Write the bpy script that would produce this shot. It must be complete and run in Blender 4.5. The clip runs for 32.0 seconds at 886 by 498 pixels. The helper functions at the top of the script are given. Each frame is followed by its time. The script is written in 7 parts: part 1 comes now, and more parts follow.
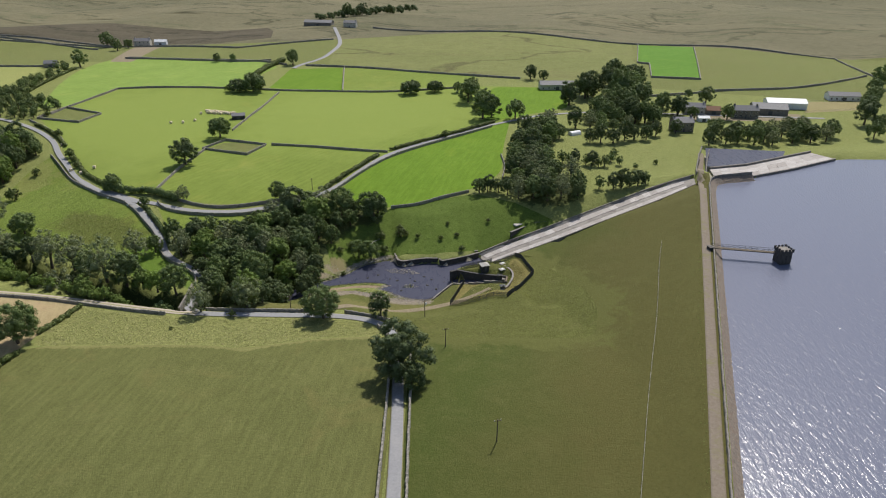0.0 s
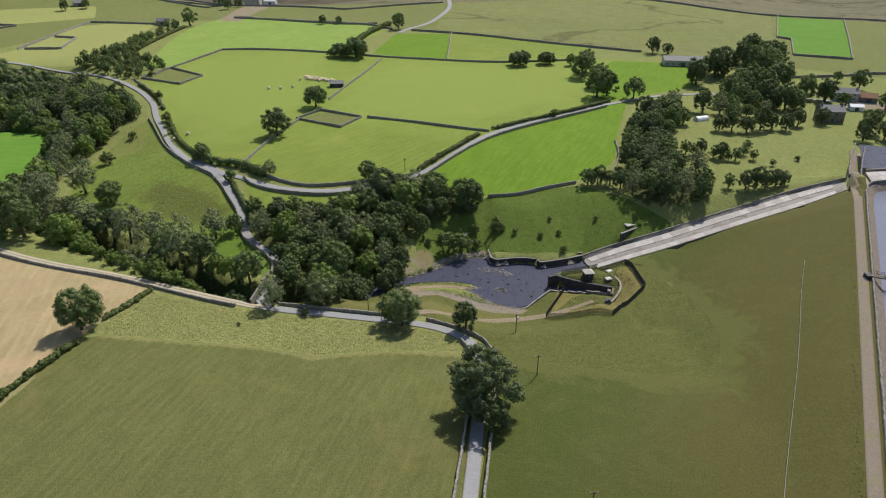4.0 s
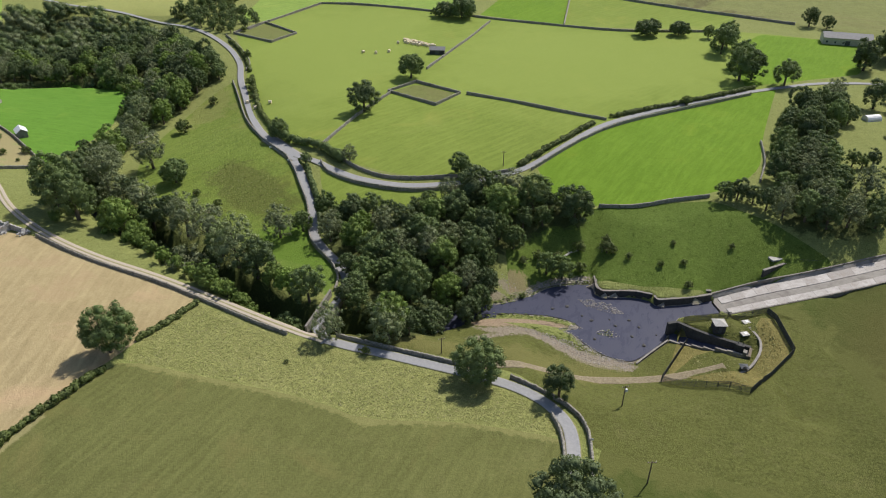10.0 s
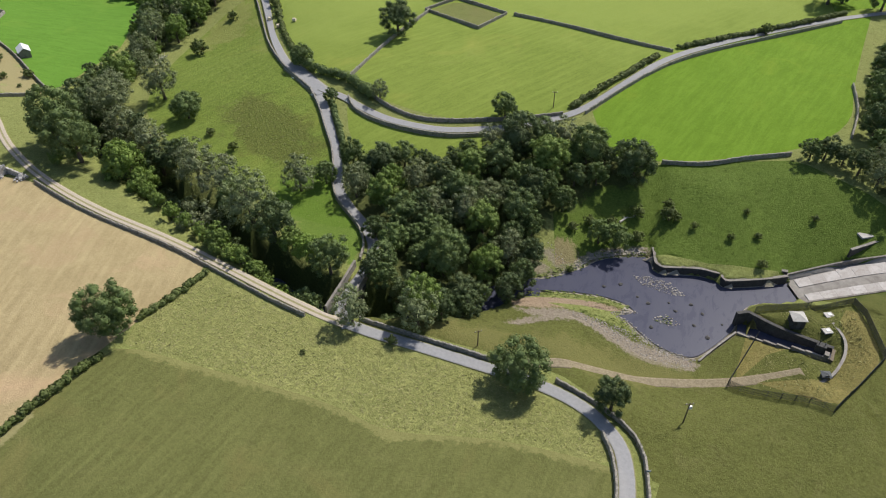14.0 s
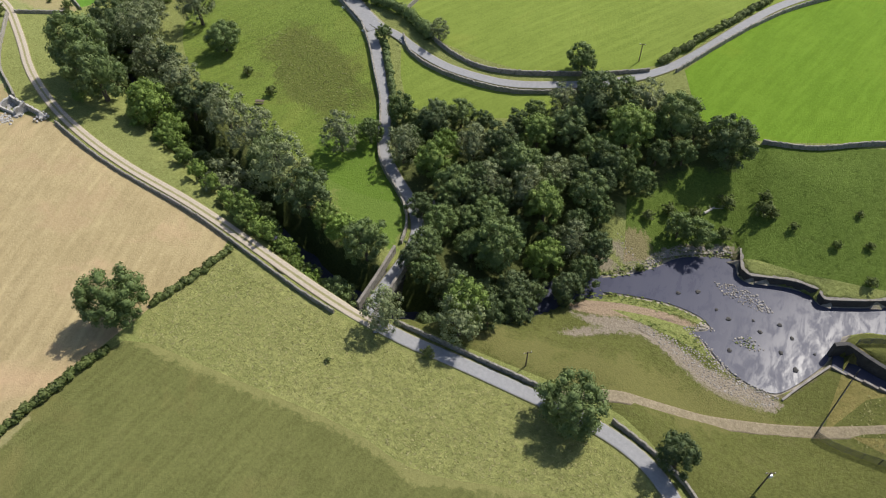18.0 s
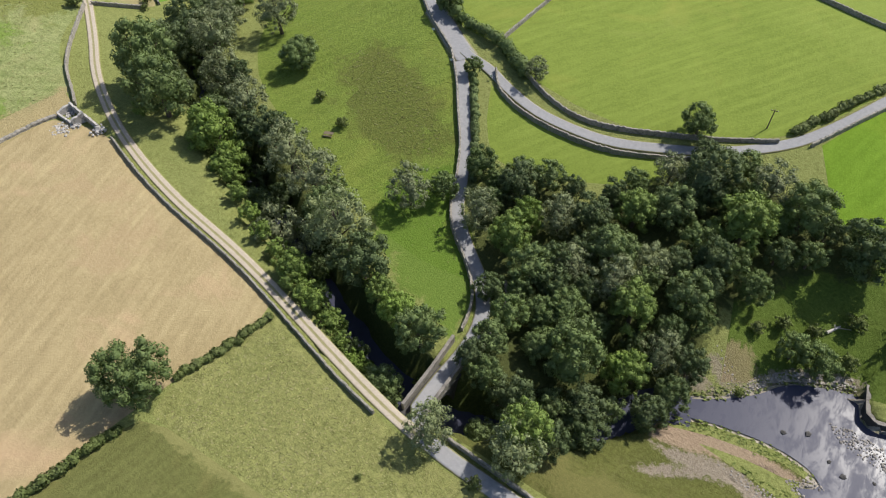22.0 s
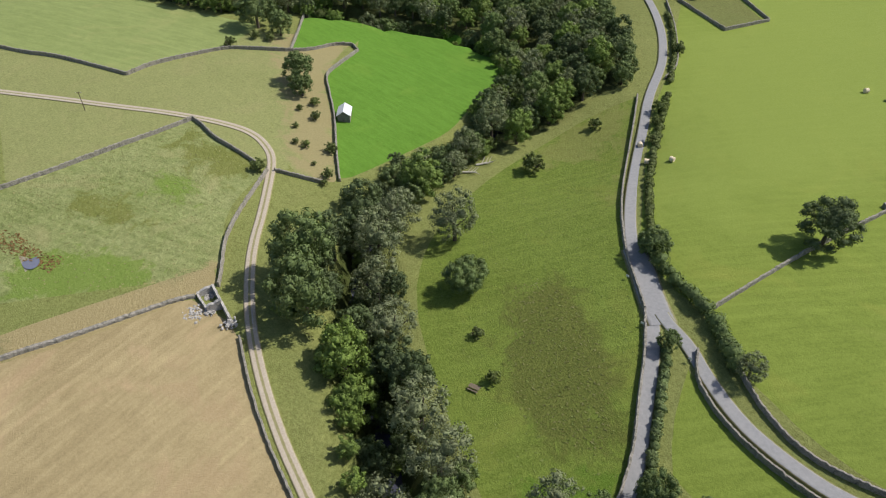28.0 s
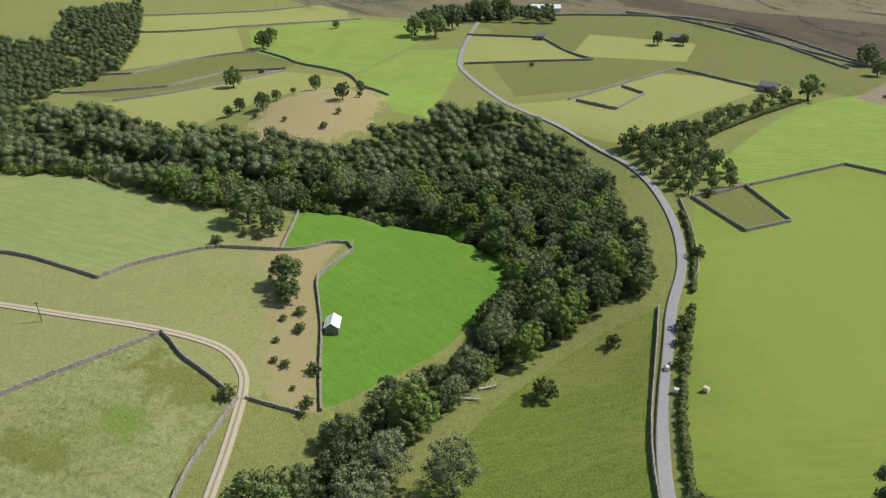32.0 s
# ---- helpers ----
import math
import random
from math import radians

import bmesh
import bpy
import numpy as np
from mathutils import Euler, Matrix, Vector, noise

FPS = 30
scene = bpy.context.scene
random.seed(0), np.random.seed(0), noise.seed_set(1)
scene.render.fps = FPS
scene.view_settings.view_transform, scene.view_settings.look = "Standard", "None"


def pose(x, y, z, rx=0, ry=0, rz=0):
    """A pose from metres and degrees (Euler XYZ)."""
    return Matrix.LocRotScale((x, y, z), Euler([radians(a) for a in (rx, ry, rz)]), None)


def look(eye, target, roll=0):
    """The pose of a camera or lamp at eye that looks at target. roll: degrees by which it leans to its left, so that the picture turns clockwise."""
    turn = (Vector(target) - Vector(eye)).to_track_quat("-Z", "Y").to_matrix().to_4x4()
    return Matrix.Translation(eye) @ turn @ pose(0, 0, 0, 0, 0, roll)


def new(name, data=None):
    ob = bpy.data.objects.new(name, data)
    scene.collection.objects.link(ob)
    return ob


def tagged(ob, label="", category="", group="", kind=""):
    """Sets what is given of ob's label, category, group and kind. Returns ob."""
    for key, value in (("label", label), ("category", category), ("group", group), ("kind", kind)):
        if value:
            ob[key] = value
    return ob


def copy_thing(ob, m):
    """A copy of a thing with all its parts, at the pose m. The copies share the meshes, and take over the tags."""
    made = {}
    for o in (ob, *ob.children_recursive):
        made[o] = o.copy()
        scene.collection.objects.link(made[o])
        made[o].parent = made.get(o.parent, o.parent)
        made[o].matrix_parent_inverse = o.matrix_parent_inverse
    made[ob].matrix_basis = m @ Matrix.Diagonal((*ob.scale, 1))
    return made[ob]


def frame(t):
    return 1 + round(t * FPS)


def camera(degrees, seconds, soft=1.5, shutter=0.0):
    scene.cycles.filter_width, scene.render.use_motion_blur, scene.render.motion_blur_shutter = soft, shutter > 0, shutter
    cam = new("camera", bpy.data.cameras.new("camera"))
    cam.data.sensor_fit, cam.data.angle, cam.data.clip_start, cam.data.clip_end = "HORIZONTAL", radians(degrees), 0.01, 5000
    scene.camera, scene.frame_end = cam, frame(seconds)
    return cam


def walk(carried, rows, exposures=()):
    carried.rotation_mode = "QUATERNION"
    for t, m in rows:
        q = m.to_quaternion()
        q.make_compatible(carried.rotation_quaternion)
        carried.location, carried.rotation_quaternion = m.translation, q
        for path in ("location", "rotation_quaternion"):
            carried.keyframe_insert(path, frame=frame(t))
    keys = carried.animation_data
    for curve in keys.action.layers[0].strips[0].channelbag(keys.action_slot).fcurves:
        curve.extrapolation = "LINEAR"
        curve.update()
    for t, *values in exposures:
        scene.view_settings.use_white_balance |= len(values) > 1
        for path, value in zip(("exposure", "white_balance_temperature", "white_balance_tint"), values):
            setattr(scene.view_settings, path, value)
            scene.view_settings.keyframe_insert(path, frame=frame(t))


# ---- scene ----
EXPOSURES = [(0.0, 0.02), (5.0, 0.08), (10.0, 0.12), (18.0, 0.25), (23.0, 0.30), (25.0, 0.20), (28.0, 0.05), (32.0, 0.03)]
# Drone path: seconds, x, y, z, heading to the left, tilt, roll
PATH = [
    (0, 0.00, 0.00, 120.00, 0.00, -24.93, 0.43),
    (0.5, 0.03, 3.87, 119.81, 0.85, -24.90, 0.32),
    (1, 0.02, 7.73, 119.61, 2.18, -24.85, 0.23),
    (1.5, -0.02, 11.59, 119.42, 3.67, -24.81, 0.17),
    (2, -0.06, 15.48, 119.21, 5.02, -24.90, 0.17),
    (2.5, -0.12, 19.38, 119.00, 6.12, -25.76, 0.21),
    (3, -0.23, 23.33, 118.79, 6.94, -26.74, 0.28),
    (3.5, -0.42, 27.29, 118.57, 7.77, -27.68, 0.32),
    (5.5, -1.69, 43.29, 117.68, 12.84, -27.78, 0.25),
    (6, -2.00, 47.30, 117.49, 13.73, -27.74, 0.26),
    (6.5, -2.41, 51.30, 117.33, 14.51, -27.82, 0.28),
    (7, -2.96, 55.25, 117.20, 15.17, -27.90, 0.31),
    (7.5, -3.68, 59.12, 117.12, 15.75, -28.17, 0.33),
    (8, -4.56, 62.90, 117.09, 16.23, -28.71, 0.34),
    (8.5, -5.56, 66.59, 117.10, 16.71, -29.27, 0.34),
    (9, -6.64, 70.22, 117.17, 17.24, -29.83, 0.35),
    (9.5, -7.72, 73.84, 117.28, 17.59, -30.79, 0.39),
    (10, -8.94, 77.44, 117.45, 17.98, -31.82, 0.42),
    (10.5, -10.30, 81.02, 117.67, 18.39, -32.84, 0.43),
    (11, -11.76, 84.57, 117.90, 18.79, -33.87, 0.44),
    (11.5, -13.29, 88.11, 118.14, 19.19, -34.88, 0.42),
    (12, -14.83, 91.64, 118.34, 19.60, -35.93, 0.40),
    (12.5, -16.30, 95.19, 118.51, 20.02, -36.95, 0.38),
    (13, -17.70, 98.78, 118.64, 20.32, -37.96, 0.40),
    (13.5, -19.16, 102.46, 118.73, 20.77, -38.99, 0.40),
    (14, -20.57, 106.20, 118.78, 21.17, -40.04, 0.42),
    (14.5, -21.91, 109.94, 118.82, 21.52, -41.13, 0.44),
    (16.5, -27.42, 124.48, 119.03, 24.82, -45.26, 0.29),
    (17, -28.80, 128.07, 119.02, 25.73, -46.26, 0.22),
    (17.5, -30.24, 131.65, 118.96, 26.65, -47.27, 0.16),
    (18, -31.80, 135.26, 118.88, 27.52, -48.29, 0.11),
    (18.5, -33.53, 138.91, 118.78, 28.42, -49.29, 0.06),
    (19, -35.38, 142.54, 118.68, 29.36, -50.22, -0.03),
    (19.5, -37.23, 146.11, 118.61, 30.29, -50.44, -0.08),
    (20, -39.09, 149.64, 118.56, 31.21, -50.47, -0.10),
    (20.5, -40.99, 153.13, 118.51, 32.18, -50.52, -0.11),
    (21, -42.95, 156.57, 118.44, 33.28, -50.55, -0.15),
    (21.5, -44.97, 159.95, 118.38, 34.86, -50.54, -0.21),
    (22, -47.13, 163.29, 118.31, 36.93, -50.51, -0.28),
    (22.5, -49.32, 166.58, 118.24, 38.84, -50.51, -0.36),
    (23, -51.57, 169.76, 118.16, 40.77, -50.44, -0.44),
    (23.5, -53.99, 172.75, 118.06, 42.77, -50.30, -0.48),
    (24, -56.53, 175.53, 117.95, 44.66, -49.93, -0.53),
    (24.5, -59.10, 178.21, 117.83, 46.45, -49.36, -0.56),
    (25, -61.74, 180.84, 117.73, 48.25, -48.34, -0.57),
    (25.5, -64.47, 183.41, 117.65, 49.92, -47.25, -0.56),
    (27.5, -75.81, 193.50, 117.46, 54.63, -42.19, -0.54),
    (28, -78.74, 195.95, 117.43, 55.19, -40.51, -0.51),
    (28.5, -81.84, 198.40, 117.40, 55.60, -38.84, -0.46),
    (29, -85.03, 200.83, 117.39, 55.62, -37.20, -0.41),
    (29.5, -88.27, 203.29, 117.38, 55.51, -35.58, -0.35),
    (30, -91.52, 205.73, 117.39, 55.46, -33.94, -0.31),
    (30.5, -94.70, 208.17, 117.42, 55.43, -32.30, -0.27),
    (31, -97.80, 210.64, 117.46, 55.42, -30.66, -0.23),
    (31.5, -100.83, 213.17, 117.50, 55.52, -29.03, -0.19),
    (32, -103.83, 215.75, 117.55, 55.64, -27.69, -0.13),
]
cam = camera(64.51, 32.0, 1.1)
walk(cam, [(t, pose(x, y, z) @ pose(0, 0, 0, 90 + tilt, 0, yaw) @ pose(0, 0, 0, 0, 0, roll))
           for t, x, y, z, yaw, tilt, roll in PATH], EXPOSURES)

# ---------------------------------------------------------------- light
world = bpy.data.worlds.new("sky")
scene.world = world
world.use_nodes = True
SUN_AZIMUTH, SUN_HEIGHT = 70.0, 50.0          # degrees from +x, and above the horizon
sky_node = world.node_tree.nodes.new("ShaderNodeTexSky")
sky_node.sky_type = "NISHITA"
sky_node.sun_disc = False
sky_node.sun_elevation = radians(SUN_HEIGHT)
sky_node.sun_rotation = radians(90 - SUN_AZIMUTH)
sky_node.air_density, sky_node.dust_density = 1.0, 1.5
background = world.node_tree.nodes["Background"]
background.inputs["Strength"].default_value = 0.10
world.node_tree.links.new(sky_node.outputs["Color"], background.inputs["Color"])
sun = new("sun", bpy.data.lights.new("sun", "SUN"))
sun.data.energy, sun.data.angle, sun.data.color = 4.1, radians(0.6), (1.0, 0.95, 0.87)
_a, _h = radians(SUN_AZIMUTH), radians(SUN_HEIGHT)
sun.matrix_world = look((0, 0, 300), (-math.cos(_a) * math.cos(_h), -math.sin(_a) * math.cos(_h), 300 - math.sin(_h)))
tagged(sun, kind="structure")

# ---------------------------------------------------------------- materials
def tree_of(name):
    m = bpy.data.materials.new(name)
    m.use_nodes = True
    t = m.node_tree
    return m, t, t.nodes["Principled BSDF"]


def node(t, kind, **values):
    n = t.nodes.new(kind)
    for key, value in values.items():
        n.inputs[key.replace("_", " ")].default_value = value
    return n


def noise_of(t, scale, detail=4.0, rough=0.6, distortion=0.0, vector=None):
    n = node(t, "ShaderNodeTexNoise", Scale=scale, Detail=detail, Roughness=rough, Distortion=distortion)
    if vector is not None:
        t.links.new(vector, n.inputs["Vector"])
    return n.outputs["Fac"]


def position(t):
    return t.nodes.new("ShaderNodeNewGeometry").outputs["Position"]


def span(t, value, a, b, c=0.0, d=1.0):
    n = t.nodes.new("ShaderNodeMapRange")
    n.clamp = True
    for i, v in enumerate((a, b, c, d)):
        n.inputs[i + 1].default_value = v
    t.links.new(value, n.inputs[0])
    return n.outputs[0]


def blend(t, factor, a, b, mode="MIX"):
    n = t.nodes.new("ShaderNodeMix")
    n.data_type, n.blend_type = "RGBA", mode
    for slot, v in ((0, factor), (6, a), (7, b)):
        if hasattr(v, "is_linked"):
            t.links.new(v, n.inputs[slot])
        elif slot == 0:
            n.inputs[0].default_value = v
        else:
            n.inputs[slot].default_value = (*v, 1)
    return n.outputs[2]


def bump_of(t, b, value, strength=0.5, distance=0.1):
    n = node(t, "ShaderNodeBump", Strength=strength, Distance=distance)
    t.links.new(value, n.inputs["Height"])
    t.links.new(n.outputs["Normal"], b.inputs["Normal"])


def turf_gloss(b):
    b.inputs["Roughness"].default_value = 0.95
    b.inputs["Specular IOR Level"].default_value = 0.12


def grass(name, low, high, dry=None, dryness=0.5, patch=0.05, stripe=None, stripe_gap=4.0, tuft=1.6, relief=0.25, lines=0.3, clump=0.0, grain=0.5):
    """Turf: two greens mottled at field, patch and tuft scale, dry patches, and faint broken mowing lines along stripe (degrees)."""
    m, t, b = tree_of(name)
    p = position(t)
    big = span(t, noise_of(t, patch, 5, 0.6, 0.6, p), 0.32, 0.68)
    middle = span(t, noise_of(t, 0.28, 6, 0.7, 0.8, p), 0.28, 0.72)
    fine = span(t, noise_of(t, tuft, 8, 0.85, 0, p), 0.37, 0.63)
    c = blend(t, big, low, high)
    if dry:
        spots = span(t, noise_of(t, patch * 2.3, 7, 0.75, 1.2, p), 0.62 - 0.3 * dryness, 0.95 - 0.3 * dryness)
        c = blend(t, spots, c, dry)
    worn = blend(t, middle, tuple(v * 0.78 for v in low), tuple(min(v * 1.15 + 0.006, 1) for v in high))
    c = blend(t, 0.35, c, worn)
    dark = blend(t, fine, tuple(v * 0.5 for v in low), tuple(min(v * 1.35 + 0.01, 1) for v in high))
    c = blend(t, grain, c, dark)
    if clump:
        c = blend(t, span(t, noise_of(t, 0.6, 6, 0.7, 0.4, p), 0.54, 0.68, 0, clump), c, tuple(v * 0.55 for v in low))
        c = blend(t, span(t, noise_of(t, 0.45, 6, 0.75, 0.6, p), 0.56, 0.70, 0, clump * 0.7), c, tuple(min(v * 1.5, 1) for v in high))
    if stripe is not None:
        turn = t.nodes.new("ShaderNodeMapping")
        turn.inputs["Rotation"].default_value = (0, 0, radians(stripe))
        t.links.new(p, turn.inputs["Vector"])
        w = node(t, "ShaderNodeTexWave", Scale=1.0 / stripe_gap / 1.57, Distortion=3.5, Detail=4.0)
        w.inputs["Detail Scale"].default_value = 0.25
        t.links.new(turn.outputs["Vector"], w.inputs["Vector"])
        mask = node(t, "ShaderNodeMath")
        mask.operation = "MULTIPLY"
        t.links.new(span(t, w.outputs["Fac"], 0.6, 1.0, 0, lines), mask.inputs[0])
        t.links.new(span(t, noise_of(t, 0.06, 5, 0.65, 0.5, p), 0.38, 0.66), mask.inputs[1])
        c = blend(t, mask.outputs[0], c, tuple(min(v * 1.5 + 0.012, 1) for v in high))
        lie = t.nodes.new("ShaderNodeMapping")
        lie.inputs["Scale"].default_value = (1.0, 0.14, 1.0)
        t.links.new(turn.outputs["Vector"], lie.inputs["Vector"])
        swath = noise_of(t, 0.55, 6, 0.7, 0.5, lie.outputs["Vector"])
        c = blend(t, span(t, swath, 0.48, 0.72, 0, 0.32), c, tuple(min(v * 1.28 + 0.01, 1) for v in high))
        c = blend(t, span(t, swath, 0.5, 0.3, 0, 0.3), c, tuple(v * 0.75 for v in low))
        worn_spots = span(t, noise_of(t, 0.045, 5, 0.6, 1.0, p), 0.56, 0.72, 0, 0.5)
        c = blend(t, worn_spots, c, tuple(a * q for a, q in zip(high, (1.35, 1.12, 1.3))))
    t.links.new(c, b.inputs["Base Color"])
    turf_gloss(b)
    bump_of(t, b, noise_of(t, tuft, 7, 0.8, 0, p), 0.9, relief)
    return m


def mineral(name, low, high, grain=3.0, rough=0.9, relief=0.05, stain=None, stain_scale=0.4):
    m, t, b = tree_of(name)
    p = position(t)
    c = blend(t, span(t, noise_of(t, grain, 6, 0.7, 0.3, p), 0.3, 0.7), low, high)
    if stain:
        c = blend(t, span(t, noise_of(t, stain_scale, 5, 0.65, 0.8, p), 0.5, 0.72), c, stain)
    t.links.new(c, b.inputs["Base Color"])
    b.inputs["Roughness"].default_value = rough
    bump_of(t, b, noise_of(t, grain * 2, 6, 0.7, 0, p), 0.6, relief)
    return m


def leaf(name, low, high):
    m, t, b = tree_of(name)
    g = t.nodes.new("ShaderNodeNewGeometry")
    o = t.nodes.new("ShaderNodeObjectInfo")
    c = blend(t, span(t, g.outputs["Random Per Island"], 0, 1, 0.2, 0.8), low, high)
    grey = tuple((v * 0.9 + q) * 0.6 for v, q in zip(high, (0.11, 0.12, 0.085)))
    c = blend(t, span(t, o.outputs["Random"], 0, 0.4, 0.6, 0), c, tuple(v * 0.8 for v in low))
    c = blend(t, span(t, o.outputs["Random"], 0.45, 0.75, 0, 0.55), c, grey)
    c = blend(t, span(t, o.outputs["Random"], 0.84, 0.95, 0, 0.6), c, tuple(v * q for v, q in zip(high, (1.0, 1.12, 0.8))))
    g2 = position(t)
    c = blend(t, span(t, noise_of(t, 0.11, 3, 0.5, 0, g2), 0.45, 0.62, 0, 0.45), c, grey)
    c = blend(t, span(t, noise_of(t, 0.09, 3, 0.5, 1.0, g2), 0.52, 0.66, 0, 0.4), c, tuple(v * 0.85 for v in low))
    p = position(t)
    c = blend(t, span(t, noise_of(t, 0.5, 3, 0.6, 0, p), 0.35, 0.7, 0, 0.55), c, tuple(v * 0.6 + q * 0.75 for v, q in zip(low, high)))
    c = blend(t, span(t, noise_of(t, 3.2, 5, 0.8, 0, p), 0.34, 0.62, 0.5, 0), c, tuple(v * 0.5 for v in low))
    b.inputs["Roughness"].default_value = 0.62
    b.inputs["Specular IOR Level"].default_value = 0.2
    bump_of(t, b, noise_of(t, 3.0, 5, 0.8, 0, p), 0.6, 0.12)
    t.links.new(c, b.inputs["Base Color"])
    thin = t.nodes.new("ShaderNodeBsdfTranslucent")
    t.links.new(blend(t, 0.35, c, (0.20, 0.26, 0.04)), thin.inputs["Color"])
    both = node(t, "ShaderNodeMixShader", Fac=0.22)
    t.links.new(b.outputs[0], both.inputs[1])
    t.links.new(thin.outputs[0], both.inputs[2])
    t.links.new(both.outputs[0], t.nodes["Material Output"].inputs["Surface"])
    return m


M = {}
M["valley"] = grass("valley_grass", (0.195, 0.222, 0.062), (0.250, 0.272, 0.090), (0.23, 0.21, 0.08), 0.45, 0.045, relief=0.5, clump=0.55)
M["bank"] = grass("bank_grass", (0.122, 0.180, 0.025), (0.180, 0.236, 0.044), (0.165, 0.160, 0.045), 0.5, 0.03, 20, 9.0, relief=0.5, lines=0.08, clump=0.4)
M["near"] = grass("near_field_grass", (0.104, 0.113, 0.034), (0.142, 0.148, 0.047), (0.25, 0.225, 0.10), 0.25, 0.03, 4, 5.0, lines=0.2, grain=0.4)
M["rough"] = grass("rough_grass", (0.182, 0.200, 0.060), (0.268, 0.275, 0.095), (0.37, 0.33, 0.16), 0.45, 0.07, tuft=0.9, relief=0.6, clump=0.6)
M["tan"] = grass("hay_stubble", (0.31, 0.243, 0.125), (0.39, 0.315, 0.172), (0.50, 0.40, 0.225), 0.4, 0.03, -22, 7.0, lines=0.25, grain=0.22)
M["meadow"] = grass("meadow_grass", (0.158, 0.216, 0.034), (0.202, 0.258, 0.048), (0.25, 0.26, 0.08), 0.25, 0.02, 30, 7.0, lines=0.22, grain=0.3)
M["green"] = grass("lush_grass", (0.112, 0.205, 0.014), (0.148, 0.245, 0.021), None, 0, 0.03, 15, 8.0, lines=0.12, grain=0.22)
M["bright"] = grass("bright_grass", (0.092, 0.205, 0.022), (0.124, 0.248, 0.032), None, 0, 0.025, 75, 6.0, lines=0.05, grain=0.22)
M["fresh"] = grass("fresh_grass", (0.185, 0.278, 0.052), (0.235, 0.328, 0.070), (0.24, 0.26, 0.10), 0.25, 0.03, 40, 9.0, lines=0.22, grain=0.3)
M["marsh"] = grass("marsh_grass", (0.170, 0.215, 0.058), (0.31, 0.33, 0.145), (0.12, 0.21, 0.025), 0.55, 0.05, 55, 9.0, tuft=0.8, relief=0.6, lines=0.1, clump=0.45, grain=0.4)
M["pale"] = grass("pale_pasture", (0.215, 0.235, 0.085), (0.27, 0.285, 0.112), (0.34, 0.28, 0.15), 0.4, 0.025)
M["earth"] = grass("worn_brown_pasture", (0.275, 0.24, 0.11), (0.345, 0.30, 0.15), (0.22, 0.215, 0.07), 0.4, 0.06, relief=0.5, clump=0.4)
M["pasture"] = grass("rough_pasture", (0.150, 0.175, 0.050), (0.195, 0.212, 0.068), (0.21, 0.17, 0.08), 0.5, 0.018, relief=0.5, clump=0.4)
def dam_turf():
    """Browner turf high on the dam, greener towards its foot and the field beyond; all its colours darkened to stand in
    for cloud shade.
    """
    m, t, b = tree_of("dam_turf")
    p = position(t)
    off = t.nodes.new("ShaderNodeVectorMath")
    off.operation = "DOT_PRODUCT"
    off.inputs[1].default_value = (-0.0953, 0.0302, 0)
    t.links.new(p, off.inputs[0])
    mix = node(t, "ShaderNodeMath")
    t.links.new(off.outputs["Value"], mix.inputs[0])
    t.links.new(span(t, noise_of(t, 0.03, 5, 0.6, 0.5, p), 0.2, 0.8, -1.6, 1.6), mix.inputs[1])
    c = blend(t, span(t, mix.outputs[0], 0.6, 4.2), (0.094, 0.086, 0.026), (0.060, 0.083, 0.016))
    c = blend(t, span(t, noise_of(t, 0.07, 7, 0.75, 1.2, p), 0.48, 0.75, 0, 0.45), c, (0.13, 0.13, 0.045))
    c = blend(t, span(t, noise_of(t, 0.35, 7, 0.75, 0.6, p), 0.55, 0.7, 0, 0.35), c, (0.085, 0.10, 0.025))
    c = blend(t, span(t, noise_of(t, 1.6, 7, 0.8, 0, p), 0.32, 0.68, 0, 0.42), c, (0.135, 0.138, 0.046))
    c = blend(t, span(t, noise_of(t, 1.1, 7, 0.8, 0, p), 0.5, 0.72, 0, 0.5), c, (0.045, 0.055, 0.014))
    t.links.new(c, b.inputs["Base Color"])
    turf_gloss(b)
    bump_of(t, b, noise_of(t, 1.6, 7, 0.8, 0, p), 0.9, 0.3)
    return m


M["dam_grass"] = dam_turf()
M["olive"] = grass("olive_pasture", (0.094, 0.105, 0.026), (0.134, 0.142, 0.038), (0.21, 0.18, 0.085), 0.4, 0.07, relief=0.5, clump=0.45)
M["lawn"] = grass("deep_green_bank", (0.082, 0.130, 0.018), (0.118, 0.168, 0.030), (0.15, 0.155, 0.05), 0.3, 0.07, relief=0.5, clump=0.6)


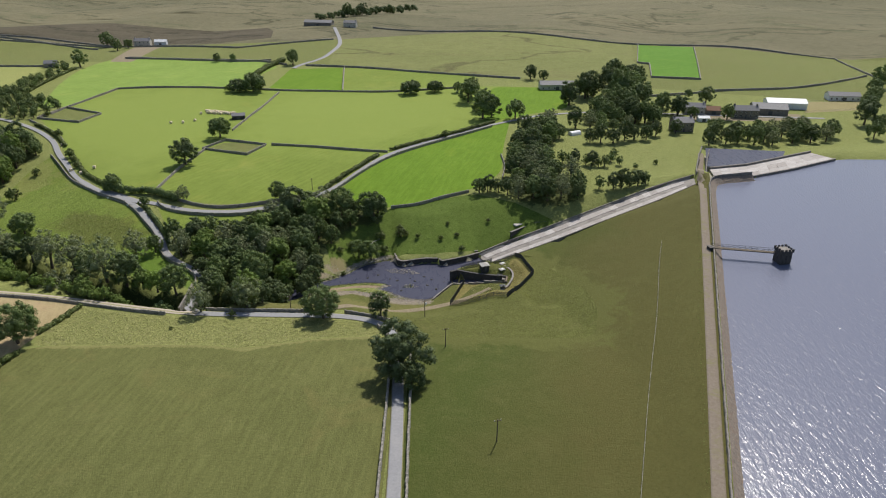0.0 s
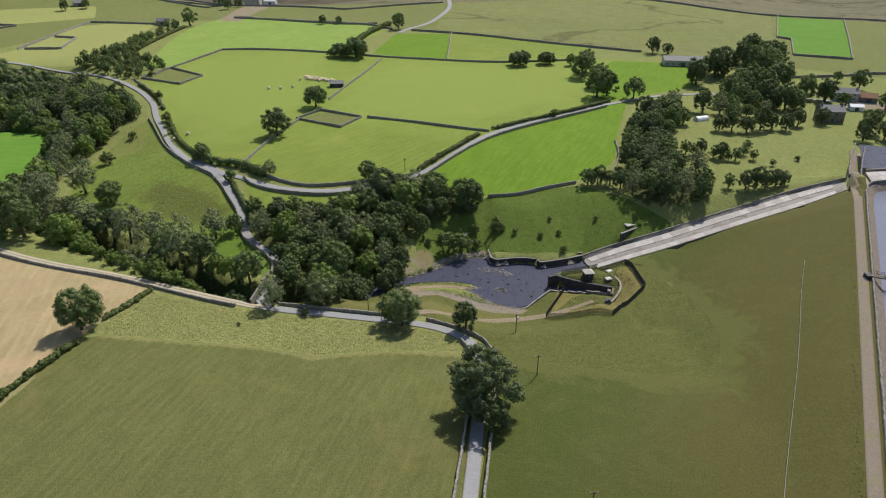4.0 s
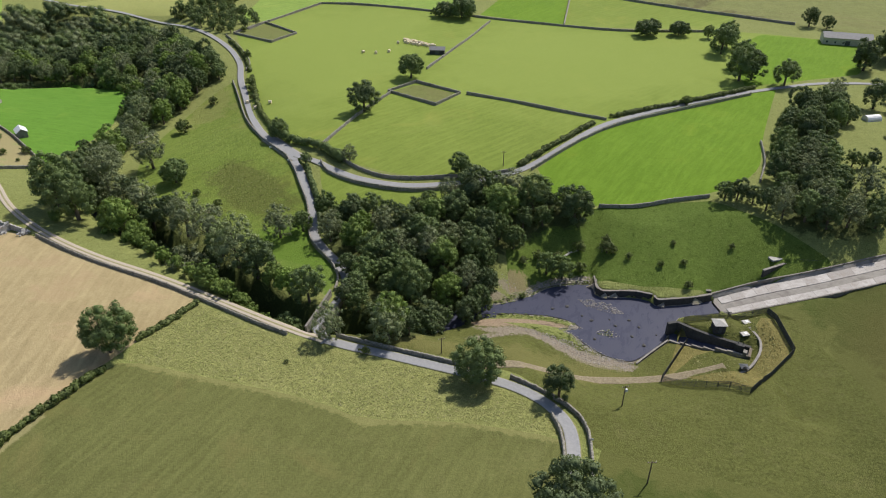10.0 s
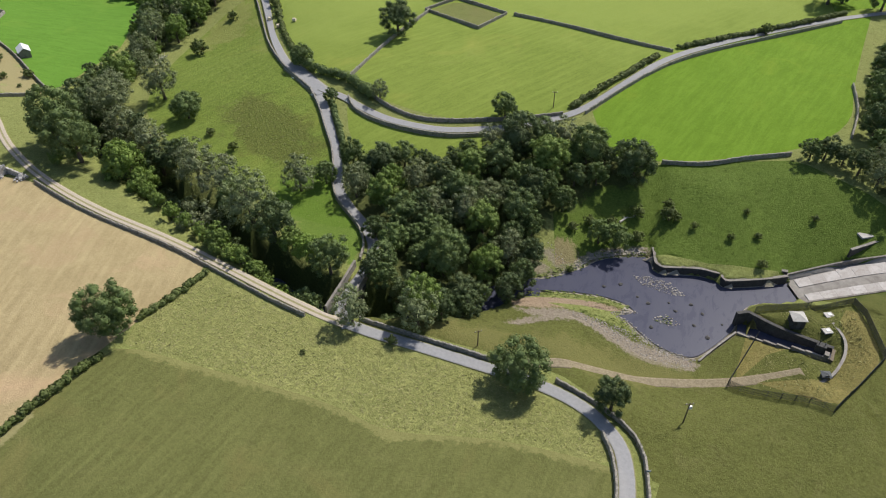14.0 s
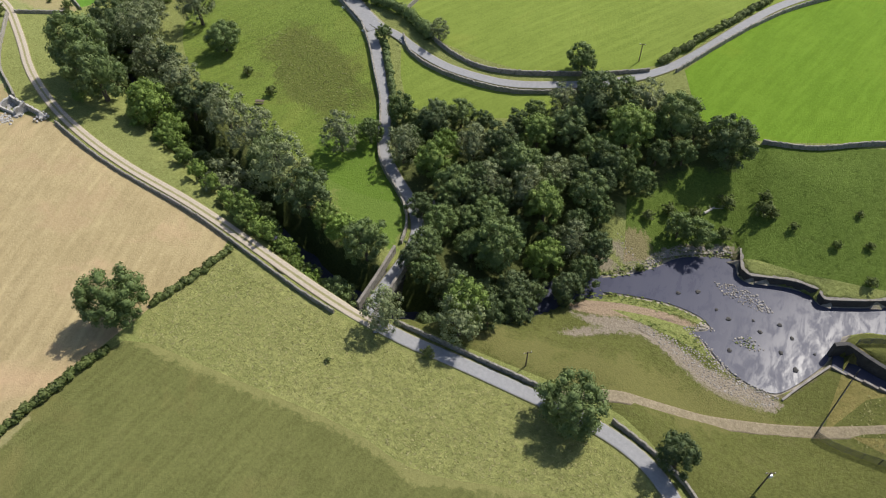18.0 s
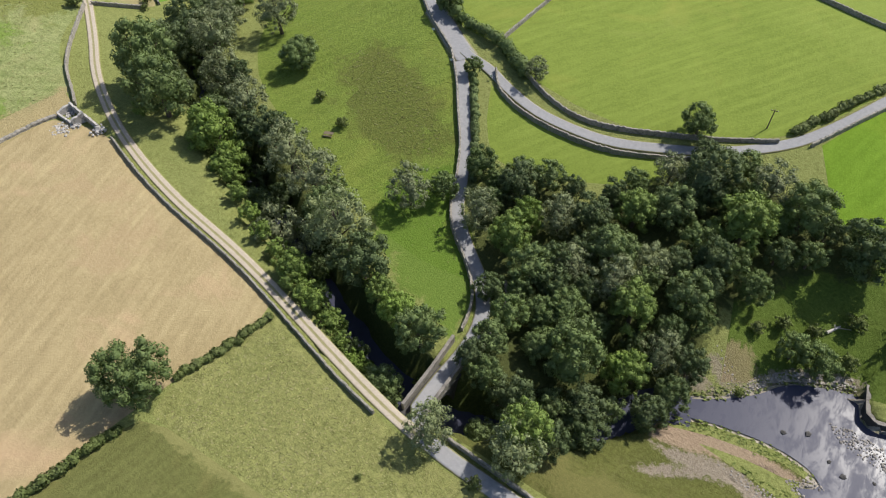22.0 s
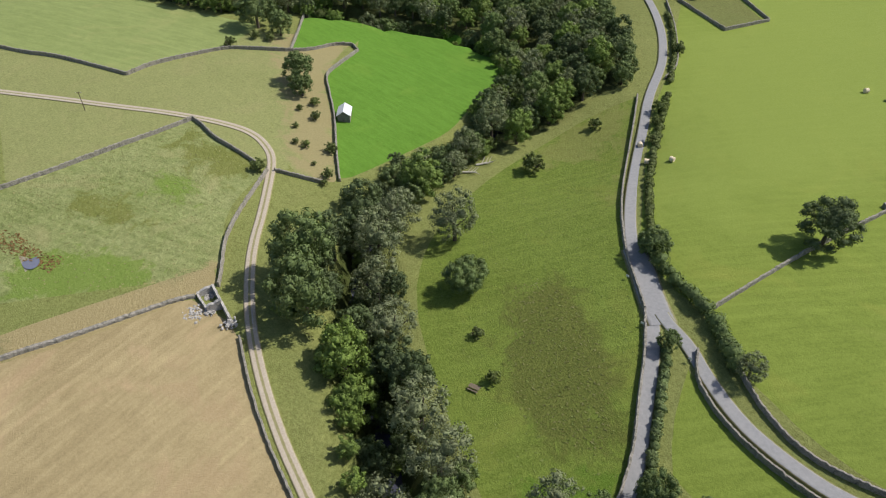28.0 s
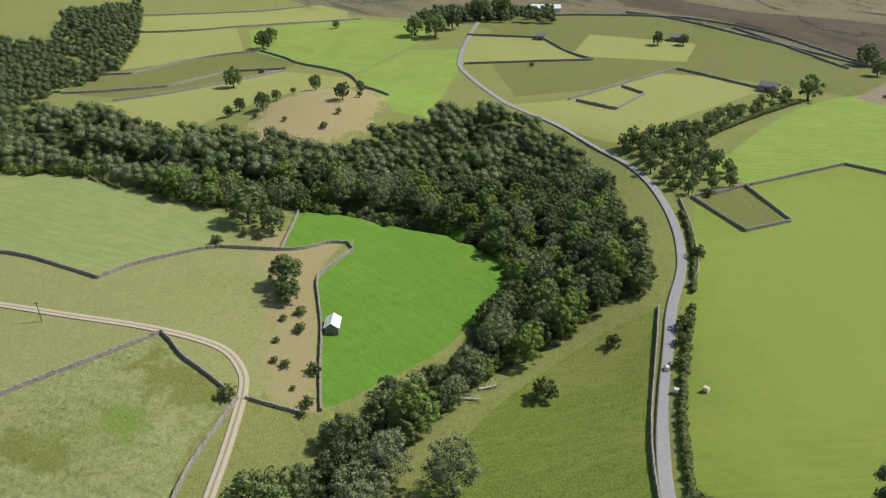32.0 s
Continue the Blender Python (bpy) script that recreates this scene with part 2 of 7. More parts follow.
def moorland(name, low, high, dark, scar):
    """Heath: broad drifts of two browns, dark heather, and winding peat gullies."""
    m, t, b = tree_of(name)
    p = position(t)
    flat = t.nodes.new("ShaderNodeMapping")
    flat.inputs["Scale"].default_value = (0.45, 1.0, 1.0)
    t.links.new(p, flat.inputs["Vector"])
    q = flat.outputs["Vector"]
    c = blend(t, span(t, noise_of(t, 0.006, 6, 0.65, 0.8, q), 0.35, 0.65), low, high)
    c = blend(t, span(t, noise_of(t, 0.014, 7, 0.7, 1.5, q), 0.52, 0.66, 0, scar), c, dark)
    ridge = node(t, "ShaderNodeMath")
    ridge.operation = "SUBTRACT"
    ridge.inputs[1].default_value = 0.5
    t.links.new(noise_of(t, 0.0075, 5, 0.55, 1.2, q), ridge.inputs[0])
    away = node(t, "ShaderNodeMath")
    away.operation = "ABSOLUTE"
    t.links.new(ridge.outputs[0], away.inputs[0])
    c = blend(t, span(t, away.outputs[0], 0.004, 0.016, 0.75, 0), c, tuple(v * 0.45 for v in dark))
    c = blend(t, span(t, noise_of(t, 0.12, 7, 0.75, 0.5, p), 0.42, 0.7, 0, 0.5), c, tuple(v * 0.6 for v in low))
    c = blend(t, span(t, noise_of(t, 0.4, 6, 0.75, 0, p), 0.4, 0.7, 0, 0.35), c, tuple(v * 1.35 for v in high))
    t.links.new(c, b.inputs["Base Color"])
    b.inputs["Roughness"].default_value = 0.95
    b.inputs["Specular IOR Level"].default_value = 0.1
    bump_of(t, b, noise_of(t, 0.4, 7, 0.8, 0, p), 0.9, 0.8)
    return m


M["moor"] = moorland("moor_heath", (0.138, 0.132, 0.078), (0.215, 0.193, 0.116), (0.105, 0.115, 0.058), 0.85)
M["grey_green"] = grass("pale_green_sward", (0.212, 0.262, 0.085), (0.258, 0.308, 0.110), (0.30, 0.30, 0.13), 0.25, 0.02, 60, 9.0, lines=0.1, grain=0.2)
M["compound"] = grass("rank_grass", (0.16, 0.155, 0.045), (0.235, 0.20, 0.07), (0.30, 0.205, 0.09), 0.5, 0.12, relief=0.5, clump=0.6)
M["scar"] = moorland("heather_scar", (0.085, 0.075, 0.05), (0.13, 0.11, 0.075), (0.05, 0.052, 0.032), 0.9)
M["rushy"] = moorland("rushy_pasture", (0.175, 0.195, 0.066), (0.22, 0.23, 0.085), (0.19, 0.16, 0.08), 0.45)
M["hay"] = grass("yellow_meadow", (0.262, 0.285, 0.085), (0.310, 0.325, 0.108), (0.38, 0.34, 0.15), 0.3, 0.02)
M["gravel"] = mineral("river_gravel", (0.23, 0.20, 0.16), (0.42, 0.37, 0.31), 1.2, 0.9, 0.15, (0.16, 0.16, 0.06), 0.25)
M["path"] = mineral("path_gravel", (0.17, 0.135, 0.10), (0.24, 0.20, 0.155), 1.4, 0.95, 0.04, (0.19, 0.175, 0.08), 0.25)
M["pitching"] = mineral("pitched_stone", (0.13, 0.105, 0.085), (0.27, 0.225, 0.18), 1.6, 0.95, 0.12, (0.20, 0.13, 0.09), 0.6)
M["stone"] = mineral("dry_stone", (0.18, 0.165, 0.14), (0.38, 0.35, 0.30), 2.6, 0.95, 0.12, (0.10, 0.10, 0.075), 0.8)
M["cut_stone"] = mineral("cut_stone", (0.17, 0.15, 0.13), (0.27, 0.25, 0.22), 1.5, 0.9, 0.05, (0.09, 0.08, 0.07), 0.5)
M["dark_stone"] = mineral("dark_stone", (0.035, 0.033, 0.032), (0.085, 0.08, 0.075), 1.5, 0.85, 0.05, (0.03, 0.03, 0.03), 0.5)
M["concrete"] = mineral("pale_concrete", (0.38, 0.36, 0.33), (0.52, 0.50, 0.46), 0.8, 0.85, 0.02, (0.24, 0.22, 0.20), 0.12)
M["channel"] = mineral("stained_channel", (0.20, 0.18, 0.16), (0.30, 0.28, 0.25), 0.7, 0.8, 0.03, (0.12, 0.10, 0.09), 0.15)
M["slate"] = mineral("slate_roof", (0.12, 0.12, 0.125), (0.21, 0.21, 0.22), 1.5, 0.7, 0.03)
M["white"] = mineral("white_sheet", (0.62, 0.63, 0.65), (0.78, 0.79, 0.80), 0.8, 0.5, 0.01)
M["render"] = mineral("house_wall", (0.42, 0.39, 0.34), (0.55, 0.52, 0.46), 0.8, 0.9, 0.02)
M["wood"] = mineral("weathered_wood", (0.10, 0.075, 0.05), (0.20, 0.16, 0.11), 2.0, 0.85, 0.02)
M["bark"] = mineral("bark", (0.07, 0.055, 0.04), (0.15, 0.12, 0.09), 3.0, 0.95, 0.05)
M["metal"] = mineral("painted_metal", (0.05, 0.055, 0.06), (0.09, 0.095, 0.10), 2.0, 0.5, 0.01)
M["wrap"] = mineral("bale_straw", (0.70, 0.58, 0.40), (0.84, 0.72, 0.52), 2.0, 0.8, 0.03)
M["dark_glass"] = mineral("window_glass", (0.02, 0.022, 0.026), (0.03, 0.033, 0.04), 1.0, 0.1, 0.0)
M["rust"] = mineral("rusty_iron", (0.16, 0.07, 0.035), (0.28, 0.14, 0.07), 2.0, 0.8, 0.02)
M["leaf"] = leaf("oak_leaves", (0.112, 0.165, 0.056), (0.243, 0.316, 0.114))
M["leaf_dark"] = leaf("dark_leaves", (0.076, 0.115, 0.047), (0.174, 0.225, 0.092))
M["leaf_grey"] = leaf("ash_leaves", (0.171, 0.207, 0.098), (0.341, 0.375, 0.2))
M["leaf_fresh"] = leaf("sycamore_leaves", (0.142, 0.223, 0.044), (0.294, 0.394, 0.095))
M["hedge"] = leaf("hedge_leaves", (0.115, 0.155, 0.045), (0.225, 0.265, 0.085))


def water_material(name, deep_and_sky, ripple, height, calm, rough, still, gusts=0.2, shine=0.5, detail=6.0):
    """Water that the wind ruffles in patches; calm: how much of it lies smooth."""
    m, t, b = tree_of(name)
    p = position(t)
    # base colour is lifted to stand in for reflected sky
    b.inputs["Base Color"].default_value = (*deep_and_sky, 1)
    b.inputs["IOR"].default_value = 1.33
    b.inputs["Specular IOR Level"].default_value = shine
    turn = t.nodes.new("ShaderNodeMapping")
    turn.inputs["Rotation"].default_value = (0, 0, radians(35))
    turn.inputs["Scale"].default_value = (1.0, 0.4, 1.0)
    t.links.new(p, turn.inputs["Vector"])
    wind = span(t, noise_of(t, gusts * 1.6, 8, 0.74, 0.5, turn.outputs["Vector"]), calm - 0.07, calm + 0.07)
    t.links.new(span(t, wind, 0, 1.0, still, rough), b.inputs["Roughness"])
    n = node(t, "ShaderNodeBump", Distance=height)
    t.links.new(wind, n.inputs["Strength"])
    t.links.new(noise_of(t, ripple, detail, 0.65, 0.4, turn.outputs["Vector"]), n.inputs["Height"])
    t.links.new(n.outputs["Normal"], b.inputs["Normal"])
    return m


M["lake"] = water_material("lake_water", (0.160, 0.172, 0.230), 0.9, 0.18, 0.30, 0.19, 0.14, 0.2, 0.42, 3.0)
M["river"] = water_material("river_water", (0.062, 0.065, 0.096), 2.0, 0.022, 0.50, 0.40, 0.25, 0.26, 0.15)


def track_material():
    """Two pale wheel ruts and a grassy middle, across the strip's u."""
    m, t, b = tree_of("farm_track")
    uv = t.nodes.new("ShaderNodeUVMap")
    u = node(t, "ShaderNodeSeparateXYZ")
    t.links.new(uv.outputs["UV"], u.inputs[0])
    p = position(t)
    off = node(t, "ShaderNodeMath")
    off.operation = "SUBTRACT"
    off.inputs[1].default_value = 0.5
    t.links.new(u.outputs[0], off.inputs[0])
    away = node(t, "ShaderNodeMath")
    away.operation = "ABSOLUTE"
    t.links.new(off.outputs[0], away.inputs[0])
    wobble = node(t, "ShaderNodeMath")
    wobble.operation = "MULTIPLY_ADD"
    wobble.inputs[1].default_value, wobble.inputs[2].default_value = 0.14, -0.07
    t.links.new(noise_of(t, 0.9, 5, 0.7, 0, p), wobble.inputs[0])
    total = node(t, "ShaderNodeMath")
    t.links.new(away.outputs[0], total.inputs[0])
    t.links.new(wobble.outputs[0], total.inputs[1])
    stone = blend(t, span(t, noise_of(t, 2.5, 5, 0.7, 0, p), 0.3, 0.7), (0.36, 0.305, 0.24), (0.50, 0.435, 0.355))
    turf = blend(t, span(t, noise_of(t, 1.5, 5, 0.7, 0, p), 0.3, 0.7), (0.20, 0.195, 0.075), (0.31, 0.275, 0.15))
    c = blend(t, span(t, total.outputs[0], 0.07, 0.13), turf, stone)
    c = blend(t, span(t, total.outputs[0], 0.40, 0.47), c, turf)
    t.links.new(c, b.inputs["Base Color"])
    b.inputs["Roughness"].default_value = 0.95
    return m


M["track"] = track_material()
M["faint_track"] = grass("worn_track", (0.215, 0.175, 0.115), (0.30, 0.25, 0.17), (0.19, 0.18, 0.075), 0.5, 0.25)
M["tuft"] = leaf("grass_tufts", (0.22, 0.23, 0.08), (0.44, 0.40, 0.19))
M["rush"] = leaf("green_tufts", (0.13, 0.18, 0.04), (0.26, 0.30, 0.085))


def road_material():
    """Grey asphalt with paler wheel lines and verges grown in from both edges."""
    m, t, b = tree_of("lane_asphalt")
    uv = t.nodes.new("ShaderNodeUVMap")
    u = node(t, "ShaderNodeSeparateXYZ")
    t.links.new(uv.outputs["UV"], u.inputs[0])
    p = position(t)
    off = node(t, "ShaderNodeMath")
    off.operation = "SUBTRACT"
    off.inputs[1].default_value = 0.5
    t.links.new(u.outputs[0], off.inputs[0])
    away = node(t, "ShaderNodeMath")
    away.operation = "ABSOLUTE"
    t.links.new(off.outputs[0], away.inputs[0])
    wobble = node(t, "ShaderNodeMath")
    wobble.operation = "MULTIPLY_ADD"
    wobble.inputs[1].default_value, wobble.inputs[2].default_value = 0.10, -0.05
    t.links.new(noise_of(t, 0.7, 5, 0.7, 0, p), wobble.inputs[0])
    total = node(t, "ShaderNodeMath")
    t.links.new(away.outputs[0], total.inputs[0])
    t.links.new(wobble.outputs[0], total.inputs[1])
    tar = blend(t, span(t, noise_of(t, 1.2, 6, 0.7, 0, p), 0.3, 0.7), (0.225, 0.225, 0.235), (0.30, 0.30, 0.305))
    tar = blend(t, span(t, noise_of(t, 0.12, 4, 0.6, 0, p), 0.5, 0.7, 0, 0.5), tar, (0.31, 0.30, 0.295))
    verge = blend(t, span(t, noise_of(t, 1.5, 5, 0.7, 0, p), 0.3, 0.7), (0.14, 0.15, 0.05), (0.25, 0.22, 0.11))
    c = blend(t, span(t, total.outputs[0], 0.42, 0.46), tar, verge)
    t.links.new(c, b.inputs["Base Color"])
    b.inputs["Roughness"].default_value = 0.85
    return m


M["road"] = road_material()


def slab_material():
    """Weathered concrete whose slabs differ, from pale to brown-stained."""
    m, t, b = tree_of("spillway_slabs")
    p = position(t)
    o = t.nodes.new("ShaderNodeObjectInfo")
    c = blend(t, o.outputs["Random"], (0.27, 0.24, 0.22), (0.50, 0.47, 0.45))
    c = blend(t, span(t, noise_of(t, 0.5, 6, 0.7, 1.0, p), 0.42, 0.72), c, (0.25, 0.21, 0.18))
    c = blend(t, span(t, noise_of(t, 3.0, 6, 0.7, 0, p), 0.3, 0.7, 0, 0.3), c, (0.62, 0.60, 0.57))
    t.links.new(c, b.inputs["Base Color"])
    b.inputs["Roughness"].default_value = 0.85
    return m


M["slab"] = slab_material()
M["rock"] = mineral("river_stones", (0.13, 0.115, 0.10), (0.42, 0.385, 0.345), 0.9, 0.85, 0.05)
M["dead_wood"] = mineral("bleached_wood", (0.38, 0.35, 0.31), (0.55, 0.52, 0.47), 2.0, 0.9, 0.02)

M["pale_stone"] = mineral("pale_rubble", (0.30, 0.285, 0.27), (0.54, 0.515, 0.49), 2.2, 0.95, 0.1, (0.18, 0.17, 0.14), 0.8)
M["bracken"] = leaf("bracken_fronds", (0.115, 0.135, 0.035), (0.27, 0.255, 0.085))
M["red_rush"] = leaf("red_rushes", (0.17, 0.10, 0.035), (0.34, 0.18, 0.07))

# ---------------------------------------------------------------- the lie of the land
SPOTS = [
    (-151, 254, 0), (-31, 373, 5), (-30, 283, -2), (35, 242, -3), (24, 221, -3), (-124, 528, 5), (-313, 318, -3),
    (-231, 437, 3.5), (-105, 366, 5.5), (-122, 206, 1), (-134, 311, 7), (-223, 307, -7), (-6, 206, 0)]
SPOTS += [
    (-127, 291, 7), (-25, 289, 6), (-193, 219, 4), (-70, 202, -1), (-281, 243, 6), (-315, 233, 10), (-97, 383, 5.8),
    (4, 244, -6), (-269, 288, -1), (-224, 400, 1), (-153, 285, 4), (13, 132, 10), (-60, 130, 10), (-91, 237, -3)]
SPOTS += [
    (-60, 240, -6), (-20, 262, -8), (-110, 240, -5), (-170, 262, -5), (40, 300, 6), (60, 330, 6), (-300, 370, -8),
    (-84, 206, -1), (-10, 300, 6), (-90, 166, 9.5), (-40, 159, 9.4), (-103, 187, 6), (-126, 180, 6.5), (1, 172, 8.8), (41, 166, 10.5)]
SPOTS += [
    (25, 207, -1), (-16, 201, 0.5), (-48, 206, 0.5), (-60, 60, 10), (20, 60, 11), (-320, 268, 6), (-330, 284, 8), (-182, 412, 6),
    (-170, 185, 6), (-130, 130, 9), (-200, 160, 6), (-298, 208, 11)]
CREST = ((4.0, -60.0), (124.0, 319.0))       # line along the top of the dam
CREST_Z, LAKE_Z = 13.0, 10.6
# the river, from the foot of the spillway down the valley: x, y, water level, half width
RIVER = [(-46, 243, -9.03, 2.5), (-52, 240.8, -9.1, 3), (-57, 233.5, -9.15, 3), (-60, 229, -9.2, 3), (-64, 225, -9.3, 3), (-70, 220, -9.4, 3), (-76, 215.5, -9.5, 3),
         (-88, 211, -9.6, 3.2), (-106, 215, -9.8, 3), (-126, 223, -10, 3), (-151, 232, -10.2, 3), (-176, 241, -10.5, 3)]
RIVER += [(-196, 251, -10.8, 3), (-214, 263, -11, 3), (-226, 285, -11.3, 3), (-236, 312, -11.5, 3), (-245, 345, -11.8, 3),
          (-275, 370, -12, 3), (-310, 362, -12.4, 3), (-345, 325, -12.8, 3), (-400, 275, -13.2, 3), (-480, 240, -13.5, 3)]
# the pool at the river's head, from the foot of the spillway round by the far bank, and the spillway's two edges
POOL_Z = -9.0
POOL = [(15.3, 269.5), (8.9, 265.4), (0, 261.2), (-1.6, 262.3), (-1.8, 263.3), (-7, 263.9), (-16.6, 260.4), (-18.6, 261.4), (-20.3, 267), (-21.5, 266.5), (-27, 264.4),
        (-34.2, 260.2), (-37.3, 254.4), (-46.4, 246.5), (-53, 243.3), (-54, 238.5), (-50, 238.8), (-43.7, 242.1), (-31.3, 245.2), (-23.9, 244.8), (-21.1, 242.8), (-25.5, 240.2),
        (-21.2, 237.9), (-17.8, 234.8), (-12.7, 232.2), (-6.5, 231.5), (-3.3, 233), (3.9, 245), (4.0, 249), (5.7, 253.5), (19.2, 262)]
BASIN = [(142, 369), (183, 364), (175.5, 350.5), (158.6, 340), (132, 337)]
APRON_S, APRON_N = [(128.5, 314.5), (146, 318), (170, 329.5), (201, 347)], [(131.5, 332), (152, 338), (176, 351), (195, 361)]
CHUTE_L = [(15, 271), (29, 279.5), (42, 284.8), (63, 295.8), (88, 308.5), (101, 315), (120.5, 321.5)]
CHUTE_R = [(19.2, 261.9), (30, 266.6), (50, 275.8), (73, 288), (97, 299.5), (110, 307), (118.5, 312)]


def chute_z(x):
    return -9.0 + 0.18 * (x - 17)


def outside_of(poly, x, y):
    """Metres outside a closed outline; less than nought inside it."""
    best, turns = np.full(x.shape, 1e9), np.zeros(x.shape, bool)
    for (xa, ya), (xb, yb) in zip(poly, poly[1:] + poly[:1]):
        s = np.clip(((x - xa) * (xb - xa) + (y - ya) * (yb - ya)) / ((xb - xa) ** 2 + (yb - ya) ** 2), 0, 1)
        best = np.minimum(best, np.hypot(x - xa - s * (xb - xa), y - ya - s * (yb - ya)))
        if ya != yb:
            turns ^= ((ya > y) != (yb > y)) & (x < (xb - xa) * (y - ya) / (yb - ya) + xa)
    return np.where(turns, -best, best)


def smooth(v):
    v = np.clip(v, 0, 1)
    return v * v * (3 - 2 * v)


def dam_axes(x, y):
    """Metres along the crest, and off it towards the valley; the crest's length."""
    (x0, y0), (x1, y1) = CREST
    length = math.hypot(x1 - x0, y1 - y0)
    ux, uy = (x1 - x0) / length, (y1 - y0) / length
    return (x - x0) * ux + (y - y0) * uy, -(x - x0) * uy + (y - y0) * ux, length


def levels(x, y):
    x, y = np.asarray(x, float), np.asarray(y, float)
    total, weight = np.full(x.shape, 0.02), np.full(x.shape, 0.004)
    for a, b, c in SPOTS:
        k = np.exp(-((x - a) ** 2 + (y - b) ** 2) / 1800.0)
        total += k * c
        weight += k
    h = total / weight
    along, off, length = dam_axes(x, y)
    bank = CREST_Z - np.maximum(off - 3.0, 0) / 3.2
    dam = (off > -2.6) & (off < 90) & (along < length + 4)
    h = np.where(dam, np.maximum(h, np.minimum(bank, CREST_Z)), h)
    # the reservoir's basin, its shores, and the small basin above the weir
    wet = (off <= -2.6) & (along < length + 40)
    out = np.maximum(np.maximum(x - 600, -240 - y), y - np.interp(x, [126, 146, 170, 201, 232, 600], [311.5, 316.5, 328, 346, 350, 362]))
    floor = np.maximum(CREST_Z + (off + 2.5) / 1.5, 3.0)
    h = np.where(wet & (out < 0), np.maximum(np.minimum(floor, LAKE_Z + 0.6 + out * 0.25), 3.0), h)
    shore = (off < -2.5) & (out >= 0) & (out < 60)
    h = np.where(shore, np.maximum(h, LAKE_Z + 0.8 - np.maximum(out - 12, 0) * 0.2), h)
    d = outside_of(BASIN, x, y)
    h = np.where(d < 5, np.minimum(h, np.maximum(8.2, 10.3 + 0.5 * d)), h)
    h = np.where(outside_of(APRON_S + APRON_N[::-1], x, y) < 0.3, np.minimum(h, 9.6), h)
    # the river's bed and banks
    for (xa, ya, za, wa), (xb, yb, zb, wb) in zip(RIVER, RIVER[1:]):
        l2 = (xb - xa) ** 2 + (yb - ya) ** 2
        s = np.clip(((x - xa) * (xb - xa) + (y - ya) * (yb - ya)) / l2, 0, 1)
        d = np.hypot(x - xa - s * (xb - xa), y - ya - s * (yb - ya))
        w = wa + s * (wb - wa)
        bed = za + s * (zb - za) - 0.9
        bank = 4.0
        cut = bed + smooth((d - w) / bank) * 14 + np.maximum(d - w - 1, 0) * 0.12
        h = np.where(d < w + bank + 3, np.minimum(h, cut), h)
    # the pool and its shores: low shingle to the south, a steeper bank to the north, a wall's height beyond the masonry
    d = outside_of(POOL, x, y)
    walled = (x > -20.6) & (y > 255)
    rise = np.where(walled, np.where(x > 10, 2.2, 2.2) + 0.3 * d, np.where(y > 246.5, 0.12 + 0.32 * d, 0.05 + 0.17 * d + 0.3 * np.maximum(d - 14, 0)))
    rise = np.where((x > 5) & (y > 248) & (y < 262), 2.6 + 0.25 * d, rise)
    h = np.where((d > 0.05) & (d < 45), np.minimum(h, POOL_Z + rise), h)
    h = np.where(d <= 0.05, np.maximum(POOL_Z - 0.1 + 0.3 * d, POOL_Z - 1.3), h)
    # the level of the outlet works
    side = (y - 246.7) + 0.224 * (x - 4)
    across = np.abs(side) - 1.9
    works = (x > 4.5) & (x < 60) & (across < 40) & (d > 0.05)
    h = np.where(works, np.minimum(h, np.where((side > 0) | (x > 26), -4.9, -5.6) + 0.14 * np.maximum(across, 0) + 0.25 * np.maximum(across - 9, 0) + 0.3 * np.maximum(x - 27, 0)), h)
    h = np.where(works & (across < 0.1) & (x < 25.5), np.minimum(h, -9.3 + 0.12 * (x - 4)), h)
    # the spillway cut
    north = (y - np.interp(x, [p[0] for p in CHUTE_L], [p[1] for p in CHUTE_L])) * 0.88
    south = (np.interp(x, [p[0] for p in CHUTE_R], [p[1] for p in CHUTE_R]) - y) * 0.88
    z = chute_z(x)
    by = (x > 14.5) & (x < 121)
    plane = CREST_Z - np.maximum(off - 3.0, 0) / 3.2
    h = np.where((x > 30) & (x < 121) & (south > 0) & (y > 215) & (off > 0), np.minimum(h, np.maximum(plane, -3.2)), h)
    h = np.where(by & (north < -0.12) & (south < -0.12), np.minimum(h, z - 1.3), h)
    h = np.where(by & (north >= -0.12) & (north < 40), np.clip(h, z + 1.0 - 0.3 * north, z + 1.1 + 0.5 * north), h)
    h = np.where(by & (south >= -0.12) & (south < 45) & (x > 20), np.clip(h, z + 0.15 - 0.3 * south, z + 0.25 + 0.3 * south), h)
    # far hills and hollows
    far = smooth((np.hypot(x + 80, y - 300) - 330) / 500)
    h = h + far * (9 * np.sin(x / 97 + 1.3) * np.cos(y / 121) + 5 * np.sin(x / 41 - y / 63))
    knoll = np.exp(-(((x + 450) / 38) ** 2 + ((y - 375) / 45) ** 2))
    return h + 9 * knoll


def level(x, y):
    return float(levels(np.array([x]), np.array([y]))[0])


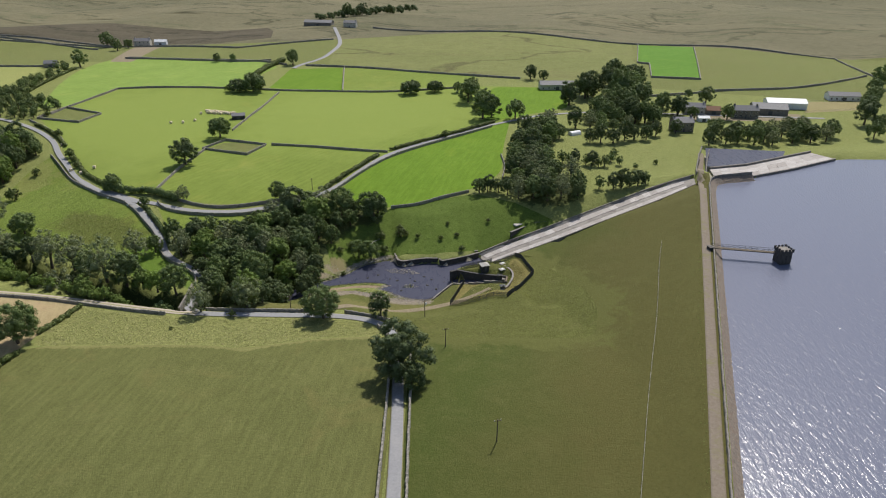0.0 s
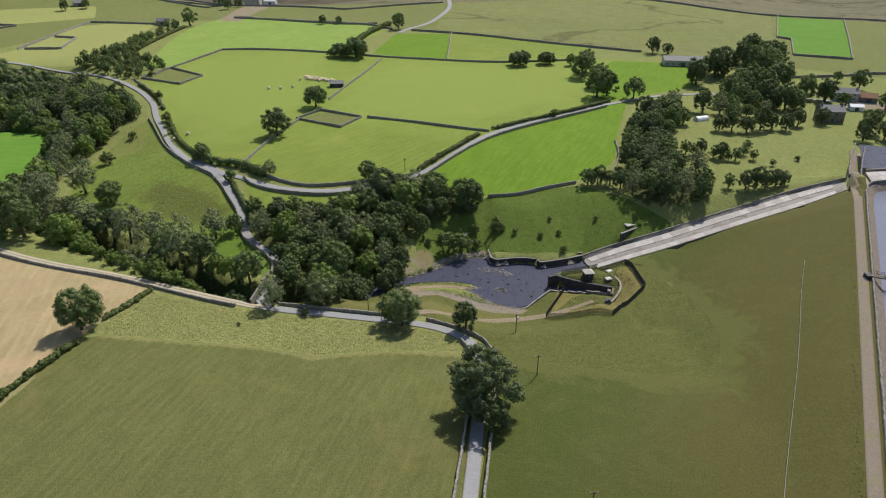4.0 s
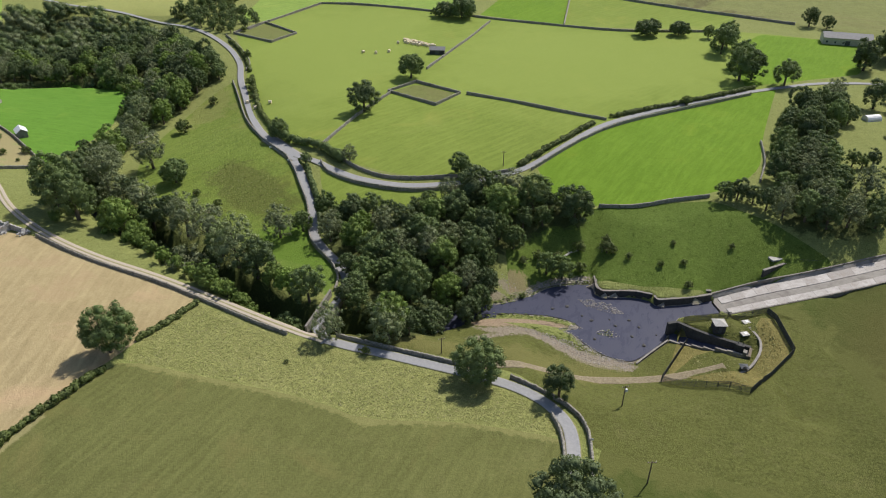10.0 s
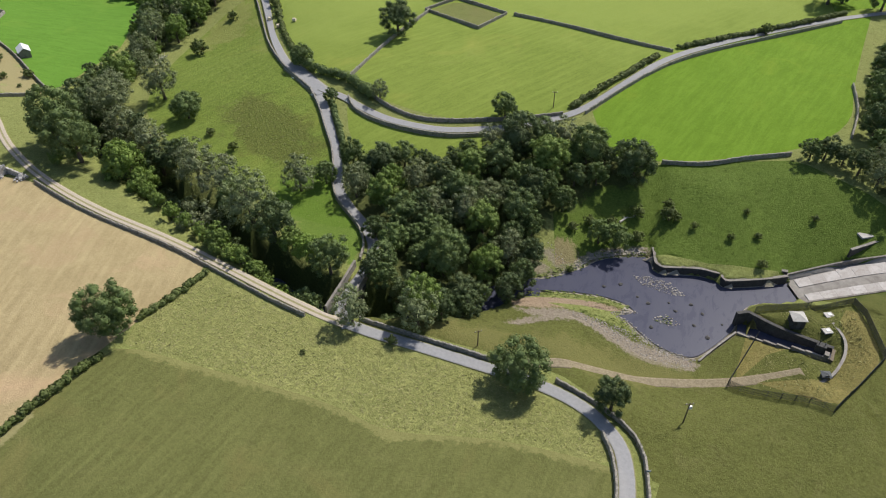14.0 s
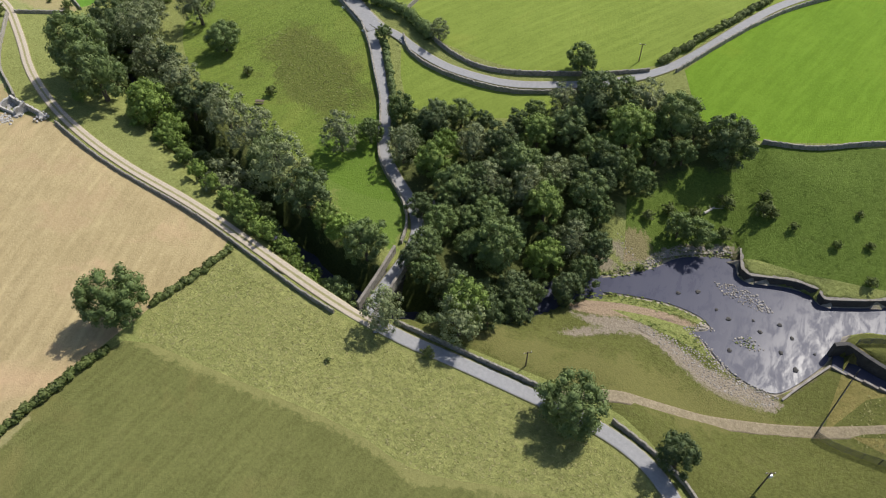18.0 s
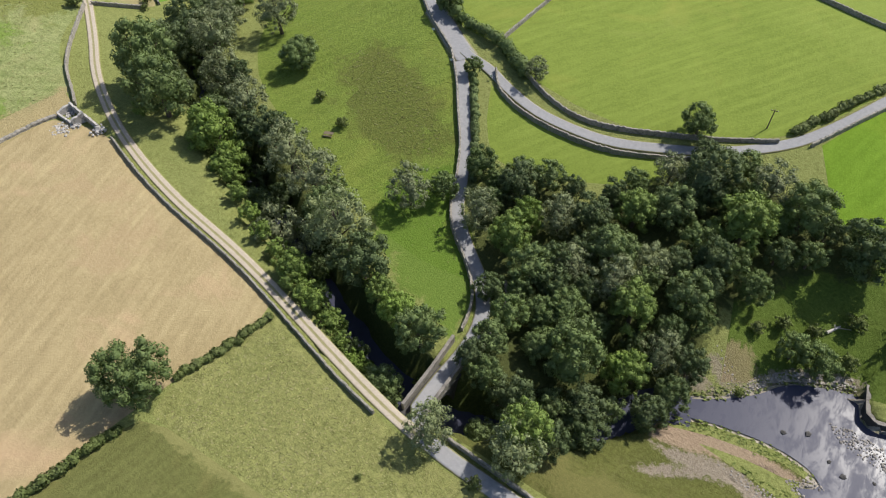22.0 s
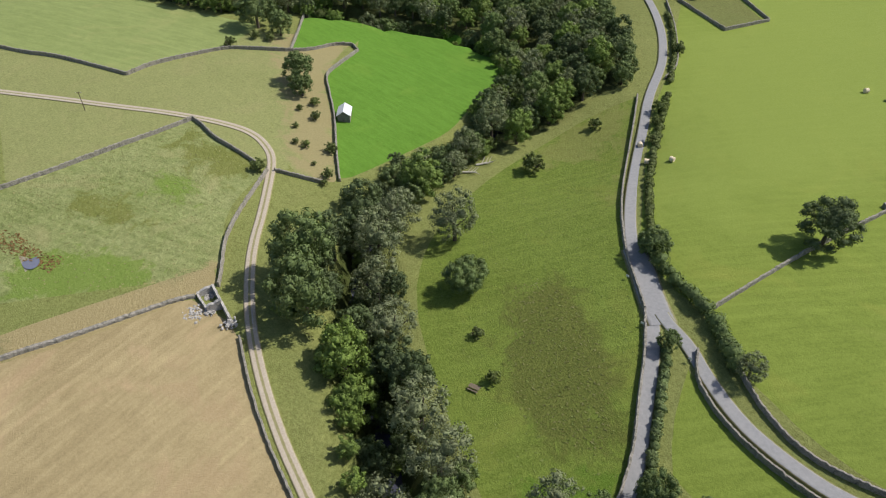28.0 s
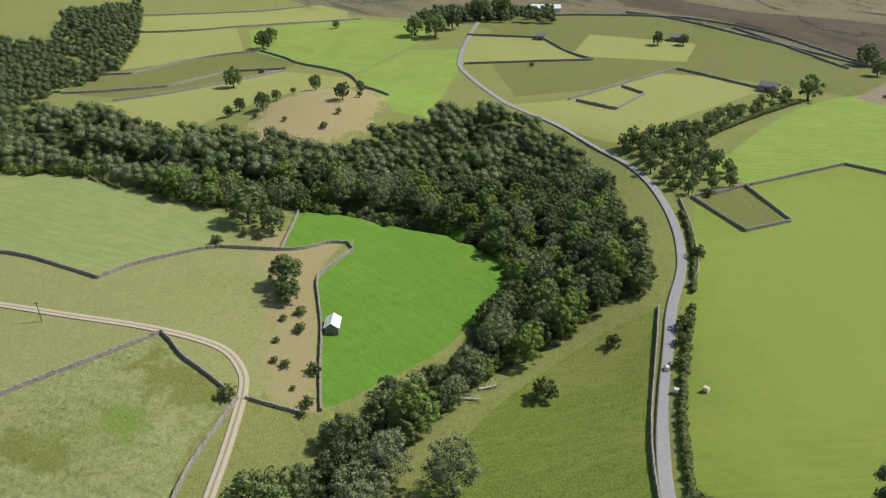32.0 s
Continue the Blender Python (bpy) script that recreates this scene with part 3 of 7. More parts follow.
# ---------------------------------------------------------------- builders
def link(name, verts, faces, material, parent=None, label="", flat=True, uv=None, normals=None):
    me = bpy.data.meshes.new(name)
    me.from_pydata([tuple(v) for v in verts], [], [tuple(f) for f in faces])
    for m in (material if isinstance(material, (list, tuple)) else [material]):
        me.materials.append(m)
    if not flat:
        me.polygons.foreach_set("use_smooth", [True] * len(me.polygons))
    if normals is not None:
        me.polygons.foreach_set("use_smooth", [True] * len(me.polygons))
        me.normals_split_custom_set_from_vertices(normals.tolist())
    if uv is not None:
        layer = me.uv_layers.new(name="UVMap")
        loops = np.empty(len(me.loops), dtype=np.int32)
        me.loops.foreach_get("vertex_index", loops)
        layer.data.foreach_set("uv", np.asarray(uv, dtype=np.float32)[loops].ravel())
    me.update()
    ob = new(name, me)
    if parent is not None:
        ob.parent = parent
    if label:
        ob["label"] = label
    return ob


def part(name, bm, material, parent, label=""):
    me = bpy.data.meshes.new(name)
    bm.to_mesh(me)
    bm.free()
    me.materials.append(material)
    ob = new(name, me)
    ob.parent = parent
    if label:
        ob["label"] = label
    return ob


def box(bm, x, y, z, sx, sy, sz, turn=0.0, bevel=0.0):
    """A box with its base centre at x, y, z."""
    m = Matrix.Translation((x, y, z + sz / 2)) @ Matrix.Rotation(radians(turn), 4, "Z") @ Matrix.Diagonal((sx, sy, sz, 1))
    made = bmesh.ops.create_cube(bm, size=1, matrix=m)["verts"]
    if bevel:
        edges = {e for v in made for e in v.link_edges}
        bmesh.ops.bevel(bm, geom=list(edges), offset=bevel, segments=1, affect="EDGES")
    return made


def rod(bm, a, b, r0, r1=None, sides=8):
    """A tapered round bar from a to b."""
    a, b = Vector(a), Vector(b)
    turn = (b - a).to_track_quat("Z", "Y").to_matrix().to_4x4()
    m = Matrix.Translation((a + b) / 2) @ turn
    bmesh.ops.create_cone(bm, cap_ends=True, segments=sides, radius1=r0, radius2=r0 if r1 is None else r1, depth=(b - a).length, matrix=m)


def empty(name, x, y, z, turn=0.0):
    ob = new(name)
    ob.empty_display_size = 0.5
    ob.matrix_world = pose(x, y, z, 0, 0, turn)
    return ob


def resample(points, step, wiggle=0.0, rng=None):
    """Points every step along a gently rounded line."""
    p = np.array([q[:2] for q in points], float)
    for _ in range(2):
        if len(p) < 3:
            break
        q = [p[0]]
        for a, b, c in zip(p, p[1:], p[2:]):
            u, v = b - a, c - b
            bend = abs(math.atan2(u[0] * v[1] - u[1] * v[0], float(u @ v)))
            q += [b] if bend > 0.7 else [b * 0.75 + a * 0.25, b * 0.75 + c * 0.25]
        q.append(p[-1])
        p = np.array(q)
    d = np.concatenate([[0], np.cumsum(np.hypot(*np.diff(p, axis=0).T))])
    n = max(int(d[-1] / step), 2)
    s = np.linspace(0, d[-1], n + 1)
    out = np.stack([np.interp(s, d, p[:, 0]), np.interp(s, d, p[:, 1])], 1)
    if wiggle and rng is not None:
        out += rng.normal(0, wiggle, out.shape)
    return out, s


def sideways(p):
    t = np.gradient(p, axis=0)
    t /= np.maximum(np.hypot(t[:, 0], t[:, 1]), 1e-6)[:, None]
    return np.stack([-t[:, 1], t[:, 0]], 1)


def strip(name, points, width, material, lift=0.18, label="", category="", columns=6, step=2.0, deck=None):
    """A road, track or channel laid over the land; deck: x, y and radius of a bridge."""
    p, s = resample(points, step)
    n = sideways(p)
    us = np.linspace(0, 1, columns + 1)
    verts, uv = [], []
    for i, u in enumerate(us):
        q = p + n * ((u - 0.5) * width)
        z = levels(q[:, 0], q[:, 1]) + lift
        verts.append(np.column_stack([q, z]))
        uv.append(np.column_stack([np.full(len(s), u), s]))
    # the cross fall stays slight
    zs = np.stack([v[:, 2] for v in verts])
    mid = zs.mean(axis=0)
    for v in verts:
        v[:, 2] = mid * 0.6 + v[:, 2] * 0.4
        if deck:
            dry = np.hypot(p[:, 0] - deck[0], p[:, 1] - deck[1]) > deck[2]
            v[:, 2] = np.interp(s, s[dry], mid[dry])
    edges = []
    for v in (verts[0], verts[-1]):
        e = v.copy()
        e[:, 2] -= 0.9
        edges.append(e)
    verts = [edges[0]] + verts + [edges[1]]
    uv = [uv[0]] + uv + [uv[-1]]
    k = len(s)
    v, w = np.concatenate(verts), np.concatenate(uv)
    faces = [(c * k + i, c * k + i + 1, (c + 1) * k + i + 1, (c + 1) * k + i) for c in range(len(verts) - 1) for i in range(k - 1)]
    faces = [f[::-1] for f in faces]
    ob = link(name, v, faces, material, uv=w, flat=False)
    return tagged(ob, label, category, kind="structure")


def wall_run(name, points, material, high=1.35, thick=0.62, label="", rng=None, lift=None, step=0.7):
    """A dry stone wall: battered faces, uneven courses and cope stones standing proud."""
    p, s = resample(points, step)
    n = sideways(p)
    p = p + rng.normal(0, 0.05, p.shape)
    z = levels(p[:, 0], p[:, 1]) if lift is None else np.full(len(p), lift)
    k = len(p)
    top = z + high * (1 + rng.normal(0, 0.05, k)) + 0.10 * np.sin(s / 7 + rng.uniform(0, 6))
    cope = np.where(np.arange(k) % 2 == 0, 0.13, 0.0) + rng.uniform(0, 0.08, k)
    rows = []
    for off, zz in ((0.62, z - 0.6), (0.5, z + high * 0.45), (0.40, top - 0.16), (0.52, top - 0.12), (0.34, top + cope),
                    (-0.34, top + cope), (-0.52, top - 0.12), (-0.40, top - 0.16), (-0.5, z + high * 0.45), (-0.62, z - 0.6)):
        q = p + n * (off * thick * (1 + rng.normal(0, 0.08, k)))[:, None]
        rows.append(np.column_stack([q, zz]))
    v = np.concatenate(rows)
    faces = [(c * k + i, (c + 1) * k + i, (c + 1) * k + i + 1, c * k + i + 1) for c in range(9) for i in range(k - 1)]
    faces += [tuple(c * k for c in range(9, -1, -1)), tuple(c * k + k - 1 for c in range(10))]
    ob = link(name, v, faces, material)
    return tagged(ob, label or "grey dry stone wall with cope stones between fields", "wall", "field walls", "structure")


def leaves(centres, radii, count, size, rng, core=0.72, squash=0.85, spread=0.22):
    """Leaf tufts over overlapping round lobes, with a dense inside."""
    centres, radii = np.asarray(centres, float), np.asarray(radii, float)
    area = radii ** 2
    pick = rng.choice(len(radii), count, p=area / area.sum())
    d = rng.normal(size=(count, 3))
    d[:, 2] += 0.25
    d /= np.linalg.norm(d, axis=1)[:, None]
    r = radii[pick] * (1.0 - spread * rng.random(count) ** 1.5 + 0.06 * rng.normal(size=count))
    c = centres[pick] + d * r[:, None] * np.array([1, 1, squash])
    # keep only tufts near the outer face of the whole crown
    inside = np.zeros(count, bool)
    for q, w in zip(centres, radii):
        inside |= (((c - q) / np.array([1, 1, squash])) ** 2).sum(1) < (0.74 * w) ** 2
    c, d, r = c[~inside], d[~inside], r[~inside]
    k = len(c)
    nrm = d + rng.normal(0, 0.55, (k, 3))
    nrm /= np.linalg.norm(nrm, axis=1)[:, None]
    t = np.cross(nrm, rng.normal(size=(k, 3)))
    t /= np.linalg.norm(t, axis=1)[:, None]
    b = np.cross(nrm, t)
    lean = d * 0.75 + nrm * 0.55
    normals = np.repeat(lean, 4, axis=0)
    h = size * (0.6 + 0.8 * rng.random(k))[:, None]
    fold = nrm * h * 0.35
    quad = np.stack([c - t * h, c - b * h * 0.6 - fold, c + t * h, c + b * h * 0.6 + fold * 0.3], 1)
    verts = quad.reshape(-1, 3)
    faces = [(4 * i, 4 * i + 1, 4 * i + 2, 4 * i + 3) for i in range(k)]
    if core:
        bm = bmesh.new()
        for q, w in zip(centres, radii):
            bmesh.ops.create_icosphere(bm, subdivisions=1, radius=w * core, matrix=Matrix.Translation(q) @ Matrix.Diagonal((1, 1, squash, 1)))
        base = len(verts)
        cv = np.array([v.co[:] for v in bm.verts])
        out = cv - np.repeat(centres, len(cv) // len(centres), axis=0)
        normals = np.concatenate([normals, out])
        cv += rng.normal(0, 0.09, cv.shape) * radii.mean()
        verts = np.concatenate([verts, cv])
        faces += [tuple(v.index + base for v in f.verts) for f in bm.faces]
        bm.free()
    return verts, faces, normals / np.maximum(np.linalg.norm(normals, axis=1), 1e-6)[:, None]


def trunk(height, radius, rng, limbs=5, reach=2.5):
    bm = bmesh.new()
    lean = Vector((rng.normal(0, 0.25), rng.normal(0, 0.25), 0))
    a = Vector((0, 0, -0.4))
    b = Vector((0, 0, height * 0.45)) + lean
    rod(bm, a, b, radius * 1.25, radius * 0.8, 9)
    rod(bm, b, Vector((0, 0, height * 0.85)) + lean * 2, radius * 0.8, radius * 0.25, 7)
    for i in range(limbs):
        q = i * 2.4 + rng.random()
        start = a.lerp(b, 0.7 + 0.3 * rng.random())
        end = start + Vector((math.cos(q) * reach, math.sin(q) * reach, height * (0.2 + 0.2 * rng.random())))
        rod(bm, start, end, radius * 0.4, radius * 0.12, 6)
    return bm


def tree_kind(name, width, high, lobes, count, size, material, seed, core=0.6, low=0.06, label="", tall=1.0, spread=0.42):
    """One tree of a kind at its true size: trunk with limbs, and a crown of leaf tufts over uneven lobes."""
    rng = np.random.default_rng(seed)
    root = empty(name, 0, 0, -500)
    w = width / 2
    z0 = high * low
    mid, half = z0 + (high - z0) * 0.46, (high - z0) * 0.5
    # clumps over an uneven dome: broad shoulders, hollows between boughs
    bough = rng.normal(size=(7, 3))
    bough /= np.linalg.norm(bough, axis=1)[:, None]
    centres, radii = [], []
    for i in range(lobes):
        u = 1 - 1.75 * (i + 0.5) / lobes
        q = i * 2.39996 + rng.normal(0, 0.4)
        ring = math.sqrt(max(1 - u * u, 0))
        d = np.array([math.cos(q) * ring, math.sin(q) * ring, u])
        near_bough = max(float((bough @ d).max()), 0)
        r = w * rng.uniform(0.13, 0.25)
        reach = 0.80 + 0.26 * near_bough ** 4 + rng.normal(0, 0.06)
        centres.append((d[0] * (w * reach - r * 0.4), d[1] * (w * reach - r * 0.4), mid + d[2] * (half * reach - r * 0.4)))
        radii.append(r)
    for i in range(3):
        centres.append((rng.normal(0, w * 0.16), rng.normal(0, w * 0.16), mid + rng.normal(0, half * 0.12)))
        radii.append(w * 0.60)
    v, f, n = leaves(centres, radii, int(count * 1.6), size * 0.88, rng, core, 0.85 * tall, spread)
    link("crown", v, f, material, root, normals=n)
    part("trunk", trunk(high * 0.8, 0.026 * high + 0.08, rng, 5, w * 0.6), M["bark"], root)
    return tagged(root, label, "tree")

# ---------------------------------------------------------------- outlines of the woods
WEST_WOOD = [(-525, 226), (-526, 242), (-512, 270), (-470, 278), (-454, 293), (-428, 312), (-408, 326), (-391, 359), (-404, 389), (-399, 410), (-402, 426), (-390, 450),
             (-366, 455), (-340, 455), (-307, 436), (-281, 418), (-262, 403), (-247, 394), (-232, 384), (-225, 374), (-229, 360), (-226, 343), (-225, 320), (-228, 310),
             (-236, 312), (-246, 328), (-255, 349), (-271, 360), (-295, 365), (-318, 362), (-333, 335), (-341, 318), (-349, 305), (-358, 282), (-382, 268), (-420, 250), (-452, 218)]
EAST_WOOD = [(39, 391), (51, 416), (68, 436), (69, 402), (56, 377), (56, 358), (57, 341), (62, 333), (64, 313), (63, 305), (55, 300), (38, 299), (33, 302), (36, 316), (35, 330), (35, 352)]
RIVER_WOOD = [(-113, 266), (-101, 246), (-88, 234), (-84, 218), (-78, 213), (-62, 213), (-55, 228), (-50, 243), (-50, 265), (-38, 284), (-26, 289), (-30, 297), (-45, 300), (-70, 301), (-88, 274)]

# ---------------------------------------------------------------- ground: one sheet, with the fields as its patches
FIELDS = [
    ("pasture", [(-900, 560), (-420, 600), (-300, 650), (-160, 640), (60, 575), (240, 520), (500, 420), (900, 900), (-900, 1000)]),
    ("moor", [(-1900, 800), (-700, 700), (-448, 735), (-278, 735), (-119, 780), (8, 835), (208, 780), (394, 726), (900, 600),
              (2400, 900), (2400, 3900), (-1900, 3900)]),
    ("moor", [(-1900, 420), (-820, 480), (-614, 650), (-512, 745), (-408, 765), (-448, 900), (-1900, 1100)]),
    ("scar", [(-700, 830), (-510, 850), (-464, 874), (-379, 884), (-291, 870), (-209, 901), (-188, 784), (-223, 755), (-300, 755), (-328, 767), (-361, 752), (-413, 773), (-467, 765), (-600, 760)]),
    ("rushy", [(-119, 780), (-108, 765), (-105, 640), (-5, 600), (60, 580), (150, 560), (175, 650), (200, 775), (8, 832)]),
    ("dam_grass", [(-9, -60), (-9, 150), (-10, 186), (-4, 205), (6, 214), (24, 219), (36, 242), (31, 262), (21, 263), (30, 266.6), (50, 275.8), (73, 288), (97, 299.5), (110, 307), (121, 317), (126, 315), (4, -64)]),
    ("olive", [(-86, 207), (-60, 208), (-33, 209), (-24, 204), (-17, 199), (-12.5, 193), (-10, 187), (21, 187), (47, 186), (53, 205), (50, 228), (42, 250), (31, 262), (6, 254), (3, 246), (-4, 232), (-14, 231.5), (-30, 236), (-52, 238), (-58, 230), (-66, 220)]),
    ("near", [(-127, -60), (-126, 150), (-124, 172), (-122, 177), (-110, 178), (-96, 179), (-72, 181), (-60, 178), (-40, 186), (-17, 188), (-14, 182), (-12.5, 150), (-12.5, -60)]),
    ("rough", [(-122, 207.4), (-114, 205.8), (-106.5, 204), (-98, 202.4), (-90, 201.8), (-76, 201), (-58, 202), (-44, 203), (-29, 201), (-19, 194), (-16, 188), (-40, 186), (-60, 178), (-72, 181), (-96, 179), (-110, 178), (-122, 177), (-125, 185)]),
    ("tan", [(-260, 90), (-215, 150), (-209, 187), (-208, 214), (-197, 219), (-190, 219), (-176.5, 215.4), (-163.8, 213.1), (-152.7, 212), (-142, 211), (-132, 209.6), (-122.5, 207.5), (-124, 190),
             (-125, 176), (-127, 148), (-128, 60)]),
    ("valley", [(-195, 221), (-138, 216), (-90, 207), (-88, 212), (-150, 232), (-200, 254), (-236, 268), (-247, 251), (-232, 236), (-213, 226)]),
    ("pale", [(-274.7, 213.4), (-270, 188), (-330, 196), (-420, 170), (-470, 215), (-400, 250), (-360, 270), (-335, 290), (-306, 280), (-273, 263), (-261, 262), (-245, 257), (-247, 250), (-281, 242.6)]),
    ("marsh", [(-271, 189), (-274.7, 213.4), (-281, 242.5), (-254, 250), (-247, 251), (-235, 233), (-213, 224), (-215, 214), (-222, 195), (-240, 150), (-270, 150)]),
    ("earth", [(-216, 223), (-208, 221), (-207, 200), (-208, 180), (-214, 160), (-219, 170), (-217, 200)]),
    ("grey_green", [(-340, 290), (-325.5, 271), (-325, 257), (-324, 243), (-320, 234), (-348, 217), (-357, 208), (-400, 190), (-450, 215), (-420, 245), (-382, 261), (-358, 278)]),
    ("pale", [(-334, 287), (-323, 307), (-322, 317), (-316, 320), (-298, 297), (-265, 283), (-235, 268), (-236, 263), (-245, 257), (-261, 262), (-273, 263), (-306, 280)]),
    ("bright", [(-291.7, 293.7), (-296.5, 300.5), (-305.8, 314.9), (-311, 317.6), (-330, 331), (-313, 367), (-282, 363), (-267, 362), (-251, 326), (-243, 314), (-240, 295), (-236, 274), (-235, 268), (-265, 283)]),
    ("bright", [(-314.6, 292), (-357, 320.6), (-350, 328), (-330, 331), (-311, 317.6), (-311.2, 315.4), (-313.8, 309.6), (-311.7, 299.1)]),
    ("bank", [(-92, 240), (-112, 256), (-120, 268), (-136, 288), (-150, 300), (-175, 320), (-203, 356), (-217, 372), (-222, 345), (-214, 300), (-190, 262), (-150, 245), (-110, 235)]),
    ("lawn", [(-44, 252), (-30, 262), (-20, 265), (0, 266), (20, 272), (52, 290), (14, 312), (-24, 299), (-36, 292), (-50, 270)]),
    ("meadow", [(-160, 312), (-205, 366), (-224, 398), (-240, 418), (-262, 448), (-257, 478), (-245, 533), (-162, 533), (-38, 523), (24, 550), (78, 545), (90, 500),
                (46, 447), (5, 412), (-32, 373), (-53, 324), (-62, 314), (-92, 295), (-123, 299), (-130, 308), (-140, 305)]),
    ("meadow", [(-127, 291), (-113, 286), (-92, 288), (-75, 296), (-70, 290), (-100, 272), (-112, 270), (-120, 278)]),
    ("fresh", [(-278, 474), (-312, 600), (-300, 660), (-163, 650), (-145, 620), (-162, 535), (-226, 538), (-247, 536), (-257, 480)]),
    ("green", [(-133, 535), (-132, 612), (-89, 620), (-76, 527)]),
    ("meadow", [(-89, 620), (27, 595), (23, 550), (-76, 524)]),
    ("green", [(-50, 320), (-31, 368), (5, 407), (42, 441), (31, 366), (30, 337), (13, 315), (-24, 299), (-39, 297)]),
    ("green", [(28, 440), (20, 500), (40, 545), (95, 545), (85, 480)]),
    ("bright", [(208, 778), (176, 653), (185, 645), (171, 586), (209, 578), (262, 761)]),
    ("valley", [(66, 318), (70, 395), (137, 398), (122, 320)]),
    ("hay", [(-406, 467), (-390, 500), (-399, 553), (-408, 615), (-341, 613), (-333, 525), (-329, 474), (-358, 467)]),
    ("pasture", [(-415, 480), (-560, 560), (-610, 650), (-512, 745), (-348, 749), (-320, 625), (-410, 620), (-395, 503)]),
    ("hay", [(-507, 506), (-571, 560), (-530, 603), (-460, 589)]),
    ("hay", [(-420, 640), (-480, 585), (-515, 640), (-450, 690)]),
    ("fresh", [(-515, 424), (-570, 500), (-545, 534), (-493, 497), (-408, 415), (-421, 402), (-474, 410)]),
    ("hay", [(-540, 270), (-541, 326), (-565, 398), (-513, 426), (-480, 413), (-490, 388), (-476, 337), (-460, 300)]),
    ("pasture", [(-580, 262), (-545, 290), (-565, 398), (-588, 420), (-640, 410), (-640, 290)]),
    ("hay", [(-640, 285), (-645, 400), (-715, 420), (-735, 337), (-700, 300)]),
    ("fresh", [(-640, 405), (-590, 417), (-520, 428), (-575, 500), (-600, 560), (-715, 541), (-712, 430)]),
    ("hay", [(-733, 337), (-716, 400), (-715, 541), (-800, 560), (-807, 359)]),
    ("earth", [(244, 470), (287, 479), (301, 505), (262, 504)]),
    ("faint_track", [(160, 450), (200, 446), (232, 452), (240, 466), (205, 468), (165, 460)]),
    ("faint_track", [(-318, 742), (-290, 748), (-280, 640), (-300, 640)]),
    ("compound", [(7, 250.4), (13, 247), (25, 244), (25, 240.5), (13, 242), (4, 226)]),
    ("compound", [(9, 228), (23, 221), (35, 242), (30, 261), (26, 256), (28, 244), (24, 232)]),
    ("pasture", [(-131, 375), (-107, 366), (-102, 382), (-124, 389)]),
    ("pasture", [(-262, 449), (-233, 440), (-229, 458), (-257, 473)]),
    ("gravel", [(-243, 185), (-241, 188.5), (-237, 189.5), (-235, 187), (-237, 184.5)]),
    ("gravel", APRON_S + APRON_N[::-1]),
    ("gravel", BASIN),
    ("gravel", POOL),
    ("olive", [(-49.4, 234.4), (-39, 233.7), (-31.8, 233.6), (-25.7, 231.4), (-17.2, 230.1), (-8.3, 228.5), (-4, 230.5), (-6.5, 231.5), (-12.7, 232.2), (-17.8, 234.8), (-22.8, 235.5), (-29.5, 236), (-36.9, 236.6)]),
    ("olive", [(-52.2, 234), (-46, 238.8), (-36.7, 241.1), (-26.1, 243.6), (-21.4, 242.6), (-25.3, 240.6), (-34.5, 239.3), (-40.5, 237.7)]),
    ("gravel", [(-39.5, 255.5), (-38.6, 257.8), (-33.9, 263.2), (-22.7, 268.7), (-21.5, 267.2), (-30.1, 263), (-35.7, 259), (-38.5, 254.1), (-40.5, 252)]),
    ("channel", CHUTE_L + CHUTE_R[::-1]),
    ("dam_grass", [(126.3, 318.3), (6.3, -60.7), (1.5, -59.2), (121.5, 319.8)]),
    ("gravel", [(126.4, 318.2), (6.4, -60.8), (10.2, -62), (130.2, 317)]),
]
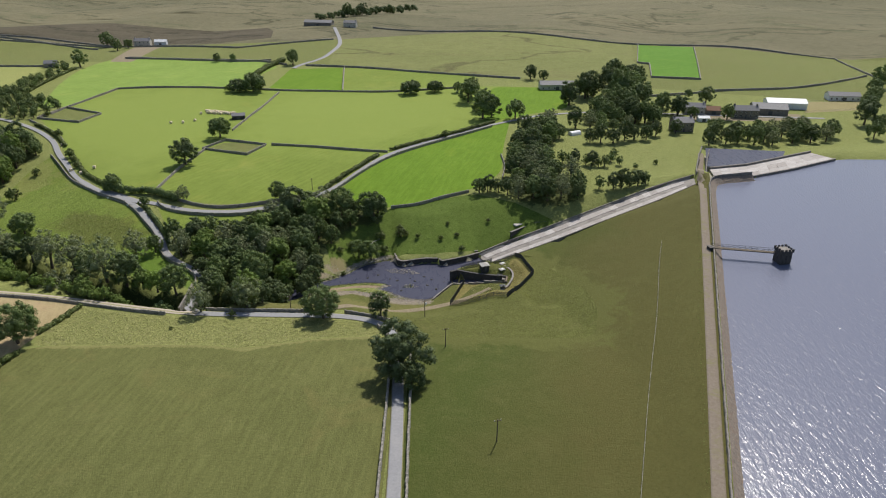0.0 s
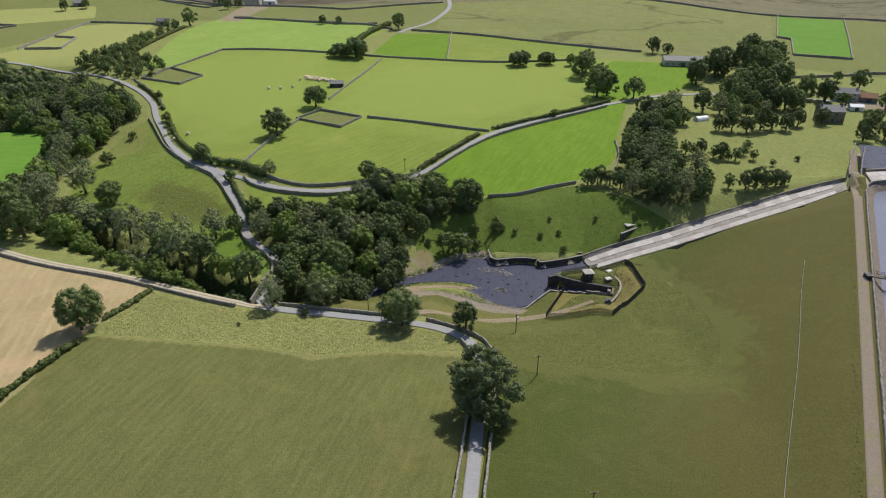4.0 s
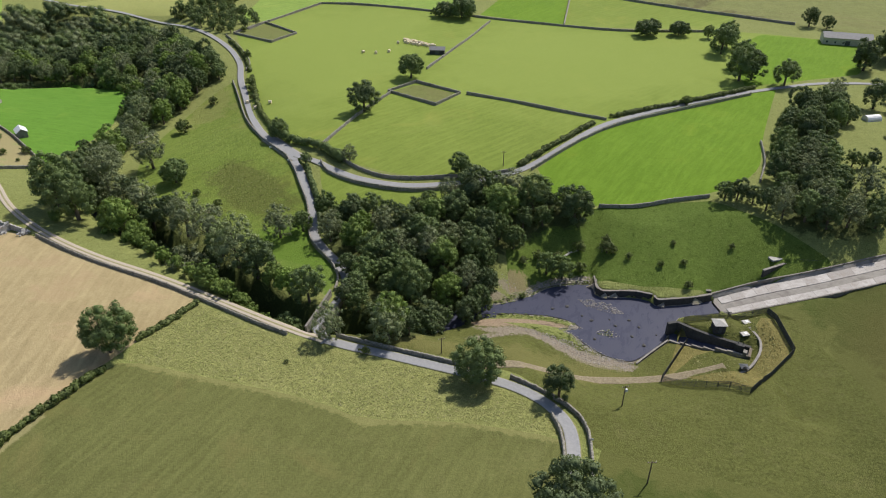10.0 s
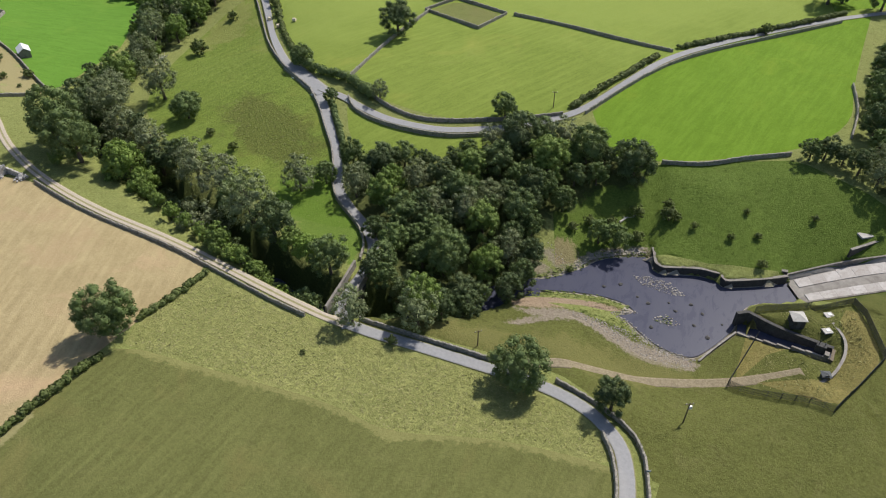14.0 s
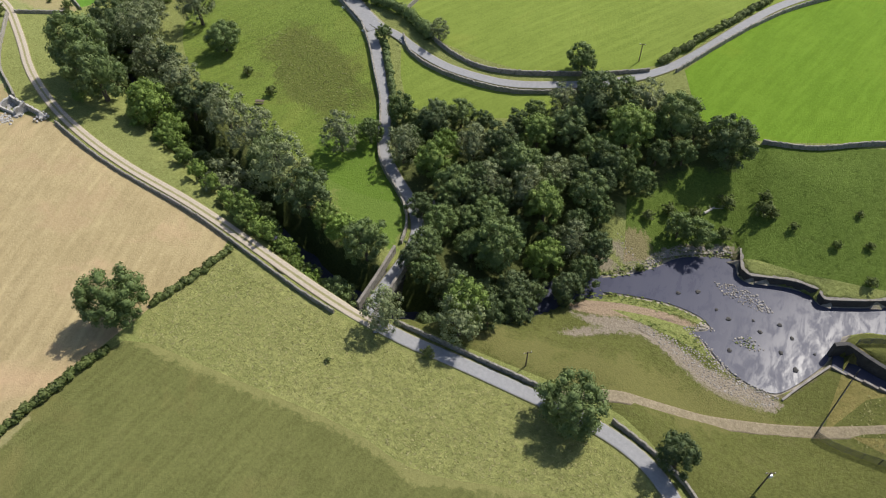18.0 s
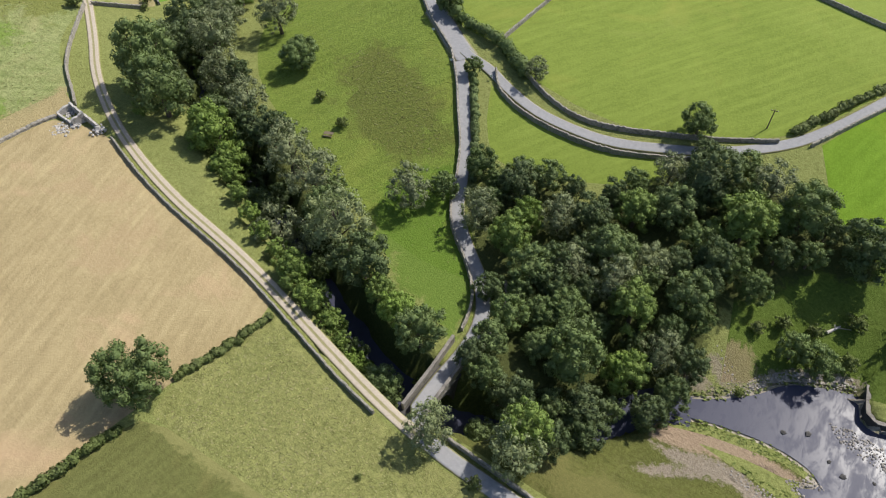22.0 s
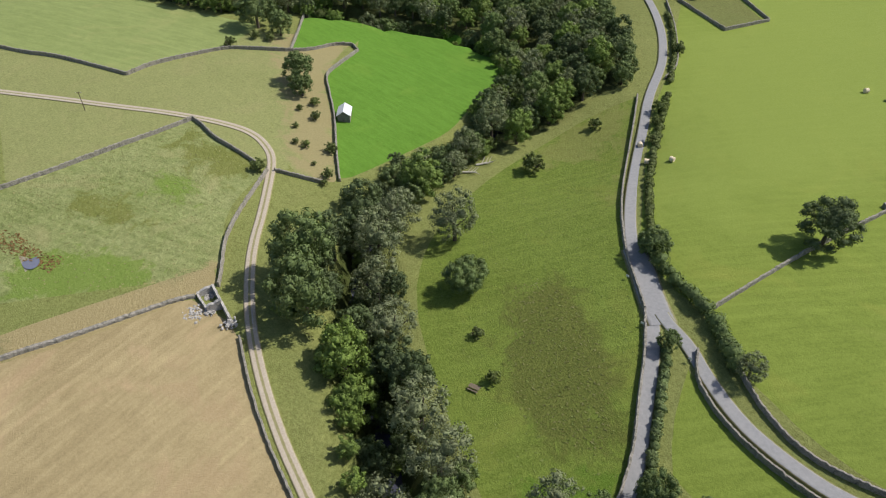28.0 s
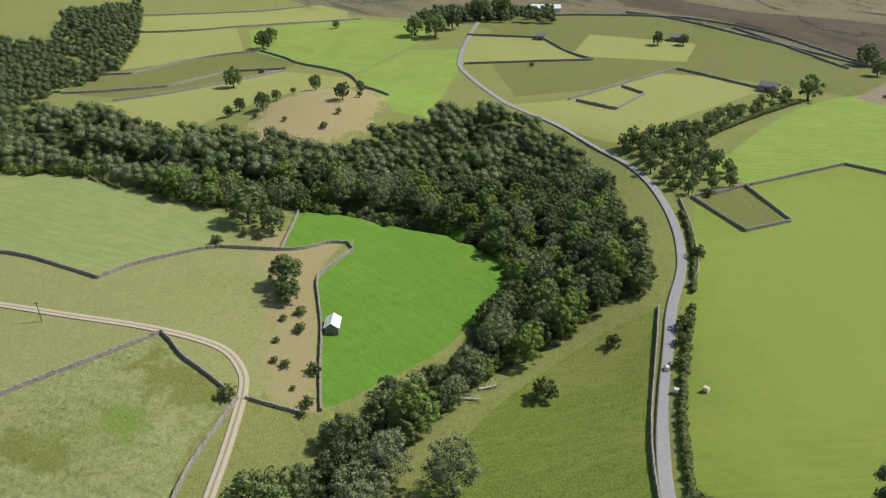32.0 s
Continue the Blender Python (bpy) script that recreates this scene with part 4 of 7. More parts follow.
# worn, wet, stony and overgrown places, and painted sun and tree shade, that fade into the turf round them: name,
# outlines, fields, two colours, share, ragged metres, metres wider
SOFT = [
    ("bracken", [[(-172, 280), (-166, 291), (-152, 287), (-136, 281), (-125, 269), (-122, 262), (-129.6, 257), (-138, 255), (-155, 263)]], ["bank"], (0.062, 0.080, 0.016), (0.165, 0.168, 0.048), 0.72, 11.0, -1.0),
    ("damp_green", [[(-92, 236), (-100, 240), (-112, 250), (-118, 262), (-128, 250), (-122, 238), (-104, 228), (-92, 226)]], ["bank", "valley"], (0.085, 0.165, 0.018), (0.13, 0.215, 0.03), 0.75, 5.0, 1.0),
    ("stony_bar", [[(-50.4, 231.4), (-44.1, 233.4), (-38.7, 235.6), (-33.4, 235.8), (-29.1, 235.2), (-23.6, 233), (-18.8, 231.8), (-12, 231.2), (-6.5, 231.2), (-3.6, 230.6), (-5, 227.8), (-9, 226.6), (-14, 226), (-19.4, 227), (-24.7, 229.4), (-29.2, 231.8), (-34.3, 232.6), (-39.8, 231.4), (-44.3, 230.9)],
                   [(-51, 224.3), (-45.9, 228.3), (-40, 231.8), (-34.5, 232.9), (-39.5, 230.3), (-46.3, 226.1)]], ["olive"], (0.20, 0.165, 0.125), (0.38, 0.32, 0.26), 0.9, 1.3, 0.2),
    ("sandy_spit", [[(-52.2, 235.6), (-47.3, 238.4), (-39.5, 240.9), (-33.7, 241.9), (-27.7, 241.9), (-21.6, 242), (-23, 239.6), (-27.7, 238.9), (-33.6, 238.1), (-39, 236.4), (-44.2, 234.2), (-49.9, 233)]], ["olive"], (0.27, 0.195, 0.135), (0.40, 0.305, 0.215), 0.95, 1.0, 0.2),
    ("stone_spill", [[(-48.8, 254.9), (-47.3, 256.1), (-41.4, 253.7), (-41.7, 251.2), (-44.8, 252.1)], [(-40.6, 253.4), (-37, 259.9), (-32, 264.6), (-21.3, 269.3), (-20.8, 267.8), (-32.4, 262.1), (-37.9, 255.2)], [(-54, 252), (-47, 251), (-43, 249.5), (-47, 247.5), (-53, 248)]],
     ["lawn", "valley"], (0.22, 0.18, 0.13), (0.36, 0.30, 0.24), 0.8, 1.4, 0.2),
    ("olive_fringe", [[(-17, 199), (-12.5, 193), (-10, 187), (21, 187), (47, 186), (53, 205), (50, 228), (42, 250), (31, 262), (6, 254), (-14, 231)]], ["dam_grass"], (0.098, 0.104, 0.030), (0.138, 0.142, 0.043), 0.85, 9.0, 7.0),
    ("dry_rise", [[(-70, 210), (-40, 210), (-20, 214), (0, 226), (-12, 227), (-30, 224), (-50, 219), (-66, 216)]], ["olive"], (0.15, 0.145, 0.048), (0.21, 0.19, 0.072), 0.6, 6.0, 0.0),
    ("river_edge", [POOL], ["olive", "lawn"], (0.12, 0.10, 0.065), (0.22, 0.185, 0.13), 0.7, 0.9, 0.5),
    ("scraped", [[(-170, 192), (-163, 206.5), (-154, 204.5), (-155, 190)], [(-190, 206), (-172, 209), (-166, 204), (-186, 200)]], ["tan"], (0.33, 0.235, 0.13), (0.44, 0.335, 0.20), 0.55, 9.0, 0.0),
    ("wet_hollow", [[(-271, 231), (-277, 241), (-255, 249.4), (-246, 249.6), (-243, 241), (-247.5, 236.8), (-255.3, 231.8)], [(-262, 205), (-250, 215), (-238, 214), (-243, 204), (-255, 199)]], ["marsh"], (0.105, 0.125, 0.022), (0.21, 0.215, 0.05), 0.7, 8.0, -1.0),
    ("lush_flush", [[(-232, 178), (-222, 190), (-216, 205), (-222, 212), (-236, 200), (-243, 184)], [(-258, 226), (-247, 231), (-240, 226), (-250, 219)]], ["marsh"], (0.13, 0.215, 0.03), (0.20, 0.28, 0.055), 0.8, 6.0, 0.0),
    ("straw_headland", [[(-222, 178), (-217, 200), (-214, 216), (-217, 224), (-207, 224), (-204, 212), (-206, 178)]], ["marsh", "earth"], (0.33, 0.265, 0.13), (0.43, 0.35, 0.185), 0.8, 4.0, 1.0),
    ("long_grass", [[(-122, 207.4), (-98, 202.4), (-58, 202), (-44, 203), (-29, 201), (-19, 194), (-16, 188), (-40, 186), (-60, 178), (-72, 181), (-96, 179), (-110, 178), (-122, 177), (-125, 185)]], ["near"], (0.19, 0.19, 0.07), (0.27, 0.255, 0.10), 0.75, 1.6, 1.6),
    ("pale_edge", [[(-126, 60), (-125.6, 148), (-123, 172), (-121, 172), (-123.4, 148), (-124, 60)]], ["near"], (0.24, 0.22, 0.10), (0.33, 0.30, 0.15), 0.85, 0.7, 0.0),
    # stronger sun on the far meadow, put into the grass colour
    ("sunny_sward", [[(-172, 340), (-215, 385), (-240, 420), (-255, 470), (-245, 530), (-160, 530), (-138, 420), (-148, 355)], [(-122, 390), (-120, 520), (-40, 520), (20, 545), (60, 540), (40, 450), (-10, 415), (-50, 382)]], ["meadow"],
     (0.212, 0.272, 0.052), (0.258, 0.318, 0.074), 0.8, 26.0, 6.0),
    ("bare_scars", [[(-86, 262), (-74, 270), (-82, 276)], [(-46, 250), (-38, 256), (-42, 262), (-52, 256)], [(-262, 286), (-250, 274), (-240, 266), (-246, 262), (-262, 270)]], ["lawn", "meadow", "earth"], (0.24, 0.185, 0.10), (0.33, 0.26, 0.155), 0.7, 2.5, 0.0),
    ("dry_knoll", [[(-426, 319), (-458, 347), (-484, 386), (-464, 405), (-438, 404), (-412, 377), (-412, 351), (-418, 330)]], ["valley", "hay", "fresh", "pasture"], (0.31, 0.26, 0.125), (0.42, 0.36, 0.19), 0.9, 9.0, 2.0),
    ("worn_bank", [[(-330, 296), (-322, 312), (-316, 318), (-298, 295), (-265, 281), (-237, 266.5), (-238, 263), (-250, 262), (-268, 270), (-290, 279), (-312, 286)]], ["pale"], (0.265, 0.220, 0.110), (0.350, 0.300, 0.155), 0.85, 7.0, 2.0),
    ("straw_slope", [[(-222, 345), (-217, 372), (-206, 355), (-203, 340), (-214, 318)], [(-176, 322), (-203, 358), (-200, 350), (-180, 322)]], ["bank"], (0.23, 0.22, 0.075), (0.30, 0.28, 0.11), 0.45, 6.0, 0.0),
]


_line = RIVER[6:20]
RIVERSIDE = [(x, y - 6.5) for x, y, _, _ in _line] + [(x, y + 6.5) for x, y, _, _ in reversed(_line)]
# low growth under the trees, with tree shade put into its dark colours
SOFT.append(("shaded_wood_floor", [RIVER_WOOD, WEST_WOOD, EAST_WOOD], ["valley", "bank", "olive", "meadow", "pasture", "lawn", "hay"], (0.040, 0.052, 0.017), (0.095, 0.108, 0.036), 0.92, 3.5, -0.5))
SOFT.append(("shaded_undergrowth", [RIVERSIDE], ["valley", "bank"], (0.035, 0.048, 0.014), (0.085, 0.105, 0.03), 0.95, 2.5, 0.5))


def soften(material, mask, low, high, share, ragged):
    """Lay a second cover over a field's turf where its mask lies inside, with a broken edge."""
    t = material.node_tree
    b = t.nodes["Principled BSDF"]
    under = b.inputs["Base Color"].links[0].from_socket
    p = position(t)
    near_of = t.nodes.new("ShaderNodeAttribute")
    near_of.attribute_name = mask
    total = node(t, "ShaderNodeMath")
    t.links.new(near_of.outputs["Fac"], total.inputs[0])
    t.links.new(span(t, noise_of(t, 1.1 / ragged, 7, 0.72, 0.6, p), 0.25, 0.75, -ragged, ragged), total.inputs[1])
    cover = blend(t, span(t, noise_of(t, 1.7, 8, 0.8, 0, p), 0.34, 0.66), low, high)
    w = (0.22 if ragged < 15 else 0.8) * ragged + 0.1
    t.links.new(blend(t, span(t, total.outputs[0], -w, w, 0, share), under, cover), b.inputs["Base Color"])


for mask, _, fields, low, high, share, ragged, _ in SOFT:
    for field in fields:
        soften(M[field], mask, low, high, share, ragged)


def build_ground():
    from mathutils.geometry import delaunay_2d_cdt
    rng = np.random.default_rng(3)
    pts, faces, names = [], [], []
    for kind, poly in FIELDS:
        p, _ = resample(poly + poly[:1], 6.0 if max(abs(q[0]) + abs(q[1]) for q in poly) < 1200 else 60.0)
        p = p[:-1]
        if sum(a[0] * b[1] - b[0] * a[1] for a, b in zip(p, np.roll(p, -1, axis=0))) < 0:
            p = p[::-1]
        faces.append(list(range(len(pts), len(pts) + len(p))))
        pts += [tuple(q) for q in p]
        names.append(kind)

    def grid(x0, x1, y0, y1, step, hole=None):
        gx, gy = np.meshgrid(np.arange(x0, x1 + 0.1, step), np.arange(y0, y1 + 0.1, step))
        g = np.column_stack([gx.ravel(), gy.ravel()])
        if hole:
            a, b, c, d = hole
            g = g[~((g[:, 0] > a) & (g[:, 0] < b) & (g[:, 1] > c) & (g[:, 1] < d))]
        g += rng.uniform(-0.2, 0.2, g.shape) * step
        return [tuple(q) for q in g]

    fine = (-100, 126, 196, 330)
    near = (-370, 150, -20, 480)
    mid = (-840, 480, -100, 1000)
    pool_side = (-62, 10, 225, 270)
    pts += grid(*pool_side, 1.0)
    pts += grid(*fine, 2.5, pool_side)
    pts += grid(*near, 5.0, fine)
    pts += grid(*mid, 16.0, near)
    pts += grid(-2800, 2800, -1500, 4300, 130.0, mid)
    v, _, f, _, _, of = delaunay_2d_cdt([Vector(q) for q in pts], [], faces, 0, 1e-4)
    xy = np.array([q[:] for q in v])
    z = levels(xy[:, 0], xy[:, 1])
    kinds = ["valley"] + sorted(set(names))
    me = bpy.data.meshes.new("ground")
    me.from_pydata([(a, b, c) for (a, b), c in zip(xy, z)], [], f)
    for k in kinds:
        me.materials.append(M[k])
    me.polygons.foreach_set("material_index", [kinds.index(names[max(o)]) if o else 0 for o in of])
    me.polygons.foreach_set("use_smooth", [True] * len(me.polygons))
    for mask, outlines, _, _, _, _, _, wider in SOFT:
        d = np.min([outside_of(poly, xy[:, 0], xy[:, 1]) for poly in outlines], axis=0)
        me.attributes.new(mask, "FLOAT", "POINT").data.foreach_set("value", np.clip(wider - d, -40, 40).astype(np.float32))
    me.update()
    ob = new("ground", me)
    return tagged(ob, "green and straw-coloured grass fields running up to brown moor", "ground", kind="structure")


build_ground()

# ---------------------------------------------------------------- water
def river_water():
    p = np.array(RIVER, float)
    xy, s = resample(RIVER, 3.0)
    d = np.concatenate([[0], np.cumsum(np.hypot(*np.diff(p[:, :2], axis=0).T))])
    s = s * d[-1] / s[-1]
    z, w = np.interp(s, d, p[:, 2]), np.interp(s, d, p[:, 3]) + 3.5
    n = sideways(xy)
    k = len(s)
    cols = 5
    v = np.concatenate([np.column_stack([xy + n * (u * w)[:, None], z]) for u in np.linspace(-1, 1, cols)])
    f = [(c * k + i + 1, c * k + i, (c + 1) * k + i, (c + 1) * k + i + 1) for c in range(cols - 1) for i in range(k - 1)]
    f = [q[::-1] for q in f]
    return tagged(link("water", v, f, M["river"], flat=False), "dark peaty river water in the pool and under the trees", "water", kind="structure")


river_water()


def pool_water():
    p, _ = resample(POOL + POOL[:1], 1.5)
    q = p[:-1] - sideways(p)[:-1] * -0.6
    v = [(a, b, POOL_Z) for a, b in q]
    return tagged(link("water", v, [tuple(range(len(v)))], M["river"]), "dark pool below the spillway, ruffled in patches", "water", kind="structure")


pool_water()


def lake_water():
    x0, y0 = CREST[0]
    x1, y1 = CREST[1]
    v = [(x0 + (x1 - x0) * s + 2.2, y0 + (y1 - y0) * s, LAKE_Z) for s in (0.98, 0.0)] + [(x0 - 40, -260, LAKE_Z), (620, -260, LAKE_Z), (620, 370, LAKE_Z),
         (232, 353, LAKE_Z), (201, 347.5, LAKE_Z), (170, 330, LAKE_Z), (146, 318.5, LAKE_Z), (128, 314, LAKE_Z)]
    f = [tuple(range(len(v)))]
    return tagged(link("water", v, f, M["lake"]), "blue-grey wind-ruffled water of the reservoir", "water", kind="structure")


lake_water()
basin = [(x, y, 10.1) for x, y in BASIN]
tagged(link("water", basin, [tuple(range(5))[::-1]], M["river"]), "dark still water in the small upper basin", "water", kind="structure")

pond = [(-239 + 2.8 * math.cos(q / 8 * math.pi), 187 + 1.9 * math.sin(q / 8 * math.pi), level(-239, 187) + 0.12) for q in range(16)]
tagged(link("water", pond, [tuple(range(16))], M["lake"]), "small shallow pond in wet pasture", "pond", kind="structure")

# ---------------------------------------------------------------- lanes and tracks
ROAD_A = [(-8, -60), (-9, 60), (-10, 112), (-11, 141), (-12, 158), (-13.5, 180), (-15.5, 190), (-18, 194.8), (-24.5, 200.2), (-33.5, 202.9), (-45, 203.4), (-56, 203.6), (-67, 203.6), (-76, 203.2), (-87, 204)]
ROAD_B = [(-81, 202.5), (-86.5, 208), (-87, 216), (-87, 223), (-88, 230), (-91, 236), (-96, 241), (-103, 246), (-110, 252), (-114, 259), (-118, 267), (-125, 276), (-133, 287), (-141, 296)]
ROAD_B += [(-151, 303), (-164, 313), (-176, 326), (-190, 344), (-202, 360), (-214, 375), (-226, 395), (-234, 405), (-247, 419), (-266, 435), (-291, 452), (-320, 465), (-360, 468)]
ROAD_B += [(-401, 465), (-430, 473), (-457, 482), (-493, 497), (-514, 510), (-544, 535), (-575, 565), (-610, 600)]
ROAD_C = [(-151, 303.5), (-146, 301), (-139, 297.5), (-131, 296), (-124, 292.5), (-113, 289), (-103, 289), (-92, 291), (-81, 297), (-71, 303), (-61, 311), (-54, 319), (-48, 330),
          (-42, 344), (-32, 367), (-15, 388), (5, 409), (28, 431), (45, 444), (66, 460), (110, 470), (165, 462), (250, 455)]
TRACK = [(-82, 203.2), (-91, 204.1), (-98, 205.2), (-106, 206.7), (-113, 208.1), (-121, 209.7), (-131, 211.6), (-142.5, 213.3), (-152, 214.2), (-161, 215.1), (-176, 217.8), (-192.8, 222.4),
         (-207.8, 228.6), (-218.8, 234.3), (-229.5, 241.6), (-241, 248.8), (-249, 253.6), (-255.5, 256.2), (-266, 255.9), (-274.5, 250.4), (-287.8, 237.8), (-300, 224.4), (-314, 210.9), (-328, 197.3), (-360, 168)]
strip("road", ROAD_A, 3.4, M["road"], 0.22, "narrow grey tarmac lane between stone walls", "road")
strip("road", ROAD_B, 3.4, M["road"], 0.26, "narrow grey tarmac lane climbing the valley side", "road", deck=(-87, 212, 10.6))
strip("road", ROAD_C, 3.3, M["road"], 0.20, "narrow grey tarmac lane curving between meadows", "road")
strip("road", [(-160, 310.5), (-152, 305), (-145, 300), (-138.5, 296.3)], 6.8, M["road"], 0.24, "wide tarmac apron where two lanes fork", "road")
strip("track", TRACK, 2.75, M["track"], 0.20, "pale stony farm track with two wheel ruts", "track")
strip("track", [(-44, 205), (-40, 208.5), (-34, 211.3), (-26, 214.2), (-16, 218.2), (-6, 222.2), (4, 226.5), (12, 230.5), (18, 233)], 2.8, M["faint_track"], 0.12, "faint worn track across rough grass", "track")
strip("track", [(-130, 615), (-128, 629), (-113, 661), (-109, 708), (-108, 762), (-130, 860)], 4.5, M["road"], 0.4, "far tarmac lane up to the moor", "road", step=6)
strip("dam_path", [(3.2, -62), (33, 33), (63, 128), (93, 223), (121.6, 314)], 3.0, M["path"], 0.12, "gravel path along the crest of the dam", "path")

# ---------------------------------------------------------------- dry stone walls and hedges
WALL_LINES = [
    [(-80, 206.2), (-71, 206.2), (-62, 206.1), (-53, 206), (-46, 205.9), (-44.2, 207)],
    [(-33, 205.4), (-25, 203), (-17, 199), (-13.5, 195), (-11.3, 189), (-9.5, 178), (-8.5, 160), (-7.5, 118), (-5, 20)],
    [(-21, 195), (-17.5, 189), (-15.5, 180), (-14.5, 160), (-13.5, 118), (-12.5, 20)],
    [(-190, 218.9), (-176.5, 215.3), (-163.8, 213.0), (-152.7, 211.9), (-142, 210.9), (-132, 209.5), (-122, 207.4), (-114, 205.8), (-106.5, 204.1), (-98.5, 202.6), (-92, 201.9)],
    [(-208.2, 221.2), (-212, 223.5), (-223, 228.6), (-230.8, 234.8), (-238.6, 242.8), (-246.8, 251.2)],
    [(-250, 250), (-260, 247), (-268, 244), (-276, 243.6), (-281.1, 242.4)],
    [(-281.1, 242.4), (-277.3, 227.2), (-274.7, 213.4), (-272.1, 200.7), (-271, 189), (-268, 165)],
    [(-380, 195), (-357, 208), (-348, 217), (-335, 225), (-320, 234), (-324, 243), (-325, 257), (-325.3, 270.9), (-320.9, 278.2), (-313.7, 290.6), (-311.7, 299.1), (-313.8, 309.6), (-311, 315.4), (-305.8, 314.9)],
    [(-305.8, 314.9), (-296.5, 300.5), (-291.7, 293.7), (-281, 289.5), (-265, 283), (-250, 275), (-235, 268)],
    [(-314, 291.2), (-331, 303), (-357, 320)],
    [(-246, 253), (-241, 258), (-236, 263)],
    [(-90.5, 227), (-92.5, 234), (-98, 240.5), (-108, 247.5), (-112.5, 253), (-117, 262), (-121, 269), (-128, 277.5), (-136, 288), (-144, 296.5)],
    [(-84.6, 226.5), (-85.2, 229.5), (-86.0, 234.5), (-87.6, 239.5), (-90.2, 242.6)],
    [(-144, 296.5), (-153, 302.5), (-161, 308), (-175, 321), (-189, 338), (-203, 356), (-217, 373)],
    [(-129, 296), (-124, 289.5), (-113, 286), (-102, 286), (-91, 288), (-80, 294), (-72, 299)],
    [(-123, 300), (-114, 295), (-103, 292.5), (-93, 295), (-80, 302), (-70, 308), (-59, 315)],
    [(-31, 373), (-54, 376), (-77, 381), (-97, 383)],
    [(-133, 374), (-106, 364), (-100, 383), (-125, 391), (-133, 374)],
    [(-134.8, 308.5), (-134.4, 322), (-133.4, 347), (-131, 374)],
    [(-127, 412), (-124, 464), (-122, 519)],
    [(23, 545), (-38, 523), (-76, 524), (-123, 526), (-162, 533), (-225, 537), (-247, 532), (-257, 481), (-260, 458)],
    [(-264, 448), (-232, 438), (-227, 459), (-258, 475), (-264, 448)],
    [(-266, 443), (-250, 429), (-237, 416), (-222, 399), (-219, 389)],
    [(-24, 299), (-12, 301), (-1, 308), (12, 314)],
    [(29, 329), (32, 348), (31, 367)],
    [(-52, 318), (-44, 335), (-37, 350), (-28, 366), (-12, 385), (8, 405), (30, 428)],
]
rng = np.random.default_rng(11)
for line_of in WALL_LINES:
    low = line_of[0][0] == -190
    wall_run("dry_stone_wall", line_of, M["stone"], 0.95 if low else 1.2, 0.5 if low else 0.55, rng=rng)
FAR_WALLS = [
    [(-560, 730), (-455, 738), (-402, 748), (-340, 740), (-280, 735), (-207, 721), (-158, 760), (-120, 782)],
    [(-383, 614), (-343, 613)],
    [(-290, 659), (-234, 650), (-176, 644), (-158, 653)],
    [(-87, 620), (-76, 526)],
    [(-122, 627), (-72, 621), (-13, 598), (62, 577)],
    [(-85, 863), (8, 831), (102, 805), (208, 778), (306, 763), (394, 724), (365, 600)],
    [(208, 778), (176, 653), (185, 645), (171, 586), (209, 578), (262, 761)],
    [(-392, 501), (-399, 553), (-408, 615), (-341, 613)],
    [(-388, 503), (-363, 509), (-375, 546), (-395, 548)],
    [(-577, 262), (-567, 289), (-561, 321), (-588, 367), (-572, 403)],
    [(-636, 410), (-609, 417), (-584, 417), (-540, 429), (-513, 426), (-474, 410), (-445, 412)],
    [(-635, 278), (-622, 312), (-645, 357), (-636, 410)],
    [(-733, 337), (-716, 378), (-713, 435), (-712, 493), (-715, 541)],
    [(-807, 359), (-804, 414), (-795, 484), (-799, 560)],
    [(-575, 562), (-530, 603), (-485, 590), (-460, 589), (-505, 508)],
    [(-613, 649), (-564, 694), (-512, 745), (-452, 763), (-408, 765), (-348, 749)],
    [(-462, 751), (-415, 747), (-380, 736), (-346, 719)],
    [(-292, 656), (-195, 650), (-163, 647), (-139, 629)],
    [(146, 514), (187, 526), (208, 537), (266, 545), (310, 570), (363, 611)],
    [(-540, 284), (-541, 326), (-565, 398)],
]
for line_of in FAR_WALLS:
    wall_run("dry_stone_wall", line_of, M["stone"], 1.5, 0.8, "weathered dry stone wall across far pasture", rng, step=3.0)


def hedge(points, wide=1.8, high=1.9, seed=0, material="hedge", label="clipped green hawthorn hedge along a field edge"):
    """A hedge: a dense uneven body with leaf tufts all over it."""
    r = np.random.default_rng(seed)
    p, s = resample(points, wide * 0.55)
    c, w = [], []
    for x, y in p:
        q = wide * 0.5 * (0.8 + 0.5 * r.random())
        c.append((x + r.normal(0, 0.2), y + r.normal(0, 0.2), level(x, y) + high * (0.35 + 0.3 * r.random())))
        w.append(q)
    v, f, n = leaves(c, w, int(len(p) * 70 * wide), 0.26, r, 0.8, high / wide * 0.95)
    return tagged(link("hedge", v, f, M[material], normals=n), label, "hedge", "field hedges")


hedge([(-121.8, 205), (-122.5, 195), (-124.5, 185)], 1.7, 1.3, seed=1)
hedge([(-123.5, 172), (-125, 163), (-125.5, 156), (-126, 148), (-127, 110)], 1.8, 1.8, 2)
hedge([(-29, 377), (-8, 398), (18, 423), (31, 438)], 2.2, 1.8, 3, label="low bramble and hawthorn hedge beside the lane")
hedge([(-36, 366), (-44, 348), (-51, 333), (-57, 320)], 2.2, 1.8, 4, label="low bramble hedge beside the lane")
hedge([(-132.5, 291), (-122.8, 277.6), (-116, 268.6), (-112.5, 262)], 1.9, 1.7, 5, "leaf", label="low hedge between lane and stone wall")
hedge([(-161, 317), (-174, 331), (-187, 347), (-199, 364), (-210, 380)], 2.0, 1.6, 6, label="straggling hedge beside the lane")
